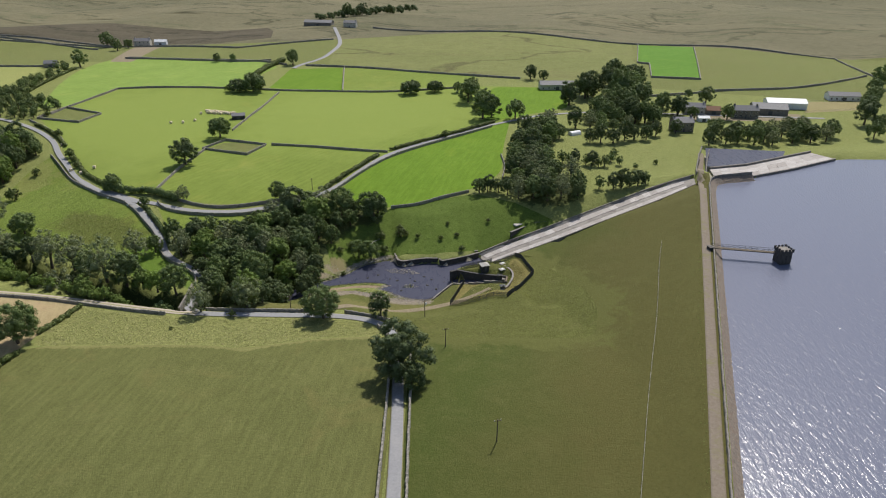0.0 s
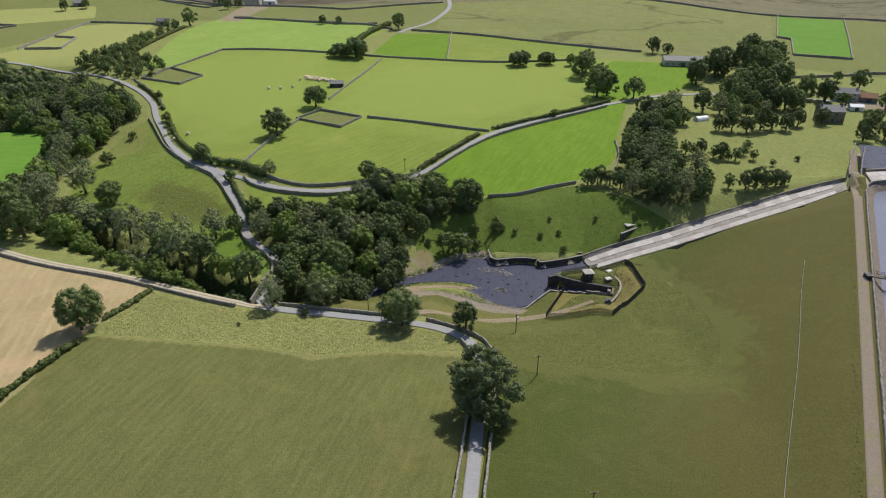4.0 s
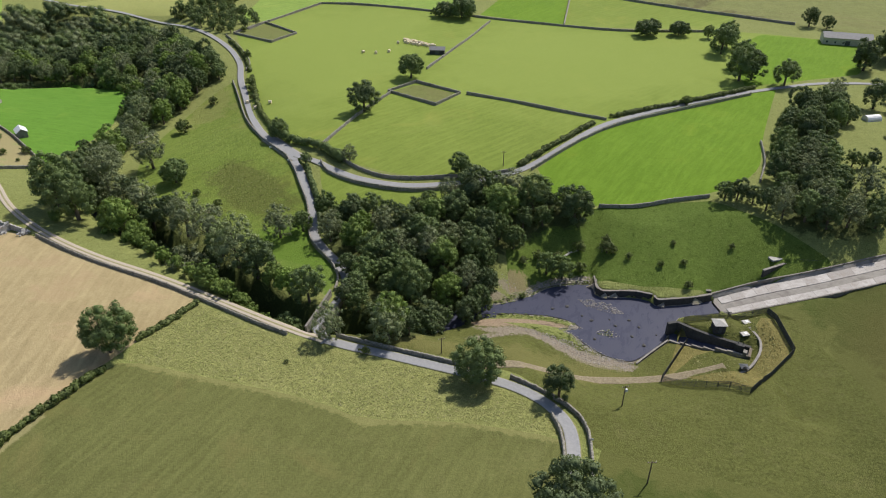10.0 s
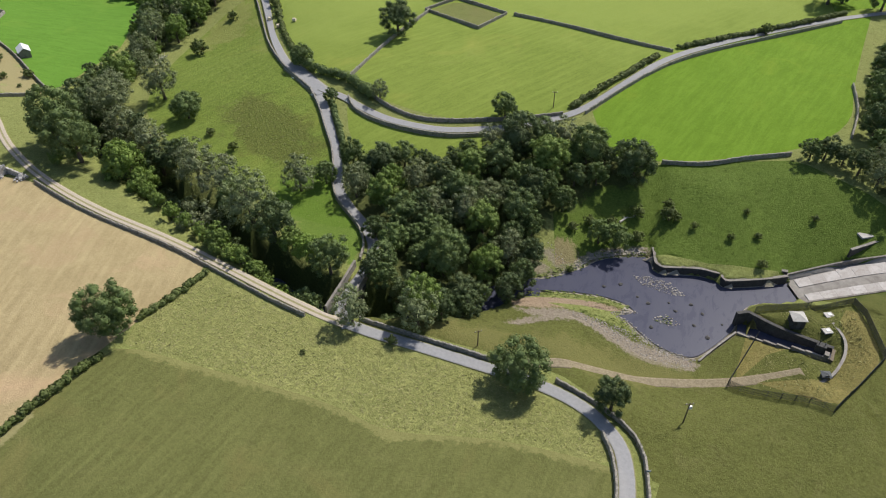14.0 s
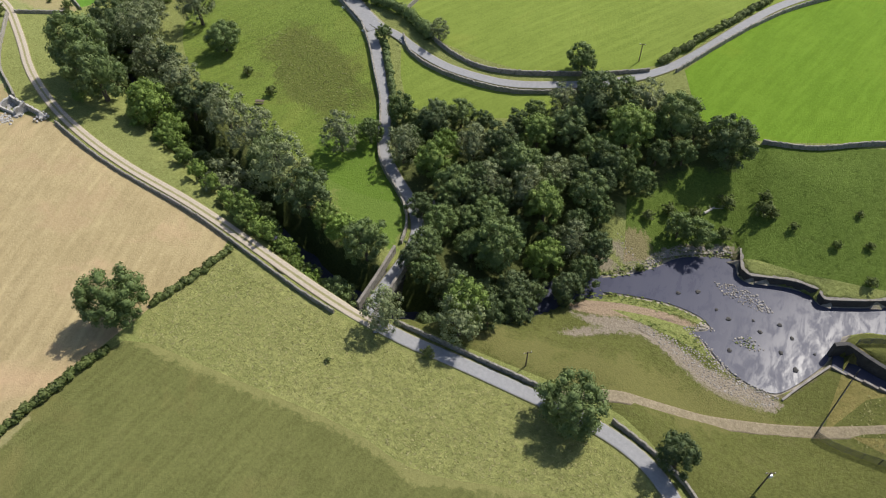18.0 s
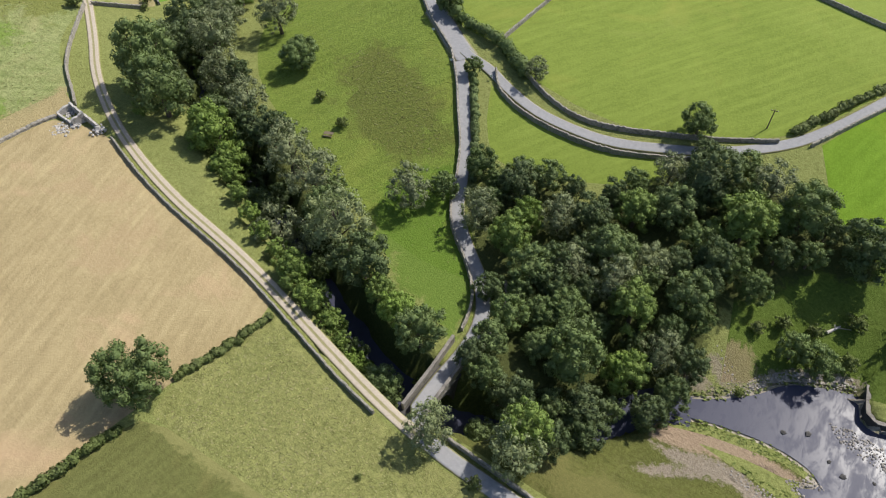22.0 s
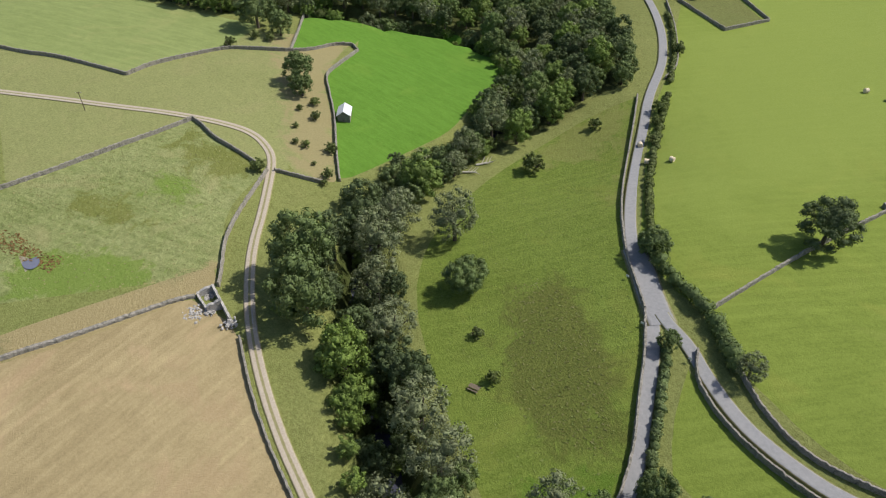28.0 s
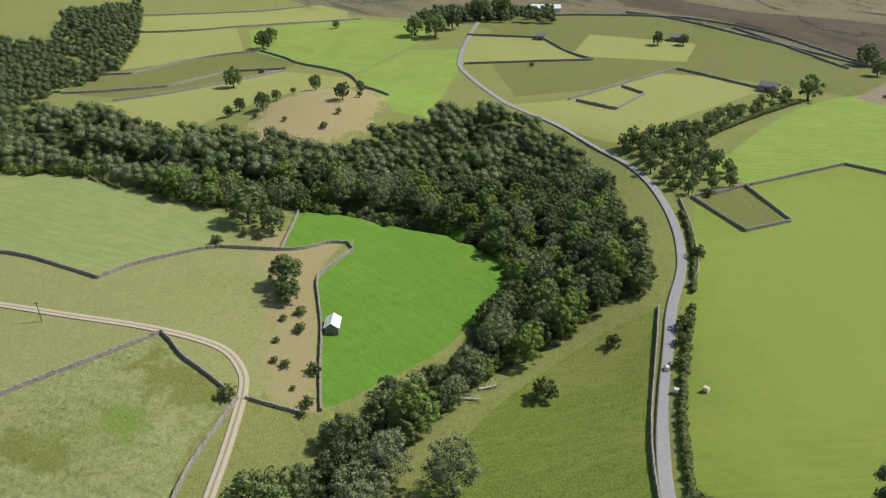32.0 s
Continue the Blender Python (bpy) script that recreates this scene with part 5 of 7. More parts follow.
hedge([(-160, 314), (-150, 309.2), (-140, 307), (-132, 304.6), (-126, 301.5), (-121.5, 298.6)], 3.8, 3.6, 7, "leaf", label="tall unclipped hawthorn hedge at the lane fork")
hedge([(-303, 496), (-308, 530), (-312, 574), (-313, 603)], 2.6, 2.4, 11, label="thick hedge beside the shelter belt")
hedge([(-153, 530), (-154, 594), (-152, 619), (-145, 645)], 4.0, 4.0, 12, label="tall overgrown hedge between two meadows")
hedge([(-256, 432), (-246, 424), (-228, 404), (-216, 388)], 1.8, 1.7, 13, label="straggling hedge beside the lane")
wall_run("dry_stone_wall", [(-207.6, 215.6), (-208.6, 212), (-209, 201), (-209.5, 187), (-214, 150)], M["stone"], 0.7, 1.0, "low tumbled stone wall beside stubble", rng)

# ---------------------------------------------------------------- trees
KINDS = {
    "big_oak": [dict(width=12.5, high=12, lobes=64, count=9500, size=0.23, material=M["leaf"], seed=s) for s in (31, 32, 33)],
    "big_dark": [dict(width=12, high=13, lobes=56, count=9000, size=0.23, material=M["leaf_dark"], seed=s) for s in (34, 35)],
    "oak": [dict(width=12, high=14, lobes=52, count=5200, size=0.27, material=M["leaf"], seed=s) for s in (1, 2, 3)],
    "sycamore": [dict(width=11, high=14, lobes=52, count=5200, size=0.27, material=M["leaf_fresh"], seed=s) for s in (4, 5)],
    "dark": [dict(width=11, high=14, lobes=50, count=5000, size=0.27, material=M["leaf_dark"], seed=s) for s in (6, 7)],
    "ash": [dict(width=11, high=13.5, lobes=54, count=5200, size=0.21, material=M["leaf_grey"], seed=s, core=0.45, spread=0.5) for s in (8, 9)],
    "squat": [dict(width=17, high=11.5, lobes=60, count=8000, size=0.3, material=M["leaf_dark"], seed=s, low=0.02) for s in (36, 37)],
    "shrub": [dict(width=4, high=3.4, lobes=16, count=1300, size=0.17, material=M["hedge"], seed=s, low=0.05) for s in (10, 11)],
    "bush": [dict(width=5.5, high=5.2, lobes=20, count=1900, size=0.2, material=M["leaf_fresh"], seed=s, low=0.02) for s in (14, 15)],
    "conifer": [dict(width=7, high=9.5, lobes=24, count=2600, size=0.22, material=M["leaf"], seed=s, tall=1.25) for s in (12, 13)],
}
LABELS = {
    "big_oak": ("oak_tree", "large full-crowned oak standing alone in summer leaf"),
    "big_dark": ("sycamore_tree", "large dark green sycamore with a dense rounded crown"),
    "oak": ("oak_tree", "full-crowned green broadleaf tree in summer leaf"),
    "sycamore": ("sycamore_tree", "fresh green sycamore in full leaf"),
    "dark": ("alder_tree", "dense dark green tree with a rounded crown"),
    "ash": ("ash_tree", "grey-green ash with an open feathery crown"),
    "squat": ("sycamore_tree", "broad dark sycamore with foliage to the ground"),
    "shrub": ("shrub", "low green hawthorn shrub in rough grass"),
    "bush": ("bush", "bright green rounded bush growing beside the trees"),
    "conifer": ("pine_tree", "dark narrow evergreen in a planted belt"),
}
MADE = {}
tree_rng = np.random.default_rng(77)


def plant(kind, x, y, width, group=""):
    options = KINDS[kind]
    i = int(tree_rng.integers(len(options)))
    o = options[i]
    k = width / o["width"]
    turn, z = float(tree_rng.uniform(0, 360)), level(x, y)
    tall = k * float(tree_rng.uniform(0.9, 1.1))
    if (kind, i) not in MADE:
        name, label = LABELS[kind]
        ob = tree_kind(name, label=label, **o)
        MADE[kind, i] = ob
        ob.matrix_world = pose(x, y, z, 0, 0, turn)
        ob.scale = (k, k, tall)
        if group:
            ob["group"] = group
        return ob
    first = MADE[kind, i]
    sx, sy, sz = first.scale
    ob = copy_thing(first, pose(x, y, z, 0, 0, turn) @ Matrix.Diagonal((k / sx, k / sy, tall / sz, 1)))
    if group:
        ob["group"] = group
    return ob


SOLO = [(-11, 162, 16.5, "big_dark"), (-8.2, 154, 8, "dark"), (-14.8, 170, 8, "dark"), (-20.5, 202, 7.6, "dark"), (-39.5, 201.5, 13, "big_oak"), (-127, 178.5, 13, "big_oak"), (-67, 210, 10.4, "ash"),
        (-133, 346, 13.5, "big_dark"), (-130, 397, 13.5, "big_oak"), (-76, 305, 9, "oak"), (-118, 298, 6.5, "ash"), (-156, 312, 8, "oak"), (-230, 408, 5.5, "shrub"),
        (-205, 370, 5.5, "shrub"), (-152, 522, 15, "squat"), (-142, 523, 19, "squat"), (-160, 523, 7, "shrub"), (-25, 520, 16, "squat"), (-7, 527, 13, "squat"), (17, 494, 15, "oak"),
        (25, 448, 16, "oak"), (46, 448, 12, "oak"), (1, 404, 5.3, "shrub"), (10, 525, 6.9, "oak"), (70, 576, 10, "dark"), (80, 573, 8, "dark")]
SOLO += [(-81, 204.5, 8.5, "ash"), (87, 487, 13.5, "dark"), (102, 508, 16, "dark"), (-194, 280, 12.2, "ash"), (-176, 270, 11.2, "big_oak"), (-162, 263, 3.3, "shrub"), (-210, 321, 7.5, "shrub"),
         (-120, 248, 10, "ash"), (-115, 254, 6.7, "oak"), (-150, 258, 3.6, "shrub"), (-70, 202, 3, "shrub"), (-86, 191, 1.4, "shrub"), (-40, 252, 2.3, "shrub"),
         (-133.5, 292, 5, "oak"), (-214, 351, 4.8, "shrub"), (-201, 364, 4.2, "shrub"), (-195, 356, 4, "shrub"), (-248, 249, 5.2, "shrub")]
WOOD = [(-111, 264, 8.1), (-104, 252, 9.1), (-101, 263, 9.3), (-94, 250, 9.5), (-89, 262, 9.1), (-86, 246, 10.4), (-83, 266, 9.7), (-75, 259, 11.2), (-76, 273, 9.1),
        (-69, 278, 10.4), (-75, 288, 8.2), (-66, 290, 13.3), (-55, 281, 12.6), (-54, 295, 10.5), (-46, 292, 12.2), (-31, 290, 12.9)]
WOOD += [(-57, 260, 10.2), (-65, 251, 10.1), (-70, 234, 12.3), (-71, 254, 9.7), (-62, 228, 9.7), (-60, 239, 9), (-56, 247, 8.6), (-68, 225, 8.7), (-75, 221, 9.8),
         (-80, 220, 6.6), (-68, 214, 9.8), (-76, 242, 9.5), (-67, 263, 8.7), (-56, 270, 8.7), (-95, 257, 8), (-80, 252, 9), (-84, 234, 8)]
BANKSIDE = [(-201.3, 239.6, 16.5, "oak"), (-187.7, 234, 15.5, "oak"), (-221.8, 268.3, 13, "dark"), (-197, 258.7, 13.5, "ash"), (-187.9, 252.3, 12.5, "ash"), (-165.3, 242.7, 10.4, "dark"), (-181.3, 242.5, 14, "dark"),
            (-172, 234.5, 13.5, "sycamore"), (-163, 231.5, 10.6, "sycamore"), (-148.5, 238.7, 12.2, "ash"), (-138.7, 236.6, 12.3, "ash"), (-138.3, 224, 14.5, "ash"), (-150.4, 228.3, 10.5, "dark"), (-123.1, 228.3, 13.8, "ash"),
            (-114.4, 225, 12, "dark"), (-125.5, 216.6, 7, "sycamore"), (-119.7, 215.2, 7, "sycamore"), (-113.5, 213.2, 6.5, "sycamore"), (-107, 211.6, 7.2, "oak"), (-96.3, 208.6, 9.2, "oak"),
            (-107.5, 222.5, 6.6, "sycamore"), (-101.7, 220.6, 7.5, "sycamore"), (-94.5, 219, 10, "oak"), (-213, 262, 14, "dark"), (-206, 270, 12, "ash"), (-171.8, 247, 11, "ash"), (-158, 243, 9.5, "dark"), (-205, 250, 11, "dark"),
            (-131, 232, 9.5, "oak")]
BANKSIDE += [(-229, 284, 12, "oak"), (-218, 286, 13, "sycamore"), (-232, 294, 11, "ash"), (-228, 302, 11, "oak"), (-227, 308, 9.6, "ash"), (-225, 276, 10.1, "dark"), (-222, 300, 8, "ash"), (-236, 304, 9, "oak")]
BUSHES = [(-128, 215.6, 5), (-124.5, 214, 5), (-121, 213.4, 5), (-117, 212.6, 5.2), (-113, 211.8, 4.6), (-109, 210.8, 5), (-104.5, 209.8, 4.6), (-101, 209, 4.8), (-111, 224, 4.5), (-105, 222, 4.5), (-98.5, 220.5, 4.5), (-118, 226, 4.5),
          (-133, 218.5, 5), (-139, 219.5, 5), (-145, 222, 5), (-152, 224.5, 5), (-158, 228, 4.8), (-142, 231, 4.5), (-128, 224.5, 4), (-178, 239, 5), (-193, 230, 4.5), (-150, 234, 4.5), (-168, 239.5, 4.5), (-198, 246, 5), (-92, 215.5, 4)]
SCRUB = [(-39, 270, 3.6), (-35, 265, 7), (-30, 265, 8), (-27, 278, 4.8), (-18, 278, 5.3), (-33, 272, 3.6), (-16, 278, 3), (-11, 276, 2.6), (-1, 275, 2.5), (2, 285, 2.2),
         (8, 269, 3.2), (15, 270, 3.2), (6, 278, 2.5), (20, 289, 2.2), (-43, 266, 3.3), (-25, 270, 4.4), (-19, 282, 3.4)]
HILLSIDE = [(-290, 283, 11), (-282, 280, 8), (-275, 281, 3.9), (-274, 275, 2.4), (-267, 277, 3.7), (-265, 269, 2.3), (-257, 265, 2.5), (-254, 267, 3.2), (-249, 273, 4.4),
            (-245, 265, 1.8), (-238, 266, 3.7), (-235, 263, 2.6), (-338, 289, 15), (-328, 294, 9.5), (-329, 284, 4.1), (-325, 288, 4.1), (-326, 273, 4.8)]
BELT = [(-313, 613, 13), (-320, 475, 8), (-316, 492, 7.5), (-313, 504, 7)]
FAR_TREES = [(-534, 353, 11.1), (-640, 414, 12.2), (-655, 427, 11.3), (-481, 384, 7.9), (-470, 334, 6.7), (-459, 343, 9), (-470, 355, 5.6), (-668, 491, 5.8), (-602, 529, 16),
             (-587, 539, 18), (-600, 565, 14), (-616, 606, 19), (-610, 626, 20), (-464, 662, 8.6), (-453, 678, 7.8), (-347, 743, 15), (-471, 541, 3.9), (-565, 383, 4.6),
             (-457, 401, 3.9), (-441, 381, 7.9), (-323, 711, 11), (-320, 730, 9), (-205, 643, 7), (-191, 647, 6), (-134, 632, 12)]
FAR_TREES += [(133, 556, 14), (142, 535, 15), (155, 566, 12), (128, 545, 13), (135, 485, 14), (134, 444, 10), (118, 446, 11), (104, 443, 12), (150, 478, 10), (155, 462, 11), (162, 452, 8),
              (184, 450, 9), (140, 415, 8), (306, 500, 12), (295, 486, 11), (282, 462, 10), (272, 430, 9), (340, 553, 15), (-465, 326, 5), (-480, 350, 4), (-459, 391, 4), (-444, 393, 4), (-464, 404, 5), (-419, 359, 4), (-486, 372, 4),
              (-435, 345, 3), (-428, 372, 3.5), (-450, 335, 3)]
FAR_TREES += [(119, 482, 14), (125, 474, 13), (110, 517, 14), (104, 520, 12), (133, 545, 16), (143, 548, 15), (111, 474, 12), (101, 460, 11), (120, 449, 13), (128, 440, 13), (146, 467, 11), (155, 460, 11), (109, 436, 11)]
FAR_TREES += [(126, 503, 20), (124, 522, 20), (137, 490, 16), (178, 512, 6.6), (184, 492, 11), (20, 508, 13), (27, 470, 14), (31, 452, 13), (88, 492, 11), (105, 512, 13), (267, 439, 14), (324, 531, 12), (256, 408, 10),
              (-111, 986, 15), (-128, 972, 15), (111, 353, 3)]
for x, y, w, kind in SOLO:
    plant(kind, x, y, w)
for x, y, w in BUSHES:
    plant("bush", x, y, w, "bushes along the river")
for x, y, w, kind in BANKSIDE:
    plant(kind, x, y, w, "trees along the river")
for spots, kinds, group in ((WOOD, "oak ash dark oak sycamore ash", "trees of the river wood"), (FAR_TREES, "oak dark", "trees in far fields")):
    kinds = kinds.split()
    for i, (x, y, w) in enumerate(spots):
        plant("shrub" if w < 5 else kinds[(i * 7 + i // 3) % len(kinds)], x, y, w, group)
for x, y, w in SCRUB + HILLSIDE:
    plant("shrub" if w < 6 else "oak", x, y, w, "scrub on the slopes")
for x, y, w in BELT:
    plant("conifer", x, y, w, "trees of the shelter belt")


def inside(poly, x, y):
    hit = False
    for (xa, ya), (xb, yb) in zip(poly, poly[1:] + poly[:1]):
        if (ya > y) != (yb > y) and x < (xb - xa) * (y - ya) / (yb - ya) + xa:
            hit = not hit
    return hit


def scatter(poly, gap, seed):
    """Random places inside an outline, no two nearer than gap."""
    r = np.random.default_rng(seed)
    xs, ys = [q[0] for q in poly], [q[1] for q in poly]
    out, cells = [], {}
    for _ in range(int((max(xs) - min(xs)) * (max(ys) - min(ys)) / gap / gap * 8)):
        x, y = r.uniform(min(xs), max(xs)), r.uniform(min(ys), max(ys))
        if not inside(poly, x, y):
            continue
        c = int(x // gap), int(y // gap)
        if all(math.hypot(x - a, y - b) > gap for i in (-1, 0, 1) for j in (-1, 0, 1) for a, b in cells.get((c[0] + i, c[1] + j), ())):
            cells.setdefault(c, []).append((x, y))
            out.append((x, y))
    return out


NORTH_WEST_WOOD = [(-747, 247), (-713, 277), (-825, 311), (-857, 377), (-688, 332), (-609, 285), (-555, 246), (-540, 222), (-620, 190)]
NORTH_BAND = [(72, 425), (86, 432), (100, 462), (112, 476), (126, 452), (136, 438), (112, 424), (90, 412)]
GARDEN = [(62, 353, 5.5), (65.3, 352.4, 4.5), (69, 354.6, 6), (74, 350.6, 4.5), (77.2, 350.1, 6.5), (80.1, 347.6, 4), (83.5, 348.5, 5), (88.4, 356.3, 4.5), (91.5, 350.6, 4), (98.2, 344.3, 2.8), (91.5, 363.8, 4.5), (79, 354, 5)]
GARDEN += [(74, 315, 5), (80.6, 314.4, 7), (84.7, 315.9, 7.5), (88.8, 317.4, 6.5), (93.4, 319.5, 7.5), (97.7, 322, 5), (17, 313, 7), (21, 314, 6.5), (26, 313, 6), (30, 309, 7), (84, 392, 7), (90, 392, 8.5), (97, 391, 8), (105, 397, 9.5), (111, 399, 7.5),
           (118, 399, 8), (126, 408, 8.5)]
FARM_COPSE = [(150, 388), (158, 406), (190, 420), (228, 420), (235, 405), (205, 392), (192, 388)]
filled = [(x, y) for x, y in scatter(RIVER_WOOD, 5.5, 41) if all(math.hypot(x - a, y - b) > 3.8 for a, b, _ in WOOD)]
for i, (x, y) in enumerate(filled):
    plant("dark" if i % 2 else "oak", x, y, float(tree_rng.uniform(6, 8.2)), "trees of the river wood")
BELT_RIVER = [(-93, 213), (-104, 212), (-120, 216), (-140, 222), (-160, 230), (-185, 238), (-206, 246), (-219, 260), (-232, 280), (-238, 300), (-224, 312), (-214, 285), (-204, 266), (-185, 258), (-160, 247), (-135, 238), (-110, 228), (-93, 221)]
filled = [(x, y) for x, y in scatter(BELT_RIVER, 5.5, 42) if all(math.hypot(x - a, y - b) > 4.2 for a, b, _, _ in BANKSIDE) and (x < -128 or not -3.5 < y - 223 - 0.4 * (-x - 126) * (1 if x < -106 else 0.4) < 3.5)]
for i, (x, y) in enumerate(filled):
    plant("dark" if i % 3 else "oak", x, y, float(tree_rng.uniform(5.5, 8)), "trees along the river")
BELT_AREA = [(-325, 470), (-300, 460), (-270, 446), (-258, 455), (-261, 478), (-288, 492), (-303, 510), (-312, 545), (-315, 612), (-326, 610), (-325, 560), (-321, 520), (-322, 490)]
for i, (x, y) in enumerate(scatter(BELT_AREA, 5.8, 43)):
    plant("shrub" if i % 5 == 4 else "conifer", x, y, float(tree_rng.uniform(3.8, 6.5)), "trees of the shelter belt")
spots = scatter(WEST_WOOD, 6.5, 5)
spots.sort(key=lambda q: math.hypot(q[0] + 150, q[1] - 260))
kinds = "oak ash oak sycamore ash dark sycamore".split()
near_trees, rest = spots[:130], spots[130:]
for i, (x, y) in enumerate(near_trees):
    plant(kinds[(i * 5 + i // 4) % 7], x, y, float(tree_rng.uniform(8, 12)), "trees of the west wood")
edge, _ = resample(WEST_WOOD[22:], 4.2)
for i, (x, y) in enumerate(edge):
    plant("bush" if i % 3 else "shrub", float(x + tree_rng.normal(0, 1.0)), float(y + tree_rng.normal(0, 1.0)), float(tree_rng.uniform(3.6, 6.4)), "bushes at the edge of the west wood")
for i, (x, y) in enumerate(scatter(EAST_WOOD, 6.3, 6) + scatter(NORTH_BAND, 8.5, 16) + scatter(FARM_COPSE, 7.5, 8)):
    plant(("oak", "dark", "ash", "dark", "oak")[i % 5], x, y, float(tree_rng.uniform(6.5, 11)), "trees of the east wood")
for x, y, w in GARDEN:
    plant("conifer" if w < 6 else "dark", x, y, w, "trees round the garden lawn")


def woodland(name, places, seed, material, label):
    """Many crowns of a far wood as one mass of leaf tufts."""
    r = np.random.default_rng(seed)
    c, w = [], []
    for x, y in places:
        z, s = level(x, y) + r.uniform(-2.2, 1.8), r.uniform(4, 6.3)
        for j in range(5):
            q = j * 2.4 + r.random()
            c.append((x + math.cos(q) * s * 0.5, y + math.sin(q) * s * 0.5, z + s * (0.6 + 0.4 * j / 2)))
            w.append(s * r.uniform(0.45, 0.6))
    v, f, n = leaves(c, w, len(places) * 1000, 0.38, r, 0.7, 0.85, 0.4)
    return tagged(link(name, v, f, material, normals=n), label, "woodland", kind="stuff")


woodland("far_wood", rest[2::3], 26, M["leaf_grey"], "dense summer woodland of grey-green crowns")
woodland("far_wood", rest[::3], 21, M["leaf"], "dense summer woodland of green broadleaf crowns")
woodland("far_wood", rest[1::3], 22, M["leaf_dark"], "dense summer woodland of dark green crowns")
woodland("far_wood", scatter(NORTH_WEST_WOOD, 8.5, 9), 23, M["leaf_dark"], "far dark wood on the valley side")
woodland("far_wood", scatter([(-150, 950), (-60, 1010), (-40, 1040), (-70, 1050), (-170, 970)], 9, 10), 24, M["leaf_dark"], "strip of trees at the edge of the moor")
woodland("far_wood", scatter([(-660, 560), (-560, 640), (-600, 680), (-700, 620)], 10, 12), 25, M["leaf_dark"], "trees round a far farm")

# ---------------------------------------------------------------- the dam and its works
def along_crest(s, off, z):
    """A place s metres along the crest and off metres towards the valley."""
    (x0, y0), (x1, y1) = CREST
    length = math.hypot(x1 - x0, y1 - y0)
    ux, uy = (x1 - x0) / length, (y1 - y0) / length
    return x0 + ux * s - uy * off, y0 + uy * s + ux * off, z


DAM_LENGTH = dam_axes(0.0, 0.0)[2]
rng = np.random.default_rng(19)
curve = [along_crest(s, -1.9, 0)[:2] for s in (0, 60, 130, 200, 270, 330, 380)] + [(121.5, 303), (124, 309.5), (129, 313), (137, 315), (146, 317)]
wall_run("wave_wall", curve, M["cut_stone"], 1.0, 0.5, "low cut stone wave wall along the dam crest", rng, CREST_Z, 1.5)


def pitching():
    """Stone pitching from the crest into the reservoir, in uneven courses."""
    r = np.random.default_rng(4)
    p, s = resample(curve, 1.4)
    n = sideways(p)
    k, rows = len(p), []
    for i in range(7):
        q = p - n * (0.5 + i * 0.6)
        z = CREST_Z - 0.1 - i * 0.5 + r.normal(0, 0.07, k)
        rows.append(np.column_stack([q, z]))
    v = np.concatenate(rows)
    f = [(c * k + i, c * k + i + 1, (c + 1) * k + i + 1, (c + 1) * k + i) for c in range(6) for i in range(k - 1)]
    return tagged(link("stone_pitching", v, [q[::-1] for q in f], M["pitching"]), "brown-grey stone pitching at the water's edge of the dam", "dam facing", kind="structure")


pitching()

# valve tower and its footbridge
TX, TY = 121.2, 226.5
tower = empty("valve_tower", TX, TY, LAKE_Z, 10)
tower.scale = (0.86, 0.86, 0.86)
bm = bmesh.new()
box(bm, 0, 0, -4, 5.0, 5.0, 9.6, bevel=0.08)
part("body", bm, M["dark_stone"], tower, "dark square masonry shaft")
bm = bmesh.new()
box(bm, 0, 0, 5.3, 5.7, 5.7, 0.5, bevel=0.1)
part("cornice", bm, M["dark_stone"], tower)
bm = bmesh.new()
box(bm, 0, 0, 5.8, 5.3, 5.3, 0.25)
part("roof_deck", bm, M["channel"], tower, "stained grey roof deck inside the parapet")
for side in range(4):
    for j in range(4):
        u = -2.35 + j * 1.57
        x, y = ((u, -2.55), (2.55, u), (-u, 2.55), (-2.55, -u))[side]
        bm = bmesh.new()
        box(bm, x, y, 5.8, 0.85 if side % 2 == 0 else 0.45, 0.45 if side % 2 == 0 else 0.85, 0.95, bevel=0.05)
        part("merlon", bm, M["dark_stone"], tower)
for side in range(4):
    bm = bmesh.new()
    x, y = ((0, -2.51), (2.51, 0), (0, 2.51), (-2.51, 0))[side]
    box(bm, x, y, 2.2, 0.7 if side % 2 == 0 else 0.06, 0.06 if side % 2 == 0 else 0.7, 1.6)
    part("window", bm, M["dark_glass"], tower, "narrow dark opening")
tagged(tower, "dark stone valve tower with battlements standing in the reservoir", "tower")

bridge = empty("footbridge", 97.3, 231.5, 14.0, math.degrees(math.atan2(TY + 0.5 - 231.5, TX - 97.3)))
span_of = math.hypot(TX - 97.3, TY + 0.5 - 231.5) - 2.6
bm = bmesh.new()
box(bm, span_of / 2, 0, -0.2, span_of, 1.5, 0.2)
part("deck", bm, M["wood"], bridge)
for y in (-0.75, 0.75):
    bm = bmesh.new()
    rod(bm, (0, y, 1.15), (span_of, y, 1.15), 0.06, sides=6)
    rod(bm, (0, y, -0.25), (span_of, y, -0.25), 0.09, sides=6)
    part("chord", bm, M["metal"], bridge)
    for i in range(12):
        x = span_of * i / 11
        bm = bmesh.new()
        rod(bm, (x, y, -0.2), (x, y, 1.15), 0.05, sides=6)
        if i < 11:
            rod(bm, (x, y, -0.2), (x + span_of / 11, y, 1.15), 0.035, sides=5)
        part("lattice", bm, M["metal"], bridge)
tagged(bridge, "dark iron lattice footbridge from dam to valve tower", "footbridge")
pier = empty("bridge_pier", 97.0, 231.6, 12.6, 100)
bm = bmesh.new()
box(bm, 0, 0, 0, 2.2, 1.6, 1.5, bevel=0.06)
part("block", bm, M["dark_stone"], pier)
bm = bmesh.new()
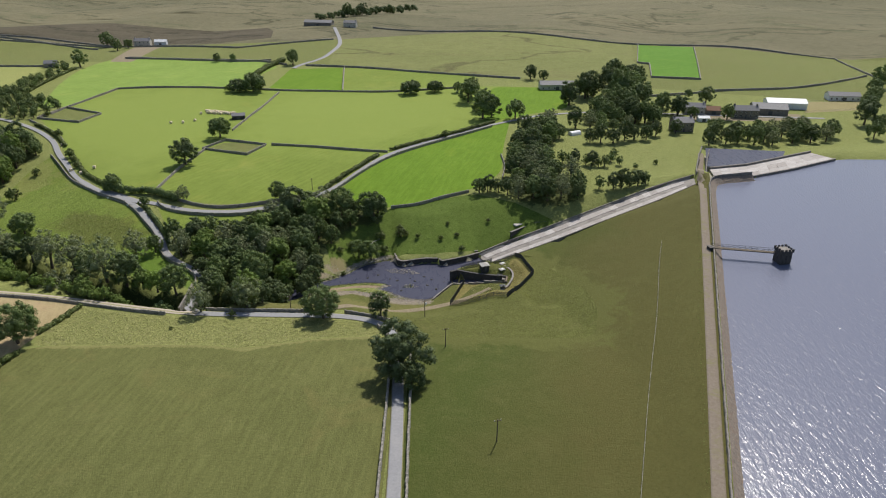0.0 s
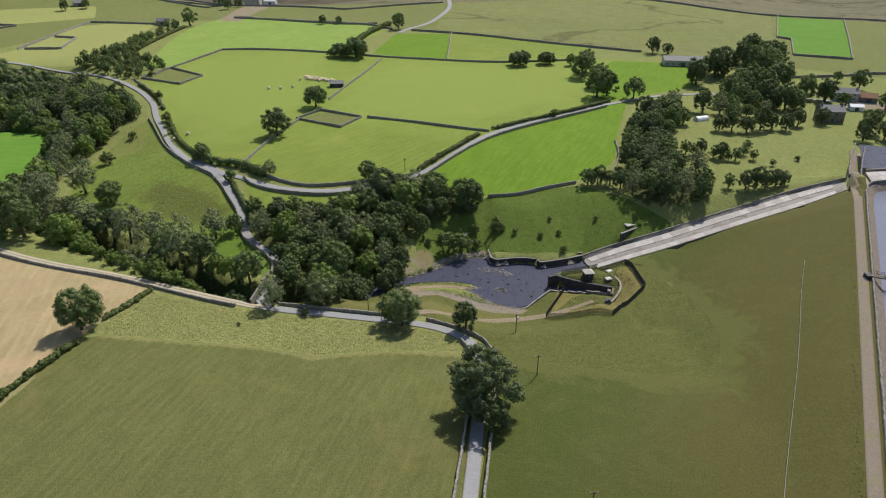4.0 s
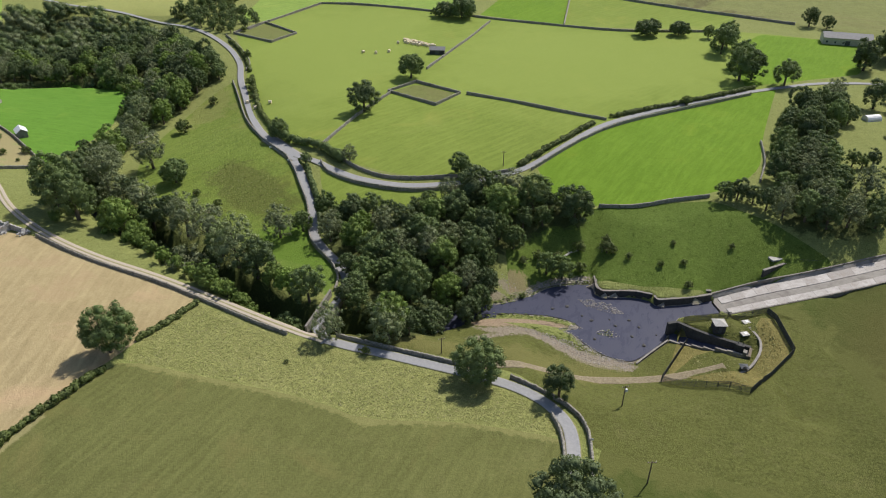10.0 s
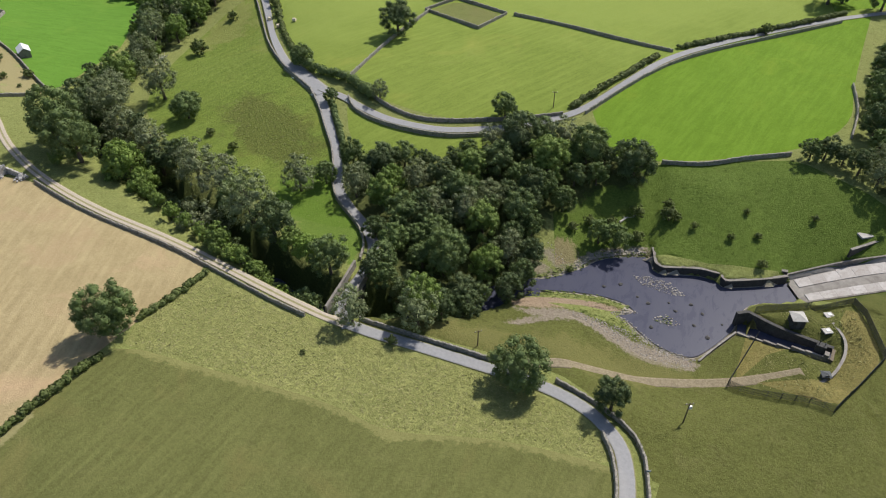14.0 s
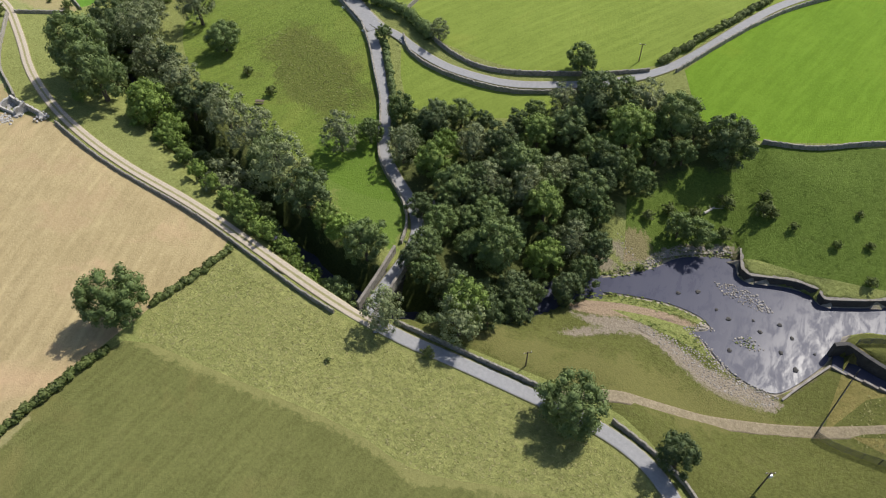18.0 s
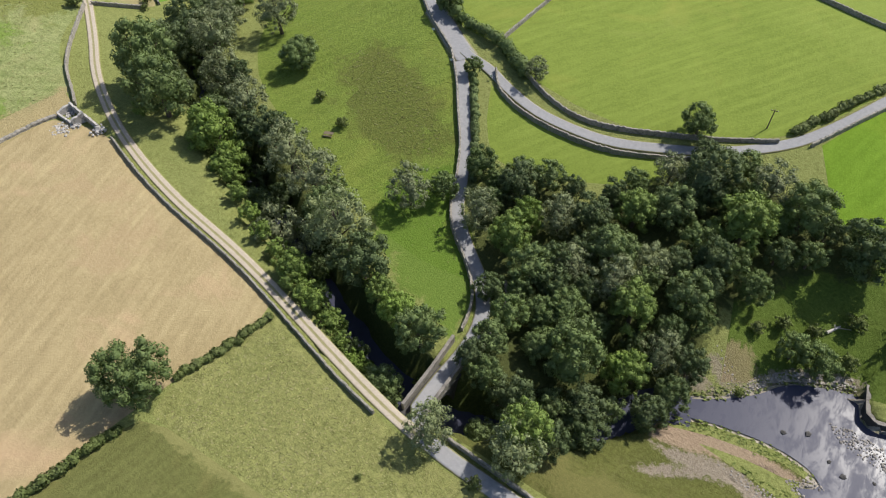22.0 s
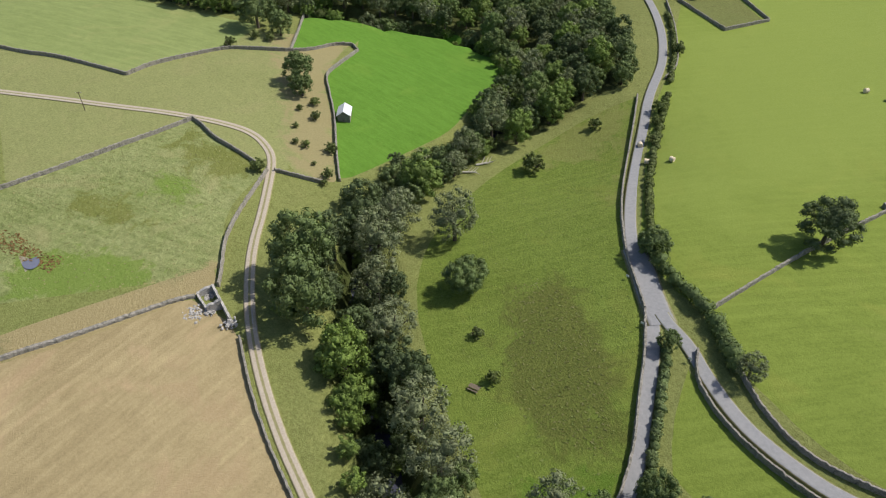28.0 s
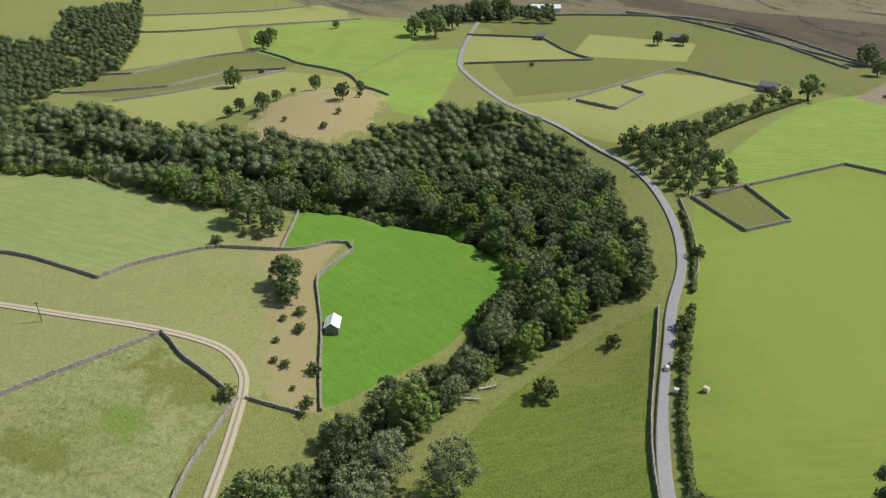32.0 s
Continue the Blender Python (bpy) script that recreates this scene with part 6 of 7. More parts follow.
box(bm, 0, 0, 1.5, 2.5, 1.9, 0.2, bevel=0.04)
part("cap", bm, M["cut_stone"], pier)
tagged(pier, "dark stone pier where the footbridge meets the dam", "pier")

# the spillway chute beside the dam


def chute():
    n = 61
    left, _ = resample(CHUTE_L, 1.0)
    right, _ = resample(CHUTE_R, 1.0)
    u = np.linspace(0, 1, n)
    pick = lambda p: np.column_stack([np.interp(u, np.linspace(0, 1, len(p)), p[:, i]) for i in (0, 1)])
    left, right = pick(left), pick(right)
    root = empty("spillway_chute", 0, 0, 0)
    def at(k, v, up=0.0):
        x, y = left[k] * (1 - v) + right[k] * v
        return x, y, chute_z(x) + up


    verts = [at(k, v, -0.05) for k in range(n) for v in (0, 1)] + [at(k, v, -3.0) for k in range(n) for v in (0, 1)]
    faces = [(2 * k, 2 * k + 1, 2 * k + 3, 2 * k + 2) for k in range(n - 1)]
    m = 2 * n
    faces += [(2 * k, 2 * k + 2, m + 2 * k + 2, m + 2 * k) for k in range(n - 1)] + [(2 * k + 1, m + 2 * k + 1, m + 2 * k + 3, 2 * k + 3) for k in range(n - 1)]
    link("channel_floor", verts, faces, M["channel"], root, "brown-stained channel floor")
    r = np.random.default_rng(8)
    for lane, (a, b) in enumerate(((0.06, 0.42), (0.70, 0.97))):
        for i in range(28):
            k0, k1 = 1 + i * 2, 3 + i * 2
            if lane == 0 and i < 3:
                a0 = 0.10
            else:
                a0 = a
            up = 0.10 + 0.04 * r.random()
            ins = 0.05
            corners = [(k0, a0), (k0, b), (k1, b), (k1, a0)]
            top = []
            for k, v in corners:
                p = Vector(at(k, v, up))
                top.append(p)
            c = sum(top, Vector()) / 4
            top = [q.lerp(c, ins * 0.2) for q in top]
            low = [q - Vector((0, 0, 0.3)) for q in top]
            link("slab", top + low, [(0, 1, 2, 3), (0, 4, 5, 1), (1, 5, 6, 2), (2, 6, 7, 3), (3, 7, 4, 0)], M["slab"], root)
    for v, side, high in ((-0.03, "side_wall", 1.5), (1.02, "kerb_wall", 0.6)):
        rows = []
        for off, zz in ((-0.25, -3.0), (-0.25, high), (0.25, high), (0.25, -3.0)):
            q = [np.array(at(k, v)) for k in range(n)]
            d = right - left
            d /= np.hypot(d[:, 0], d[:, 1])[:, None]
            rows.append([(p[0] + d[k, 0] * off, p[1] + d[k, 1] * off, p[2] + zz) for k, p in enumerate(q)])
        vv = [p for row in rows for p in row]
        ff = [(c * n + i, c * n + i + 1, (c + 1) * n + i + 1, (c + 1) * n + i) for c in range(3) for i in range(n - 1)]
        ff += [(0, n, 2 * n, 3 * n), (n - 1, 2 * n - 1, 3 * n - 1, 4 * n - 1)]
        link(side, vv, ff, M["cut_stone"], root, "dark masonry edge of the channel")
    return tagged(root, "long stone and concrete spillway chute beside the dam", "spillway", kind="structure")


chute()


def upper_weir():
    root = empty("overflow_weir", 0, 0, 0)
    r = np.random.default_rng(14)
    low, high = APRON_S, APRON_N
    n = 13
    pick = lambda p: np.column_stack([np.interp(np.linspace(0, 3, n), [0, 1, 2, 3], [q[i] for q in p]) for i in (0, 1)])
    a, b = pick(low), pick(high)
    for i in range(n - 1):
        for j in range(3):
            q = []
            for k, u in ((i, j / 3), (i + 1, j / 3), (i + 1, (j + 1) / 3), (i, (j + 1) / 3)):
                x, y = a[k] * (1 - u) + b[k] * u
                q.append(Vector((x, y, 11.3 - 0.9 * u + r.normal(0, 0.03))))
            c = sum(q, Vector()) / 4
            q = [p.lerp(c, 0.008) for p in q]
            d = [p - Vector((0, 0, 2.5)) for p in q]
            link("slab", q + d, [(0, 1, 2, 3), (1, 0, 4, 5), (2, 1, 5, 6), (3, 2, 6, 7), (0, 3, 7, 4)], M["slab"], root)
    for line_of, high_of in ((low, 0.35), (high, 0.1)):
        bm = bmesh.new()
        for (xa, ya), (xb, yb) in zip(line_of, line_of[1:]):
            box(bm, (xa + xb) / 2, (ya + yb) / 2, 8.5, math.hypot(xb - xa, yb - ya), 0.8, 2.8 + high_of, math.degrees(math.atan2(yb - ya, xb - xa)))
        part("sill_wall", bm, M["cut_stone"], root)
    return tagged(root, "pale streaked concrete overflow weir between two basins", "weir", kind="structure")


upper_weir()
for line_of in ([(121.5, 321), (123, 327), (130, 345), (138, 364)], [(125.5, 320), (127.5, 326), (133, 341), (140, 358)]):
    wall_run("parapet_wall", line_of, M["cut_stone"], 1.1, 0.5, "low stone parapet beside the dam path", rng, 11.6, 1.5)
strip("dam_path", [(121, 314), (123.5, 322), (128.5, 336), (136, 356), (141, 372)], 2.8, M["path"], 0.5, "gravel path past the end of the spillway", "path")


# ---------------------------------------------------------------- the outfall below the dam
def curved_wall(name, points, z0, z1, thick, material, label, cap=None):
    """A smooth retaining wall with a paler cope along its top."""
    root = empty(name, 0, 0, 0)
    p, s = resample(points, 0.8)
    n, k = sideways(p), len(p)

    def run(part_name, half, lo, hi, mat):
        rows = [np.column_stack([p + n * o, np.full(k, z)]) for o, z in ((half, lo), (half, hi), (-half, hi), (-half, lo))]
        v = np.concatenate(rows)
        f = [(c * k + i, c * k + i + 1, (c + 1) * k + i + 1, (c + 1) * k + i) for c in range(3) for i in range(k - 1)]
        f += [(0, k, 2 * k, 3 * k), (k - 1, 2 * k - 1, 3 * k - 1, 4 * k - 1)]
        link(part_name, v, [q[::-1] for q in f], mat, root)

    run("face", thick / 2, z0, z1, material)
    if cap:
        run("cope", thick / 2 + 0.08, z1, z1 + 0.22, cap)
    return tagged(root, label, "wall", kind="structure")


curved_wall("river_wall", [(-20.1, 268), (-18.6, 261.8), (-16.6, 260.7), (-7.1, 264.1), (-2.3, 263.6), (0.3, 268.3), (7.1, 269.9), (15, 271.4)], -10.5, -6.9, 0.7, M["dark_stone"],
            "dark curved retaining wall with a pale cope round the pool", M["cut_stone"])
curved_wall("river_wall", [(-0.3, 265.8), (-1.3, 262.5), (-0.1, 261.4), (8.9, 265.6), (15, 269.4)], -10.5, -6.9, 0.7, M["dark_stone"], "dark retaining wall with a pale cope at the foot of the spillway", M["cut_stone"])
curved_wall("pool_edge", [(-3.8, 231.5), (-1.5, 235.9), (3.8, 244.6)], -10.5, -8.55, 0.3, M["cut_stone"], "straight pale stone edge of the outfall pool", M["channel"])
# stilling trough of the outlet works
TROUGH_L, TROUGH_R = [(4.0, 249), (12.8, 245.6), (25.0, 243.4)], [(4.1, 244.4), (16.5, 241.6), (24.9, 240.4)]
trough = [(x, y, -8.8 + 0.115 * (x - 4)) for x, y in TROUGH_L + TROUGH_R[::-1]]
tagged(link("water", trough, [tuple(range(6))[::-1]], M["river"]), "dark water running down the outlet channel", "water", kind="structure")
curved_wall("trough_wall", [(3.0, 247.6), (5.5, 249.2), (12.8, 246.1), (25.0, 243.9)], -10.0, -4.8, 0.9, M["dark_stone"], "thick dark masonry wall beside the outlet trough")
for (xa, ya), (xb, yb) in zip(resample(TROUGH_R, 3.0)[0], resample(TROUGH_R, 3.0)[0][1:]):
    top = max(level(xa, ya - 0.8), level(xb, yb - 0.8)) + 0.12
    curved_wall("channel_edge", [(xa, ya), (xb, yb)], -10.0, top, 0.5, M["channel"], "low grey concrete edge of the outlet channel")
curved_wall("wing_wall", [(24.7, 251.8), (27.2, 247.5), (27.4, 244), (26.7, 240), (24.0, 233.3), (19.7, 228.8)], -7.5, -4.2, 0.5, M["cut_stone"], "curved grey wing wall behind the outlet works", M["channel"])


def valve_hut(x, y, turn, w, d, h, label, wall, roof):
    z = level(x, y)
    root = empty("valve_hut", x, y, z - 0.1, turn)
    bm = bmesh.new()
    box(bm, 0, 0, -0.6, w, d, h + 0.6, bevel=0.03)
    part("wall", bm, wall, root)
    bm = bmesh.new()
    v = [bm.verts.new(c) for c in ((-w / 2 - 0.3, -d / 2 - 0.3, h), (w / 2 + 0.3, -d / 2 - 0.3, h), (w / 2 + 0.3, d / 2 + 0.3, h), (-w / 2 - 0.3, d / 2 + 0.3, h), (0, 0, h + w * 0.28))]
    for f in ((0, 1, 4), (1, 2, 4), (2, 3, 4), (3, 0, 4), (3, 2, 1, 0)):
        bm.faces.new([v[i] for i in f])
    part("roof", bm, roof, root, "pale pyramid roof")
    bm = bmesh.new()
    box(bm, 0, -d / 2 - 0.02, 0, 0.9, 0.06, 1.9)
    part("door", bm, M["metal"], root, "dark steel door")
    return tagged(root, label, "hut")


valve_hut(16.4, 248.8, 18, 3.0, 3.0, 2.4, "small square valve hut with a pale pyramid roof", M["dark_stone"], M["concrete"])
valve_hut(22.5, 232.8, 15, 1.6, 1.4, 1.5, "small blue-grey equipment cabinet by the outlet", M["metal"], M["metal"])
for x, y in ((24.2, 255.4), (23.4, 248.4)):
    bm = bmesh.new()
    cover = empty("chamber_cover", x, y, level(x, y), 30)
    box(bm, 0, 0, 0.0, 2.2, 1.8, 0.35, bevel=0.04)
    part("slab", bm, M["concrete"], cover)
    bm = bmesh.new()
    box(bm, 0.2, 0.1, 0.35, 0.8, 0.8, 0.08)
    part("hatch", bm, M["white"], cover)
    tagged(cover, "pale concrete chamber cover set in grass", "cover")
gear = empty("sluice_gear", 22.0, 242.6, -5.9, -10)
bm = bmesh.new()
box(bm, 0, 0, 0, 2.2, 1.6, 2.3, bevel=0.05)
part("frame", bm, M["dark_stone"], gear)
for x in (-0.6, 0.6):
    bm = bmesh.new()
    rod(bm, (x, 0, 2.3), (x, 0, 3.2), 0.09)
    part("spindle", bm, M["metal"], gear)
bm = bmesh.new()
box(bm, 2.8, -1.0, 1.2, 0.7, 4.0, 0.15)
part("gangway", bm, M["wood"], gear, "plank gangway over the trough")
bm = bmesh.new()
box(bm, 1.6, -1.4, 0.3, 1.0, 1.4, 1.2)
part("gate", bm, M["cut_stone"], gear)
tagged(gear, "sluice frame with iron spindles over the outlet trough", "sluice")


def rail_fence(name, points, gap, high, label, material, rails=(0.35, 0.75, 1.1), pales=0.0):
    root = empty(name, 0, 0, 0)
    p, s = resample(points, gap)
    z = levels(p[:, 0], p[:, 1])
    post = None
    for (x, y), h in zip(p, z):
        if post is None:
            bm = bmesh.new()
            box(bm, 0, 0, -0.3, 0.12, 0.12, high + 0.3)
            first = part("post", bm, material, root)
            post = first.data
            first.location = (x, y, h)
        else:
            ob = new("post", post)
            ob.parent, ob.location = root, (x, y, h)
    for r in rails:
        bm = bmesh.new()
        for i in range(len(p) - 1):
            rod(bm, (*p[i], z[i] + high * r / 1.1), (*p[i + 1], z[i + 1] + high * r / 1.1), 0.03, sides=4)
        part("rail", bm, material, root)
    if pales:
        q, _ = resample(points, pales)
        zq = levels(q[:, 0], q[:, 1])
        v, f = [], []
        for i, ((x, y), h) in enumerate(zip(q, zq)):
            b = len(v)
            v += [(x - 0.05, y, h), (x + 0.05, y, h), (x, y + 0.08, h), (x - 0.05, y, h + high), (x + 0.05, y, h + high), (x, y + 0.08, h + high)]
            f += [(b, b + 1, b + 4, b + 3), (b + 1, b + 2, b + 5, b + 4), (b + 2, b, b + 3, b + 5)]
        ob = link("palisade", v, f, material, root)
        ob["kind"] = "stuff"
    return tagged(root, label, "fence")


rail_fence("palisade_fence", [(7.2, 250.6), (21.1, 257.0), (30.0, 262.4), (35.1, 242.5), (23.0, 220.4), (4.6, 224.2), (2.8, 225.2), (8.8, 245.0)], 2.6, 2.0,
           "dark steel palisade fence round the outlet works", M["metal"], pales=0.2)
rail_fence("wire_fence", [(84, 246), (78, 228), (67, 190), (55, 154), (42, 112), (28, 66)], 5.0, 1.0, "line of thin pale stakes with wire on the dam slope", M["dead_wood"], (0.55, 1.0))


# the small inlet that joins the spillway
curved_wall("inlet_wall", [(29.5, 281.2), (33, 284.5), (37.2, 288.6), (41, 289.8)], -8, -2.4, 0.6, M["dark_stone"], "dark wing wall where a side stream joins the spillway", M["channel"])
inlet = empty("inlet_bridge", 40.4, 288.8, -2.0, 22)
bm = bmesh.new()
box(bm, 4.0, 0, -0.25, 8.4, 1.0, 0.25)
part("deck", bm, M["concrete"], inlet)
for y in (-0.45, 0.45):
    for i in range(4):
        bm = bmesh.new()
        rod(bm, (0.4 + i * 2.4, y, 0), (0.4 + i * 2.4, y, 1.0), 0.04, sides=6)
        part("post", bm, M["metal"], inlet)
    bm = bmesh.new()
    rod(bm, (0, y, 1.0), (8, y, 1.0), 0.035, sides=6)
    part("rail", bm, M["metal"], inlet)
tagged(inlet, "narrow pale plank bridge over a side stream's mouth", "footbridge")
landing = empty("landing_slab", 33.2, 288.6, level(33.2, 288.6), 35)
bm = bmesh.new()
box(bm, 0, 0, -0.3, 3.6, 2.4, 0.5, bevel=0.04)
part("slab", bm, M["concrete"], landing)
tagged(landing, "pale concrete slab in the grass by the stream", "slab")

# ---------------------------------------------------------------- buildings
def building(name, x, y, turn, w, d, eaves, ridge, wall, roof, label, windows=(0, 0), chimneys=0, door=True, category="house"):
    """A gabled building: walls, two roof slopes, chimneys, doors and windows with frame and pane."""
    z = min(level(x + a, y + b) for a in (-d / 2, d / 2) for b in (-d / 2, d / 2))
    root = empty(name, x, y, z, turn)
    bm = bmesh.new()
    a, b = w / 2, d / 2
    v = [bm.verts.new(c) for c in ((-a, -b, -0.8), (a, -b, -0.8), (a, b, -0.8), (-a, b, -0.8), (-a, -b, eaves), (a, -b, eaves), (a, b, eaves), (-a, b, eaves), (-a, 0, ridge), (a, 0, ridge))]
    for f in ((0, 1, 5, 4), (2, 3, 7, 6), (1, 2, 6, 9, 5), (3, 0, 4, 8, 7), (3, 2, 1, 0)):
        bm.faces.new([v[i] for i in f])
    part("wall", bm, wall, root)
    for side in (-1, 1):
        bm = bmesh.new()
        rise = (ridge - eaves) / b
        o, e = 0.35, 0.3
        pts = [(-a - e, side * (b + o), eaves - o * rise), (a + e, side * (b + o), eaves - o * rise), (a + e, 0, ridge), (-a - e, 0, ridge)]
        lo = [bm.verts.new((p[0], p[1], p[2] + 0.03)) for p in pts]
        hi = [bm.verts.new((p[0], p[1], p[2] + 0.22)) for p in pts]
        for f in ((0, 1, 2, 3),):
            bm.faces.new([lo[i] for i in f])
            bm.faces.new([hi[i] for i in f])
        for i in range(4):
            j = (i + 1) % 4
            bm.faces.new([lo[i], lo[j], hi[j], hi[i]])
        bmesh.ops.recalc_face_normals(bm, faces=bm.faces)
        part("roof", bm, roof, root)
    for i in range(chimneys):
        bm = bmesh.new()
        cx = (-a + 0.8) if i == 0 else (a - 0.8)
        box(bm, cx, 0, ridge - 0.6, 1.1, 0.8, 1.7, bevel=0.04)
        ch = part("chimney", bm, wall, root)
        for q in (-0.25, 0.25):
            bm = bmesh.new()
            rod(bm, (cx + q, 0, ridge + 1.1), (cx + q, 0, ridge + 1.5), 0.13, 0.1)
            part("chimney_pot", bm, M["rust"], ch)
    rows, cols = windows
    for side in (-1, 1):
        for r in range(rows):
            for c in range(cols):
                if side == -1 and r == 0 and c == cols // 2 and door:
                    continue
                u = -a + w * (c + 0.5) / cols
                h = 0.9 + r * 2.6
                bm = bmesh.new()
                box(bm, u, side * (b + 0.03), h, 1.15, 0.10, 1.35)
                win = part("window", bm, M["white"], root)
                for q in (-0.27, 0.27):
                    bm = bmesh.new()
                    box(bm, u + q, side * (b + 0.075), h + 0.08, 0.46, 0.05, 1.18)
                    part("pane", bm, M["dark_glass"], win)
    if door:
        bm = bmesh.new()
        wide = 1.0 if category == "house" else min(2.6, w * 0.3)
        box(bm, 0, -b - 0.03, 0, wide, 0.10, 2.05 if category == "house" else min(2.6, eaves - 0.3))
        part("door", bm, M["metal"], root)
    return tagged(root, label, category)


building("stone_house", 146, 424, 6, 12, 9, 5.8, 8.2, M["cut_stone"], M["slate"], "two-storey grey stone farmhouse with a slate roof", (2, 4), 2)
building("cottage", 168, 468, -4, 13, 7, 4.6, 6.8, M["render"], M["slate"], "pale rendered cottage with a slate roof", (2, 3), 2)
building("outbuilding", 180, 466, -8, 9, 7, 3.0, 5.0, M["cut_stone"], M["rust"], "low stone outbuilding with a rusty brown roof", (0, 0), 0, True, "barn")
building("cottage", 198, 458, -5, 16, 7.5, 5.2, 7.6, M["cut_stone"], M["slate"], "long two-storey grey stone cottage", (2, 5), 2)
building("barn", 219, 470, -12, 22, 14, 4.0, 6.5, M["cut_stone"], M["slate"], "large grey-roofed farm barn", (0, 0), 0, True, "barn")
building("barn", 237, 486, -8, 26, 12, 4.2, 6.2, M["white"], M["white"], "large farm barn with a bright white sheet roof", (0, 0), 0, True, "barn")
building("stable_block", 290, 511, -6, 22, 9, 3.6, 5.6, M["white"], M["slate"], "grey-roofed stable block with pale walls", (1, 6), 0, True, "barn")
building("barn", 86, 541, 2, 26, 10, 3.8, 6.0, M["render"], M["slate"], "long pale-walled field barn with a grey roof", (1, 6), 0, True, "barn")
building("farmhouse", -314, 752, 5, 16, 8, 5.4, 7.8, M["render"], M["slate"], "pale farmhouse at the foot of the moor", (2, 4), 2)
building("barn", -297, 757, 5, 12, 7, 3.8, 5.6, M["white"], M["white"], "white farm shed beside a farmhouse", (0, 0), 0, True, "barn")
building("barn", -152, 884, -8, 34, 12, 4.0, 6.2, M["cut_stone"], M["slate"], "long grey barn of a far moorland farm", (0, 0), 0, True, "barn")
building("farmhouse", -112, 868, -8, 15, 8, 5.2, 7.4, M["render"], M["slate"], "pale moorland farmhouse with slate roof", (2, 4), 2)
building("field_barn", -338, 613, 12, 10, 7, 3.6, 5.6, M["stone"], M["slate"], "old grey stone field barn by a wall", (0, 0), 0, True, "barn")
building("field_barn", -529, 600, 40, 7, 5.5, 3.2, 5.0, M["stone"], M["slate"], "small stone barn at a field corner", (0, 0), 0, True, "barn")
building("field_barn", -464, 684, 40, 11, 6.5, 3.6, 5.6, M["stone"], M["slate"], "stone field barn between two trees", (0, 0), 0, True, "barn")
building("barn", -624, 690, 50, 28, 14, 4.5, 7.0, M["white"], M["white"], "far farm shed with a white roof", (0, 0), 0, True, "barn")
building("field_shed", -131, 441, 15, 8, 5, 2.4, 3.6, M["dark_stone"], M["slate"], "low dark stone shed beside a field wall", (0, 0), 0, True, "shed")
building("hay_hut", -264.8, 286.4, 145, 5.6, 4.0, 2.7, 4.1, M["cut_stone"], M["white"], "small stone hay barn with a bright white sheet roof", (0, 0), 0, False, "barn")
house_n = building("ruined_cottage_shed", 167, 446, 0, 7, 4, 2.4, 3.4, M["white"], M["white"], "white sheet shed in a farmyard", (0, 0), 0, True, "shed")
house_n.name = "yard_shed"

tunnel = empty("polytunnel", 78, 409, level(78, 409), 30)
bm = bmesh.new()
bmesh.ops.create_cone(bm, cap_ends=True, segments=16, radius1=2.2, radius2=2.2, depth=7, matrix=Matrix.Rotation(radians(90), 4, "Y"))
part("cover", bm, M["white"], tunnel)
tagged(tunnel, "small white polythene tunnel in a walled garden", "polytunnel")


# the roofless cottage beside the track
def ruin():
    z = level(-203, 218)
    root = empty("ruined_cottage", 0, 0, 0)
    r = np.random.default_rng(5)

    def broken(a, b, high_a, high_b, name="wall", thick=0.65):
        a, b = np.array(a, float), np.array(b, float)
        n = max(int(np.hypot(*(b - a)) / 0.5), 2)
        p = a + (b - a) * np.linspace(0, 1, n + 1)[:, None]
        d = (b - a) / np.hypot(*(b - a))
        side = np.array([-d[1], d[0]]) * thick / 2
        top = z + np.interp(np.linspace(0, 1, n + 1), [0, 1], [high_a, high_b]) + r.normal(0, 0.16, n + 1)
        rows = [np.column_stack([p + s, t]) for s, t in ((side, np.full(n + 1, z - 1)), (side, top), (-side, top + 0.1), (-side, np.full(n + 1, z - 1)))]
        k = n + 1
        f = [(c * k + i, c * k + i + 1, (c + 1) * k + i + 1, (c + 1) * k + i) for c in range(3) for i in range(n)]
        f += [(0, k, 2 * k, 3 * k), (k - 1, 2 * k - 1, 3 * k - 1, 4 * k - 1)]
        link(name, np.concatenate(rows), f, M["pale_stone"], root)

    back_left, back, end, corner, front, join = (-207.4, 216.0), (-207.2, 219.8), (-195.3, 219.2), (-194.3, 218.0), (-201.6, 216.1), (-201.0, 219.4)
    broken(back_left, back, 1.6, 2.0, thick=0.8)
    broken(back, end, 2.2, 1.5, thick=0.55)
    broken(back_left, front, 1.5, 1.0, thick=0.5)
    broken(front, join, 1.9, 2.6, "gable", 0.9)
    broken(end, corner, 1.4, 0.5, thick=0.9)
    for name, x, y, rad, count in (("rubble", -202.7, 212.8, 2.4, 150), ("rubble", -195.1, 218.8, 1.7, 70), ("rubble", -206.9, 218.4, 1.6, 70), ("rubble", -201.3, 216.8, 1.5, 50)):
        v, f = stones([(x + r.normal(0, rad * 0.5), y + r.normal(0, rad * 0.5), z + r.uniform(0, 0.5)) for _ in range(count)], (0.2, 0.5), r)
        heap = link(name, v, f, M["pale_stone"], root, "heap of fallen grey stones")
        heap["kind"] = "stuff"
    bm = bmesh.new()
    rod(bm, (-196.5, 224.6, z + 0.3), (-192, 222.9, z + 0.2), 0.14)
    part("beam", bm, M["concrete"], root, "pale fallen roof beam")
    return tagged(root, "roofless ruined stone cottage with fallen rubble", "ruin")


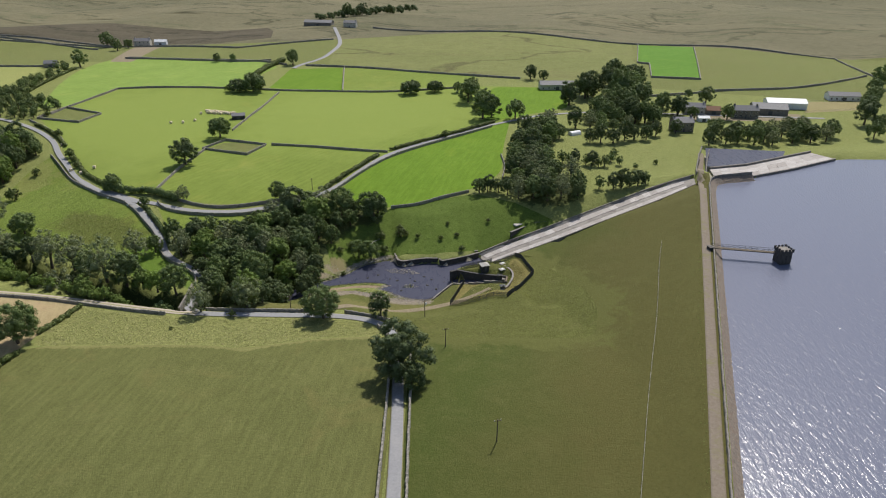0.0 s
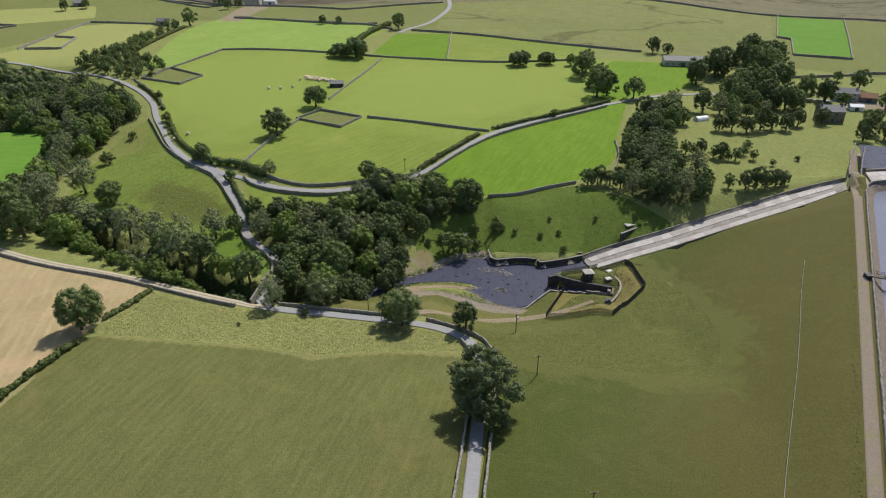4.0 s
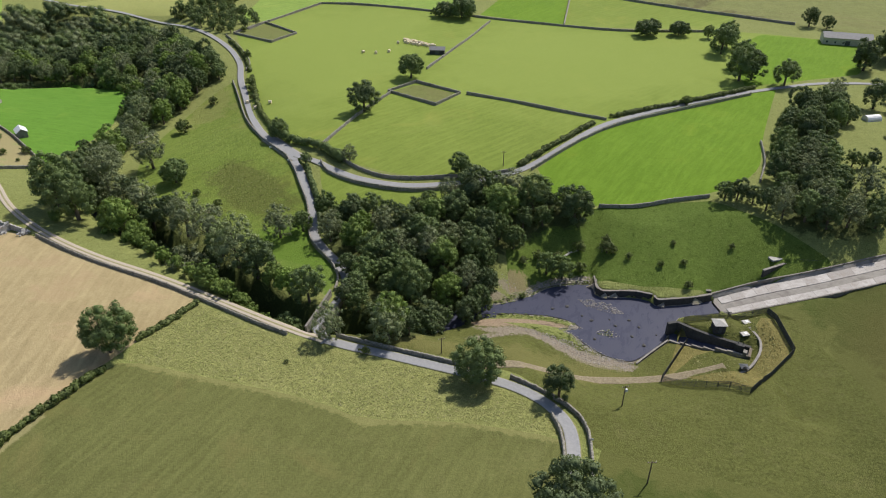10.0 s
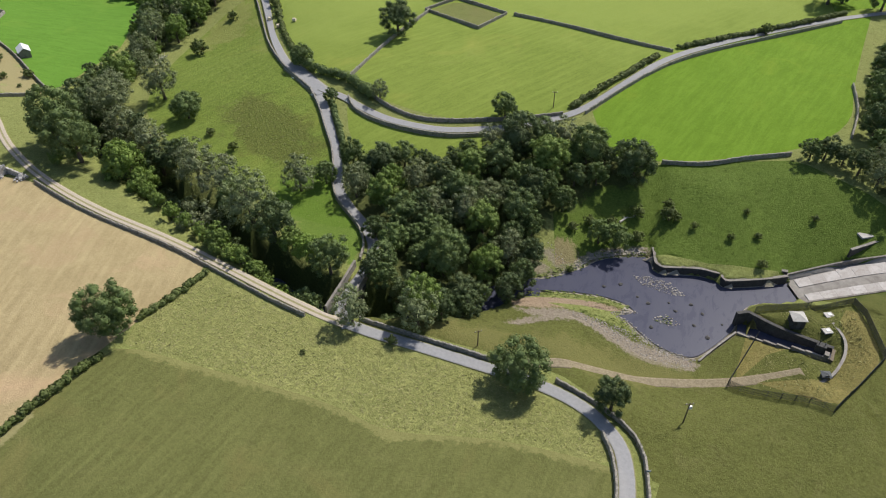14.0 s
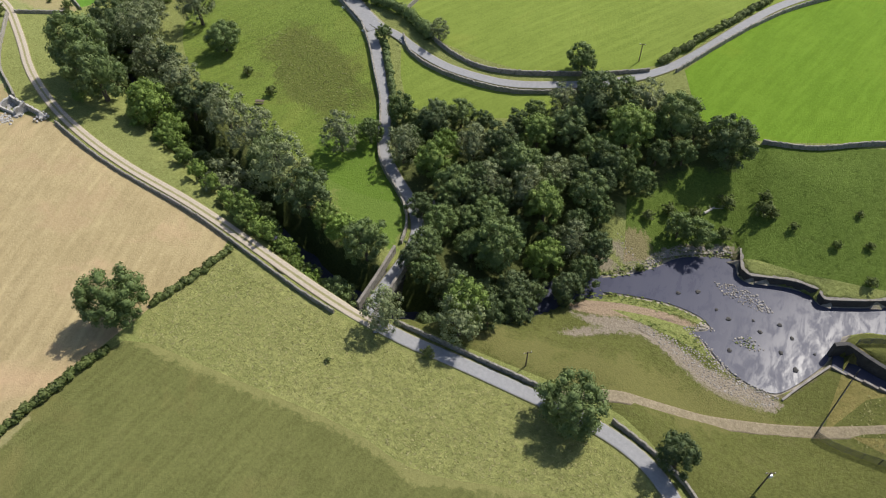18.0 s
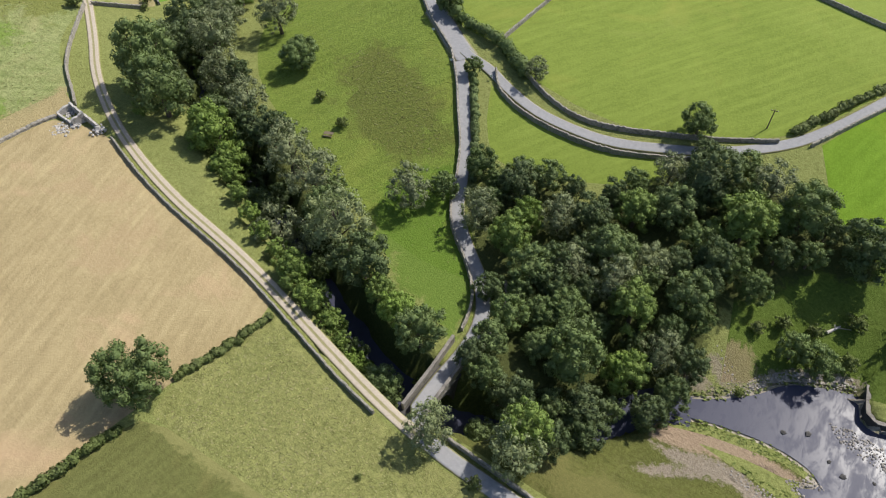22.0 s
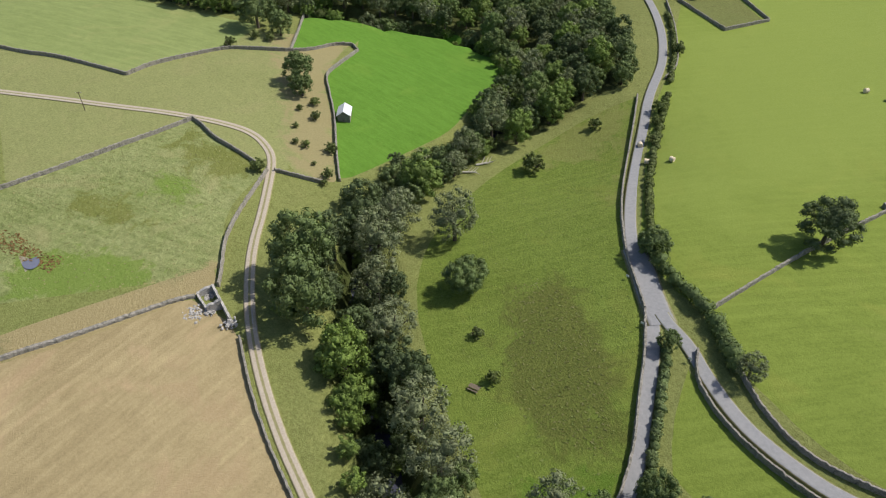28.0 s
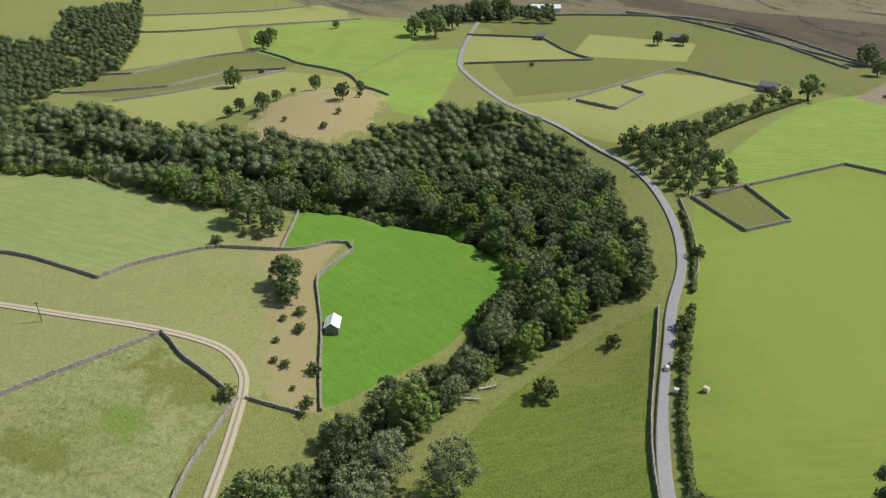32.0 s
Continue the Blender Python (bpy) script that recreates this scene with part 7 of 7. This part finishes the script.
def stones(places, size, r):
    """Angular stones as one mesh."""
    bm = bmesh.new()
    bmesh.ops.create_icosphere(bm, subdivisions=1, radius=1)
    base = np.array([v.co[:] for v in bm.verts])
    tri = np.array([[v.index for v in f.verts] for f in bm.faces])
    bm.free()
    vs, fs = [], []
    for i, (x, y, z) in enumerate(places):
        s = r.uniform(*size)
        q = base * (1 + r.normal(0, 0.16, (len(base), 1))) * s * np.array([1.0, r.uniform(0.6, 1.0), r.uniform(0.4, 0.7)])
        a = r.uniform(0, 6.28)
        c, sn = math.cos(a), math.sin(a)
        q = np.column_stack([q[:, 0] * c - q[:, 1] * sn, q[:, 0] * sn + q[:, 1] * c, q[:, 2]])
        vs.append(q + np.array([x, y, z]))
        fs.append(tri + i * len(base))
    return np.concatenate(vs), [tuple(int(k) for k in t) for t in np.concatenate(fs)]


ruin()

# ---------------------------------------------------------------- bridge over the river
def stone_bridge():
    root = empty("stone_bridge", 0, 0, 0)
    r = np.random.default_rng(6)
    z = 0.5 * (level(-83.5, 202.5) + level(-87, 222.8)) + 0.15
    for off in (-2.15, 2.15):
        pts = [(-86.5 + off * (1.2 if off < 0 else 0.95), 205.5 + (1.0 if off < 0 else -0.5)), (-87 + off, 210), (-87.2 + off, 216), (-88 + off * 1.05, 224)]
        p, s = resample(pts, 0.7)
        n, k = sideways(p), len(p)
        zz = z + 0.35 * np.sin(np.linspace(0, math.pi, k))
        for name, half, lo, hi, mat in (("parapet", 0.25, -1.3, 1.0, M["stone"]), ("cope", 0.32, 1.0, 1.2, M["cut_stone"])):
            rows = [np.column_stack([p + n * o, zz + h + r.normal(0, 0.02, k)]) for o, h in ((half, lo), (half, hi), (-half, hi), (-half, lo))]
            v = np.concatenate(rows)
            f = [(c * k + i, c * k + i + 1, (c + 1) * k + i + 1, (c + 1) * k + i) for c in range(3) for i in range(k - 1)]
            f += [(0, k, 2 * k, 3 * k), (k - 1, 2 * k - 1, 3 * k - 1, 4 * k - 1)]
            link(name, v, f, mat, root)
    # the arch ring, open below
    a = np.linspace(0, math.pi, 15)
    v, f = [], []
    for x in (-89.3, -84.7):
        for q in a:
            v.append((x, 212.0 + math.cos(q) * 4.6, -9.8 + math.sin(q) * (z + 8.6)))
        for q in a:
            v.append((x, 212.0 + math.cos(q) * 7.0, z - 1.0))
    m = 15
    for side in (0, 2 * m):
        f += [(side + i, side + i + 1, side + m + i + 1, side + m + i) for i in range(m - 1)]
    f += [(i, 2 * m + i, 2 * m + i + 1, i + 1) for i in range(m - 1)]
    f += [(m + i, m + i + 1, 3 * m + i + 1, 3 * m + i) for i in range(m - 1)]
    link("arch", v, f, M["dark_stone"], root)
    return tagged(root, "narrow old stone arch bridge with low parapets", "bridge", kind="structure")


stone_bridge()

# ---------------------------------------------------------------- stones in and beside the pool
rng = np.random.default_rng(31)


def shingle(name, poly, gap, size, seed, label, lift=0.0, water=None):
    r = np.random.default_rng(seed)
    q = scatter(poly, gap, seed)
    x, y = np.array([a for a, _ in q]), np.array([b for _, b in q])
    z = levels(x, y) + lift
    if water is not None:
        z = np.maximum(z, water)
    v, f = stones(list(zip(x, y, z)), size, r)
    return tagged(link(name, v, f, M["rock"], None), label, "stones", kind="stuff")


shingle("shingle", [(-38, 235), (-31.8, 233.6), (-25.7, 230.8), (-17.2, 228), (-8.3, 227.2), (-4.3, 229.5), (-6.5, 232), (-12.7, 232.8), (-17.8, 235.2), (-22.8, 235.5), (-29.5, 236)], 0.55, (0.12, 0.36), 1,
        "bank of grey and brown river stones beside the pool")
shingle("shingle", [(-23.3, 256.7), (-19.7, 258), (-14, 257.4), (-9.2, 253.9), (-12.7, 252.6), (-17.6, 253.4), (-20.8, 254)], 0.5, (0.10, 0.42), 2, "low island of stones in the pool", 0, -8.95)
shingle("shingle", [(-16.5, 242), (-13, 245), (-9, 242.5), (-12, 241)], 0.6, (0.12, 0.42), 3, "small island of stones and weed in the pool", 0, -8.95)
shingle("shingle", [(-39.5, 255), (-38.6, 257.5), (-33.9, 263), (-22.7, 268.5), (-21.3, 266.7), (-30, 262.6), (-35.7, 258.4), (-38.5, 253.6), (-41.9, 250.5)], 0.5, (0.16, 0.45), 4, "line of grey boulders along the far river bank")
shingle("shingle", [(-48, 258), (-44, 257), (-40, 253), (-42, 250), (-44, 254)], 0.8, (0.12, 0.3), 6, "loose stones spilling down the grassy bank")
shingle("shingle", [(-22, 243.8), (-20, 242.8), (-24.3, 240.2), (-20.4, 238.4), (-17, 235.5), (-12.4, 233.0), (-6.5, 232.2), (-4, 231.8), (-6.5, 230.8), (-12.9, 231.4), (-18.5, 234.1), (-22, 237.2), (-26.5, 240.2)], 0.5, (0.12, 0.4), 7,
        "rounded stones along the water's edge of the pool", 0, -8.98)
boulder = None
for x, y in ((-26, 252), (-21, 248.8), (-18, 247.4), (-4.5, 248.5), (-6, 243.5), (-2.5, 240.5), (-13, 249.5), (-7.5, 251), (-30, 249.5), (0.5, 246.5), (-11, 247), (-16, 239)):
    s = float(rng.uniform(0.35, 0.75))
    if boulder is None:
        v, f = stones([(0, 0, 0)], (1.0, 1.0), rng)
        boulder = tagged(link("boulder", v, f, M["dark_stone"]), "dark wet boulder breaking the surface of the pool", "boulder", "boulders in the pool")
        boulder.matrix_world = pose(x, y, -8.95) @ Matrix.Diagonal((s, s, s, 1))
        first_size = s
    else:
        k = s / first_size
        copy_thing(boulder, pose(x, y, -8.95, 0, 0, float(rng.uniform(0, 360))) @ Matrix.Diagonal((k, k, k, 1)))


# ---------------------------------------------------------------- tussocks of long grass
def tussocks(poly, gap, seed, material, size, label):
    r = np.random.default_rng(seed)
    q = scatter(poly, gap, seed)
    x, y = np.array([a for a, _ in q]) + r.normal(0, gap * 0.5, len(q)), np.array([b for _, b in q]) + r.normal(0, gap * 0.5, len(q))
    z = np.maximum(levels(x, y), POOL_Z)
    v, f = [], []
    for i in range(len(x)):
        h = r.uniform(*size)
        for k in range(3):
            a = r.uniform(0, 6.28)
            c, s = math.cos(a) * h * 0.55, math.sin(a) * h * 0.55
            lx, ly = r.normal(-0.8, 0.5) * h, r.normal(-0.5, 0.5) * h
            b = len(v)
            v += [(x[i] - c, y[i] - s, z[i] - 0.05), (x[i] + c, y[i] + s, z[i] - 0.05), (x[i] + c * 0.7 + lx, y[i] + s * 0.7 + ly, z[i] + h * 0.45), (x[i] - c * 0.5 + lx, y[i] - s * 0.5 + ly, z[i] + h * 0.5)]
            f.append((b, b + 1, b + 2, b + 3))
    return tagged(link("tussocks", v, f, material), label, "grass", kind="stuff")


tussocks([(-120, 204), (-95, 200.5), (-76, 199.5), (-58, 200.5), (-44, 201), (-30, 199), (-20, 193), (-18, 189), (-40, 187), (-60, 179), (-72, 182), (-96, 180), (-110, 179), (-121, 178), (-123, 185)],
         0.55, 1, M["tuft"], (0.12, 0.34), "long wind-blown straw-green grass along the field edge")
tussocks([(8, 228), (22, 223), (33, 242), (29, 259), (12, 253), (14, 249), (26, 246), (25, 240), (12, 240)], 0.6, 5, M["tuft"], (0.12, 0.34), "long brown-green grass inside the fence")
tussocks([(-33.2, 237.8), (-27.5, 237.4), (-23.1, 238.4), (-18.3, 234.8), (-19.4, 232.9), (-24.9, 233.8), (-29.9, 234.8), (-35.5, 237.4)], 0.5, 4, M["rush"], (0.2, 0.5), "rough weeds on the gravel bar beside the river")
tussocks([(-50, 239.2), (-43, 242.3), (-32, 245), (-25, 244.6), (-26, 243.2), (-36, 241.5), (-46, 239)], 0.55, 7, M["rush"], (0.2, 0.45), "strip of green weeds along the sand spit")
tussocks([(-53.5, 242.4), (-46.8, 245.6), (-37.8, 253.4), (-34.8, 259.4), (-27.2, 263.6), (-21.2, 265.6), (-21.6, 267.8), (-27.4, 265.8), (-35.6, 261.6), (-38.6, 255.4), (-47, 248), (-54, 244.6)], 0.6, 18, M["rush"], (0.2, 0.6), "dark green weeds overhanging the far bank of the pool")
tussocks([(-52, 238.4), (-46, 239.8), (-40, 241.8), (-33, 243.2), (-25, 243.6), (-22, 243.2), (-22, 244.6), (-31, 245.6), (-43.5, 242.8), (-50, 239.6)], 0.6, 19, M["rush"], (0.15, 0.5), "weeds along the water's edge of the sand spit")
tussocks([(-15, 242.2), (-12.3, 244.6), (-10.5, 242.6), (-12.5, 241.4)], 0.45, 8, M["rush"], (0.2, 0.4), "green weeds on a pool island")

tussocks([(-170, 281), (-164, 289), (-151, 285), (-137, 279), (-127, 269), (-124, 263), (-131, 259), (-140, 258), (-154, 265)], 0.75, 15, M["bracken"], (0.12, 0.36), "dark clumps of bracken and rushes on the bank")
tussocks([(-96, 236), (-113, 254), (-121, 266), (-137, 286), (-150, 298), (-176, 318), (-204, 354), (-219, 340), (-212, 300), (-190, 270), (-150, 250), (-112, 238)], 1.5, 16, M["rush"], (0.1, 0.34), "scattered tufts of long grass on the green bank")
tussocks([(-282, 240), (-250, 247), (-237, 234), (-216, 221), (-219, 200), (-235, 175), (-270, 180)], 1.3, 17, M["tuft"], (0.12, 0.4), "pale wind-blown grass in the wet pasture")
tussocks([along_crest(s, o, 0)[:2] for s, o in ((0, 2.3), (385, 2.3), (385, 3.6), (0, 3.6))], 0.9, 14, M["rush"], (0.1, 0.28), "dark tufts of grass beside the dam path")
tussocks([(-256, 181), (-250, 187), (-241, 190), (-236, 194), (-233, 190), (-244, 184), (-250, 178)], 0.5, 9, M["red_rush"], (0.2, 0.5), "reddish-brown rushes round a marsh pond")

# ---------------------------------------------------------------- poles, posts, bales, timber
def utility_pole(x, y, turn, high, box_on):
    root = empty("utility_pole", x, y, level(x, y), turn)
    bm = bmesh.new()
    rod(bm, (0, 0, -0.5), (0, 0, high), 0.16, 0.11)
    part("post", bm, M["wood"], root)
    bm = bmesh.new()
    box(bm, 0, 0, high - 0.5, 1.8, 0.12, 0.14)
    part("crossarm", bm, M["wood"], root)
    for u in (-0.75, 0, 0.75):
        bm = bmesh.new()
        rod(bm, (u, 0, high - 0.36), (u, 0, high - 0.12), 0.06, 0.04)
        part("insulator", bm, M["white"], root)
    if box_on:
        bm = bmesh.new()
        box(bm, 0.35, 0, high - 1.9, 0.6, 0.5, 0.8, bevel=0.05)
        part("transformer", bm, M["white"], root, "pale grey transformer box")
    return tagged(root, "wooden electricity pole standing in pasture", "utility pole", "electricity poles")


for i, (x, y, turn, high) in enumerate(((-6, 206, 30, 6.5), (1, 180.5, 20, 6.5), (13, 131, 15, 6.5), (-52, 209.5, 40, 5.0), (-302, 216, 60, 6.5), (-63, 318, 10, 6.0))):
    utility_pole(x, y, turn, high, i == 0)

bale = empty("round_bale", -158.7, 452.9, level(-158.7, 452.9) + 0.72, 20)
bm = bmesh.new()
bmesh.ops.create_cone(bm, cap_ends=True, segments=18, radius1=0.8, radius2=0.8, depth=1.4, matrix=Matrix.Rotation(radians(90), 4, "Y"))
bmesh.ops.bevel(bm, geom=[e for e in bm.edges if abs(e.verts[0].co.x - e.verts[1].co.x) < 0.01], offset=0.08, segments=2, affect="EDGES")
part("roll", bm, M["wrap"], bale)
for u in (-0.3, 0.3):
    bm = bmesh.new()
    bmesh.ops.create_cone(bm, cap_ends=False, segments=18, radius1=0.815, radius2=0.815, depth=0.06, matrix=Matrix.Translation((u, 0, 0)) @ Matrix.Rotation(radians(90), 4, "Y"))
    part("twine", bm, M["concrete"], bale)
tagged(bale, "round straw-coloured hay bale lying in the meadow", "bale", "hay bales")
rng = np.random.default_rng(9)
places = [(-170.5, 430.4), (-163, 430.5), (-157, 435), (-196, 352), (-188, 346), (-183, 351)]
places += [(-157.5 + i * 1.75, 460.5 - i * 0.65 + rng.normal(0, 0.5)) for i in range(13)] + [(-156.5 + i * 1.8, 457.6 - i * 0.6 + rng.normal(0, 0.5)) for i in range(11)]
places += [(-155 + i * 1.9, 454.8 - i * 0.5 + rng.normal(0, 0.5)) for i in range(6)]
for x, y in places:
    copy_thing(bale, pose(float(x), float(y), level(float(x), float(y)) + 0.72, 0, 0, float(rng.uniform(0, 180))))


def fallen_tree(x, y, turn, length, label):
    root = empty("fallen_tree", x, y, level(x, y), turn)
    r = np.random.default_rng(int(abs(x)))
    bm = bmesh.new()
    rod(bm, (0, 0, 0.35), (length, 0, 0.6), 0.35, 0.15)
    part("trunk", bm, M["dead_wood"], root)
    for i in range(6):
        a = length * (0.35 + 0.6 * i / 6)
        s = -1 if i % 2 else 1
        bm = bmesh.new()
        rod(bm, (a, 0, 0.5), (a + 1.6, s * (1.2 + r.random()), 0.9 + r.random()), 0.12, 0.04, 6)
        part("branch", bm, M["dead_wood"], root)
    return tagged(root, label, "fallen tree")


fallen_tree(-222, 303, 50, 4.5, "pale bare fallen trunk beside the trees")
fallen_tree(-223, 309, 70, 5.5, "pale bare fallen trunk with broken branches")
fallen_tree(-31, 274, 60, 6.0, "pale bare fallen branch on the grass slope")

seat = empty("picnic_bench", -150.8, 253.6, level(-150.8, 253.6), 25)
bm = bmesh.new()
box(bm, 0, 0, 0.68, 2.4, 0.8, 0.07)
part("tabletop", bm, M["wood"], seat)
for y in (-0.75, 0.75):
    bm = bmesh.new()
    box(bm, 0, y, 0.42, 2.4, 0.3, 0.06)
    part("seat", bm, M["wood"], seat)
for x in (-0.8, 0.8):
    for s in (-1, 1):
        bm = bmesh.new()
        rod(bm, (x, s * 0.75, 0), (x, s * 0.2, 0.7), 0.06)
        part("leg", bm, M["wood"], seat)
tagged(seat, "weathered wooden picnic bench on the grass", "bench")

for x, y, h in ((-128.2, 292.6, 1.1), (-141.2, 292.6, 1.0), (-153.8, 301.2, 1.0), (-11.2, 188.5, 1.3)):
    sign = empty("road_sign", x, y, level(x, y), 20)
    bm = bmesh.new()
    rod(bm, (0, 0, -0.3), (0, 0, h + 0.5), 0.05)
    part("post", bm, M["metal"], sign)
    bm = bmesh.new()
    box(bm, 0, -0.06, h - 0.2, 0.8, 0.04, 0.6, bevel=0.01)
    part("board", bm, M["white"], sign, "plain white board")
    tagged(sign, "small white road sign on a post at the verge", "road sign", "signs at the lane")

rail_fence("paddock_fence", [(244, 470), (287, 479), (301, 505), (262, 504), (244, 470)], 5.0, 1.3, "pale wooden rails round a sandy riding yard", M["render"])
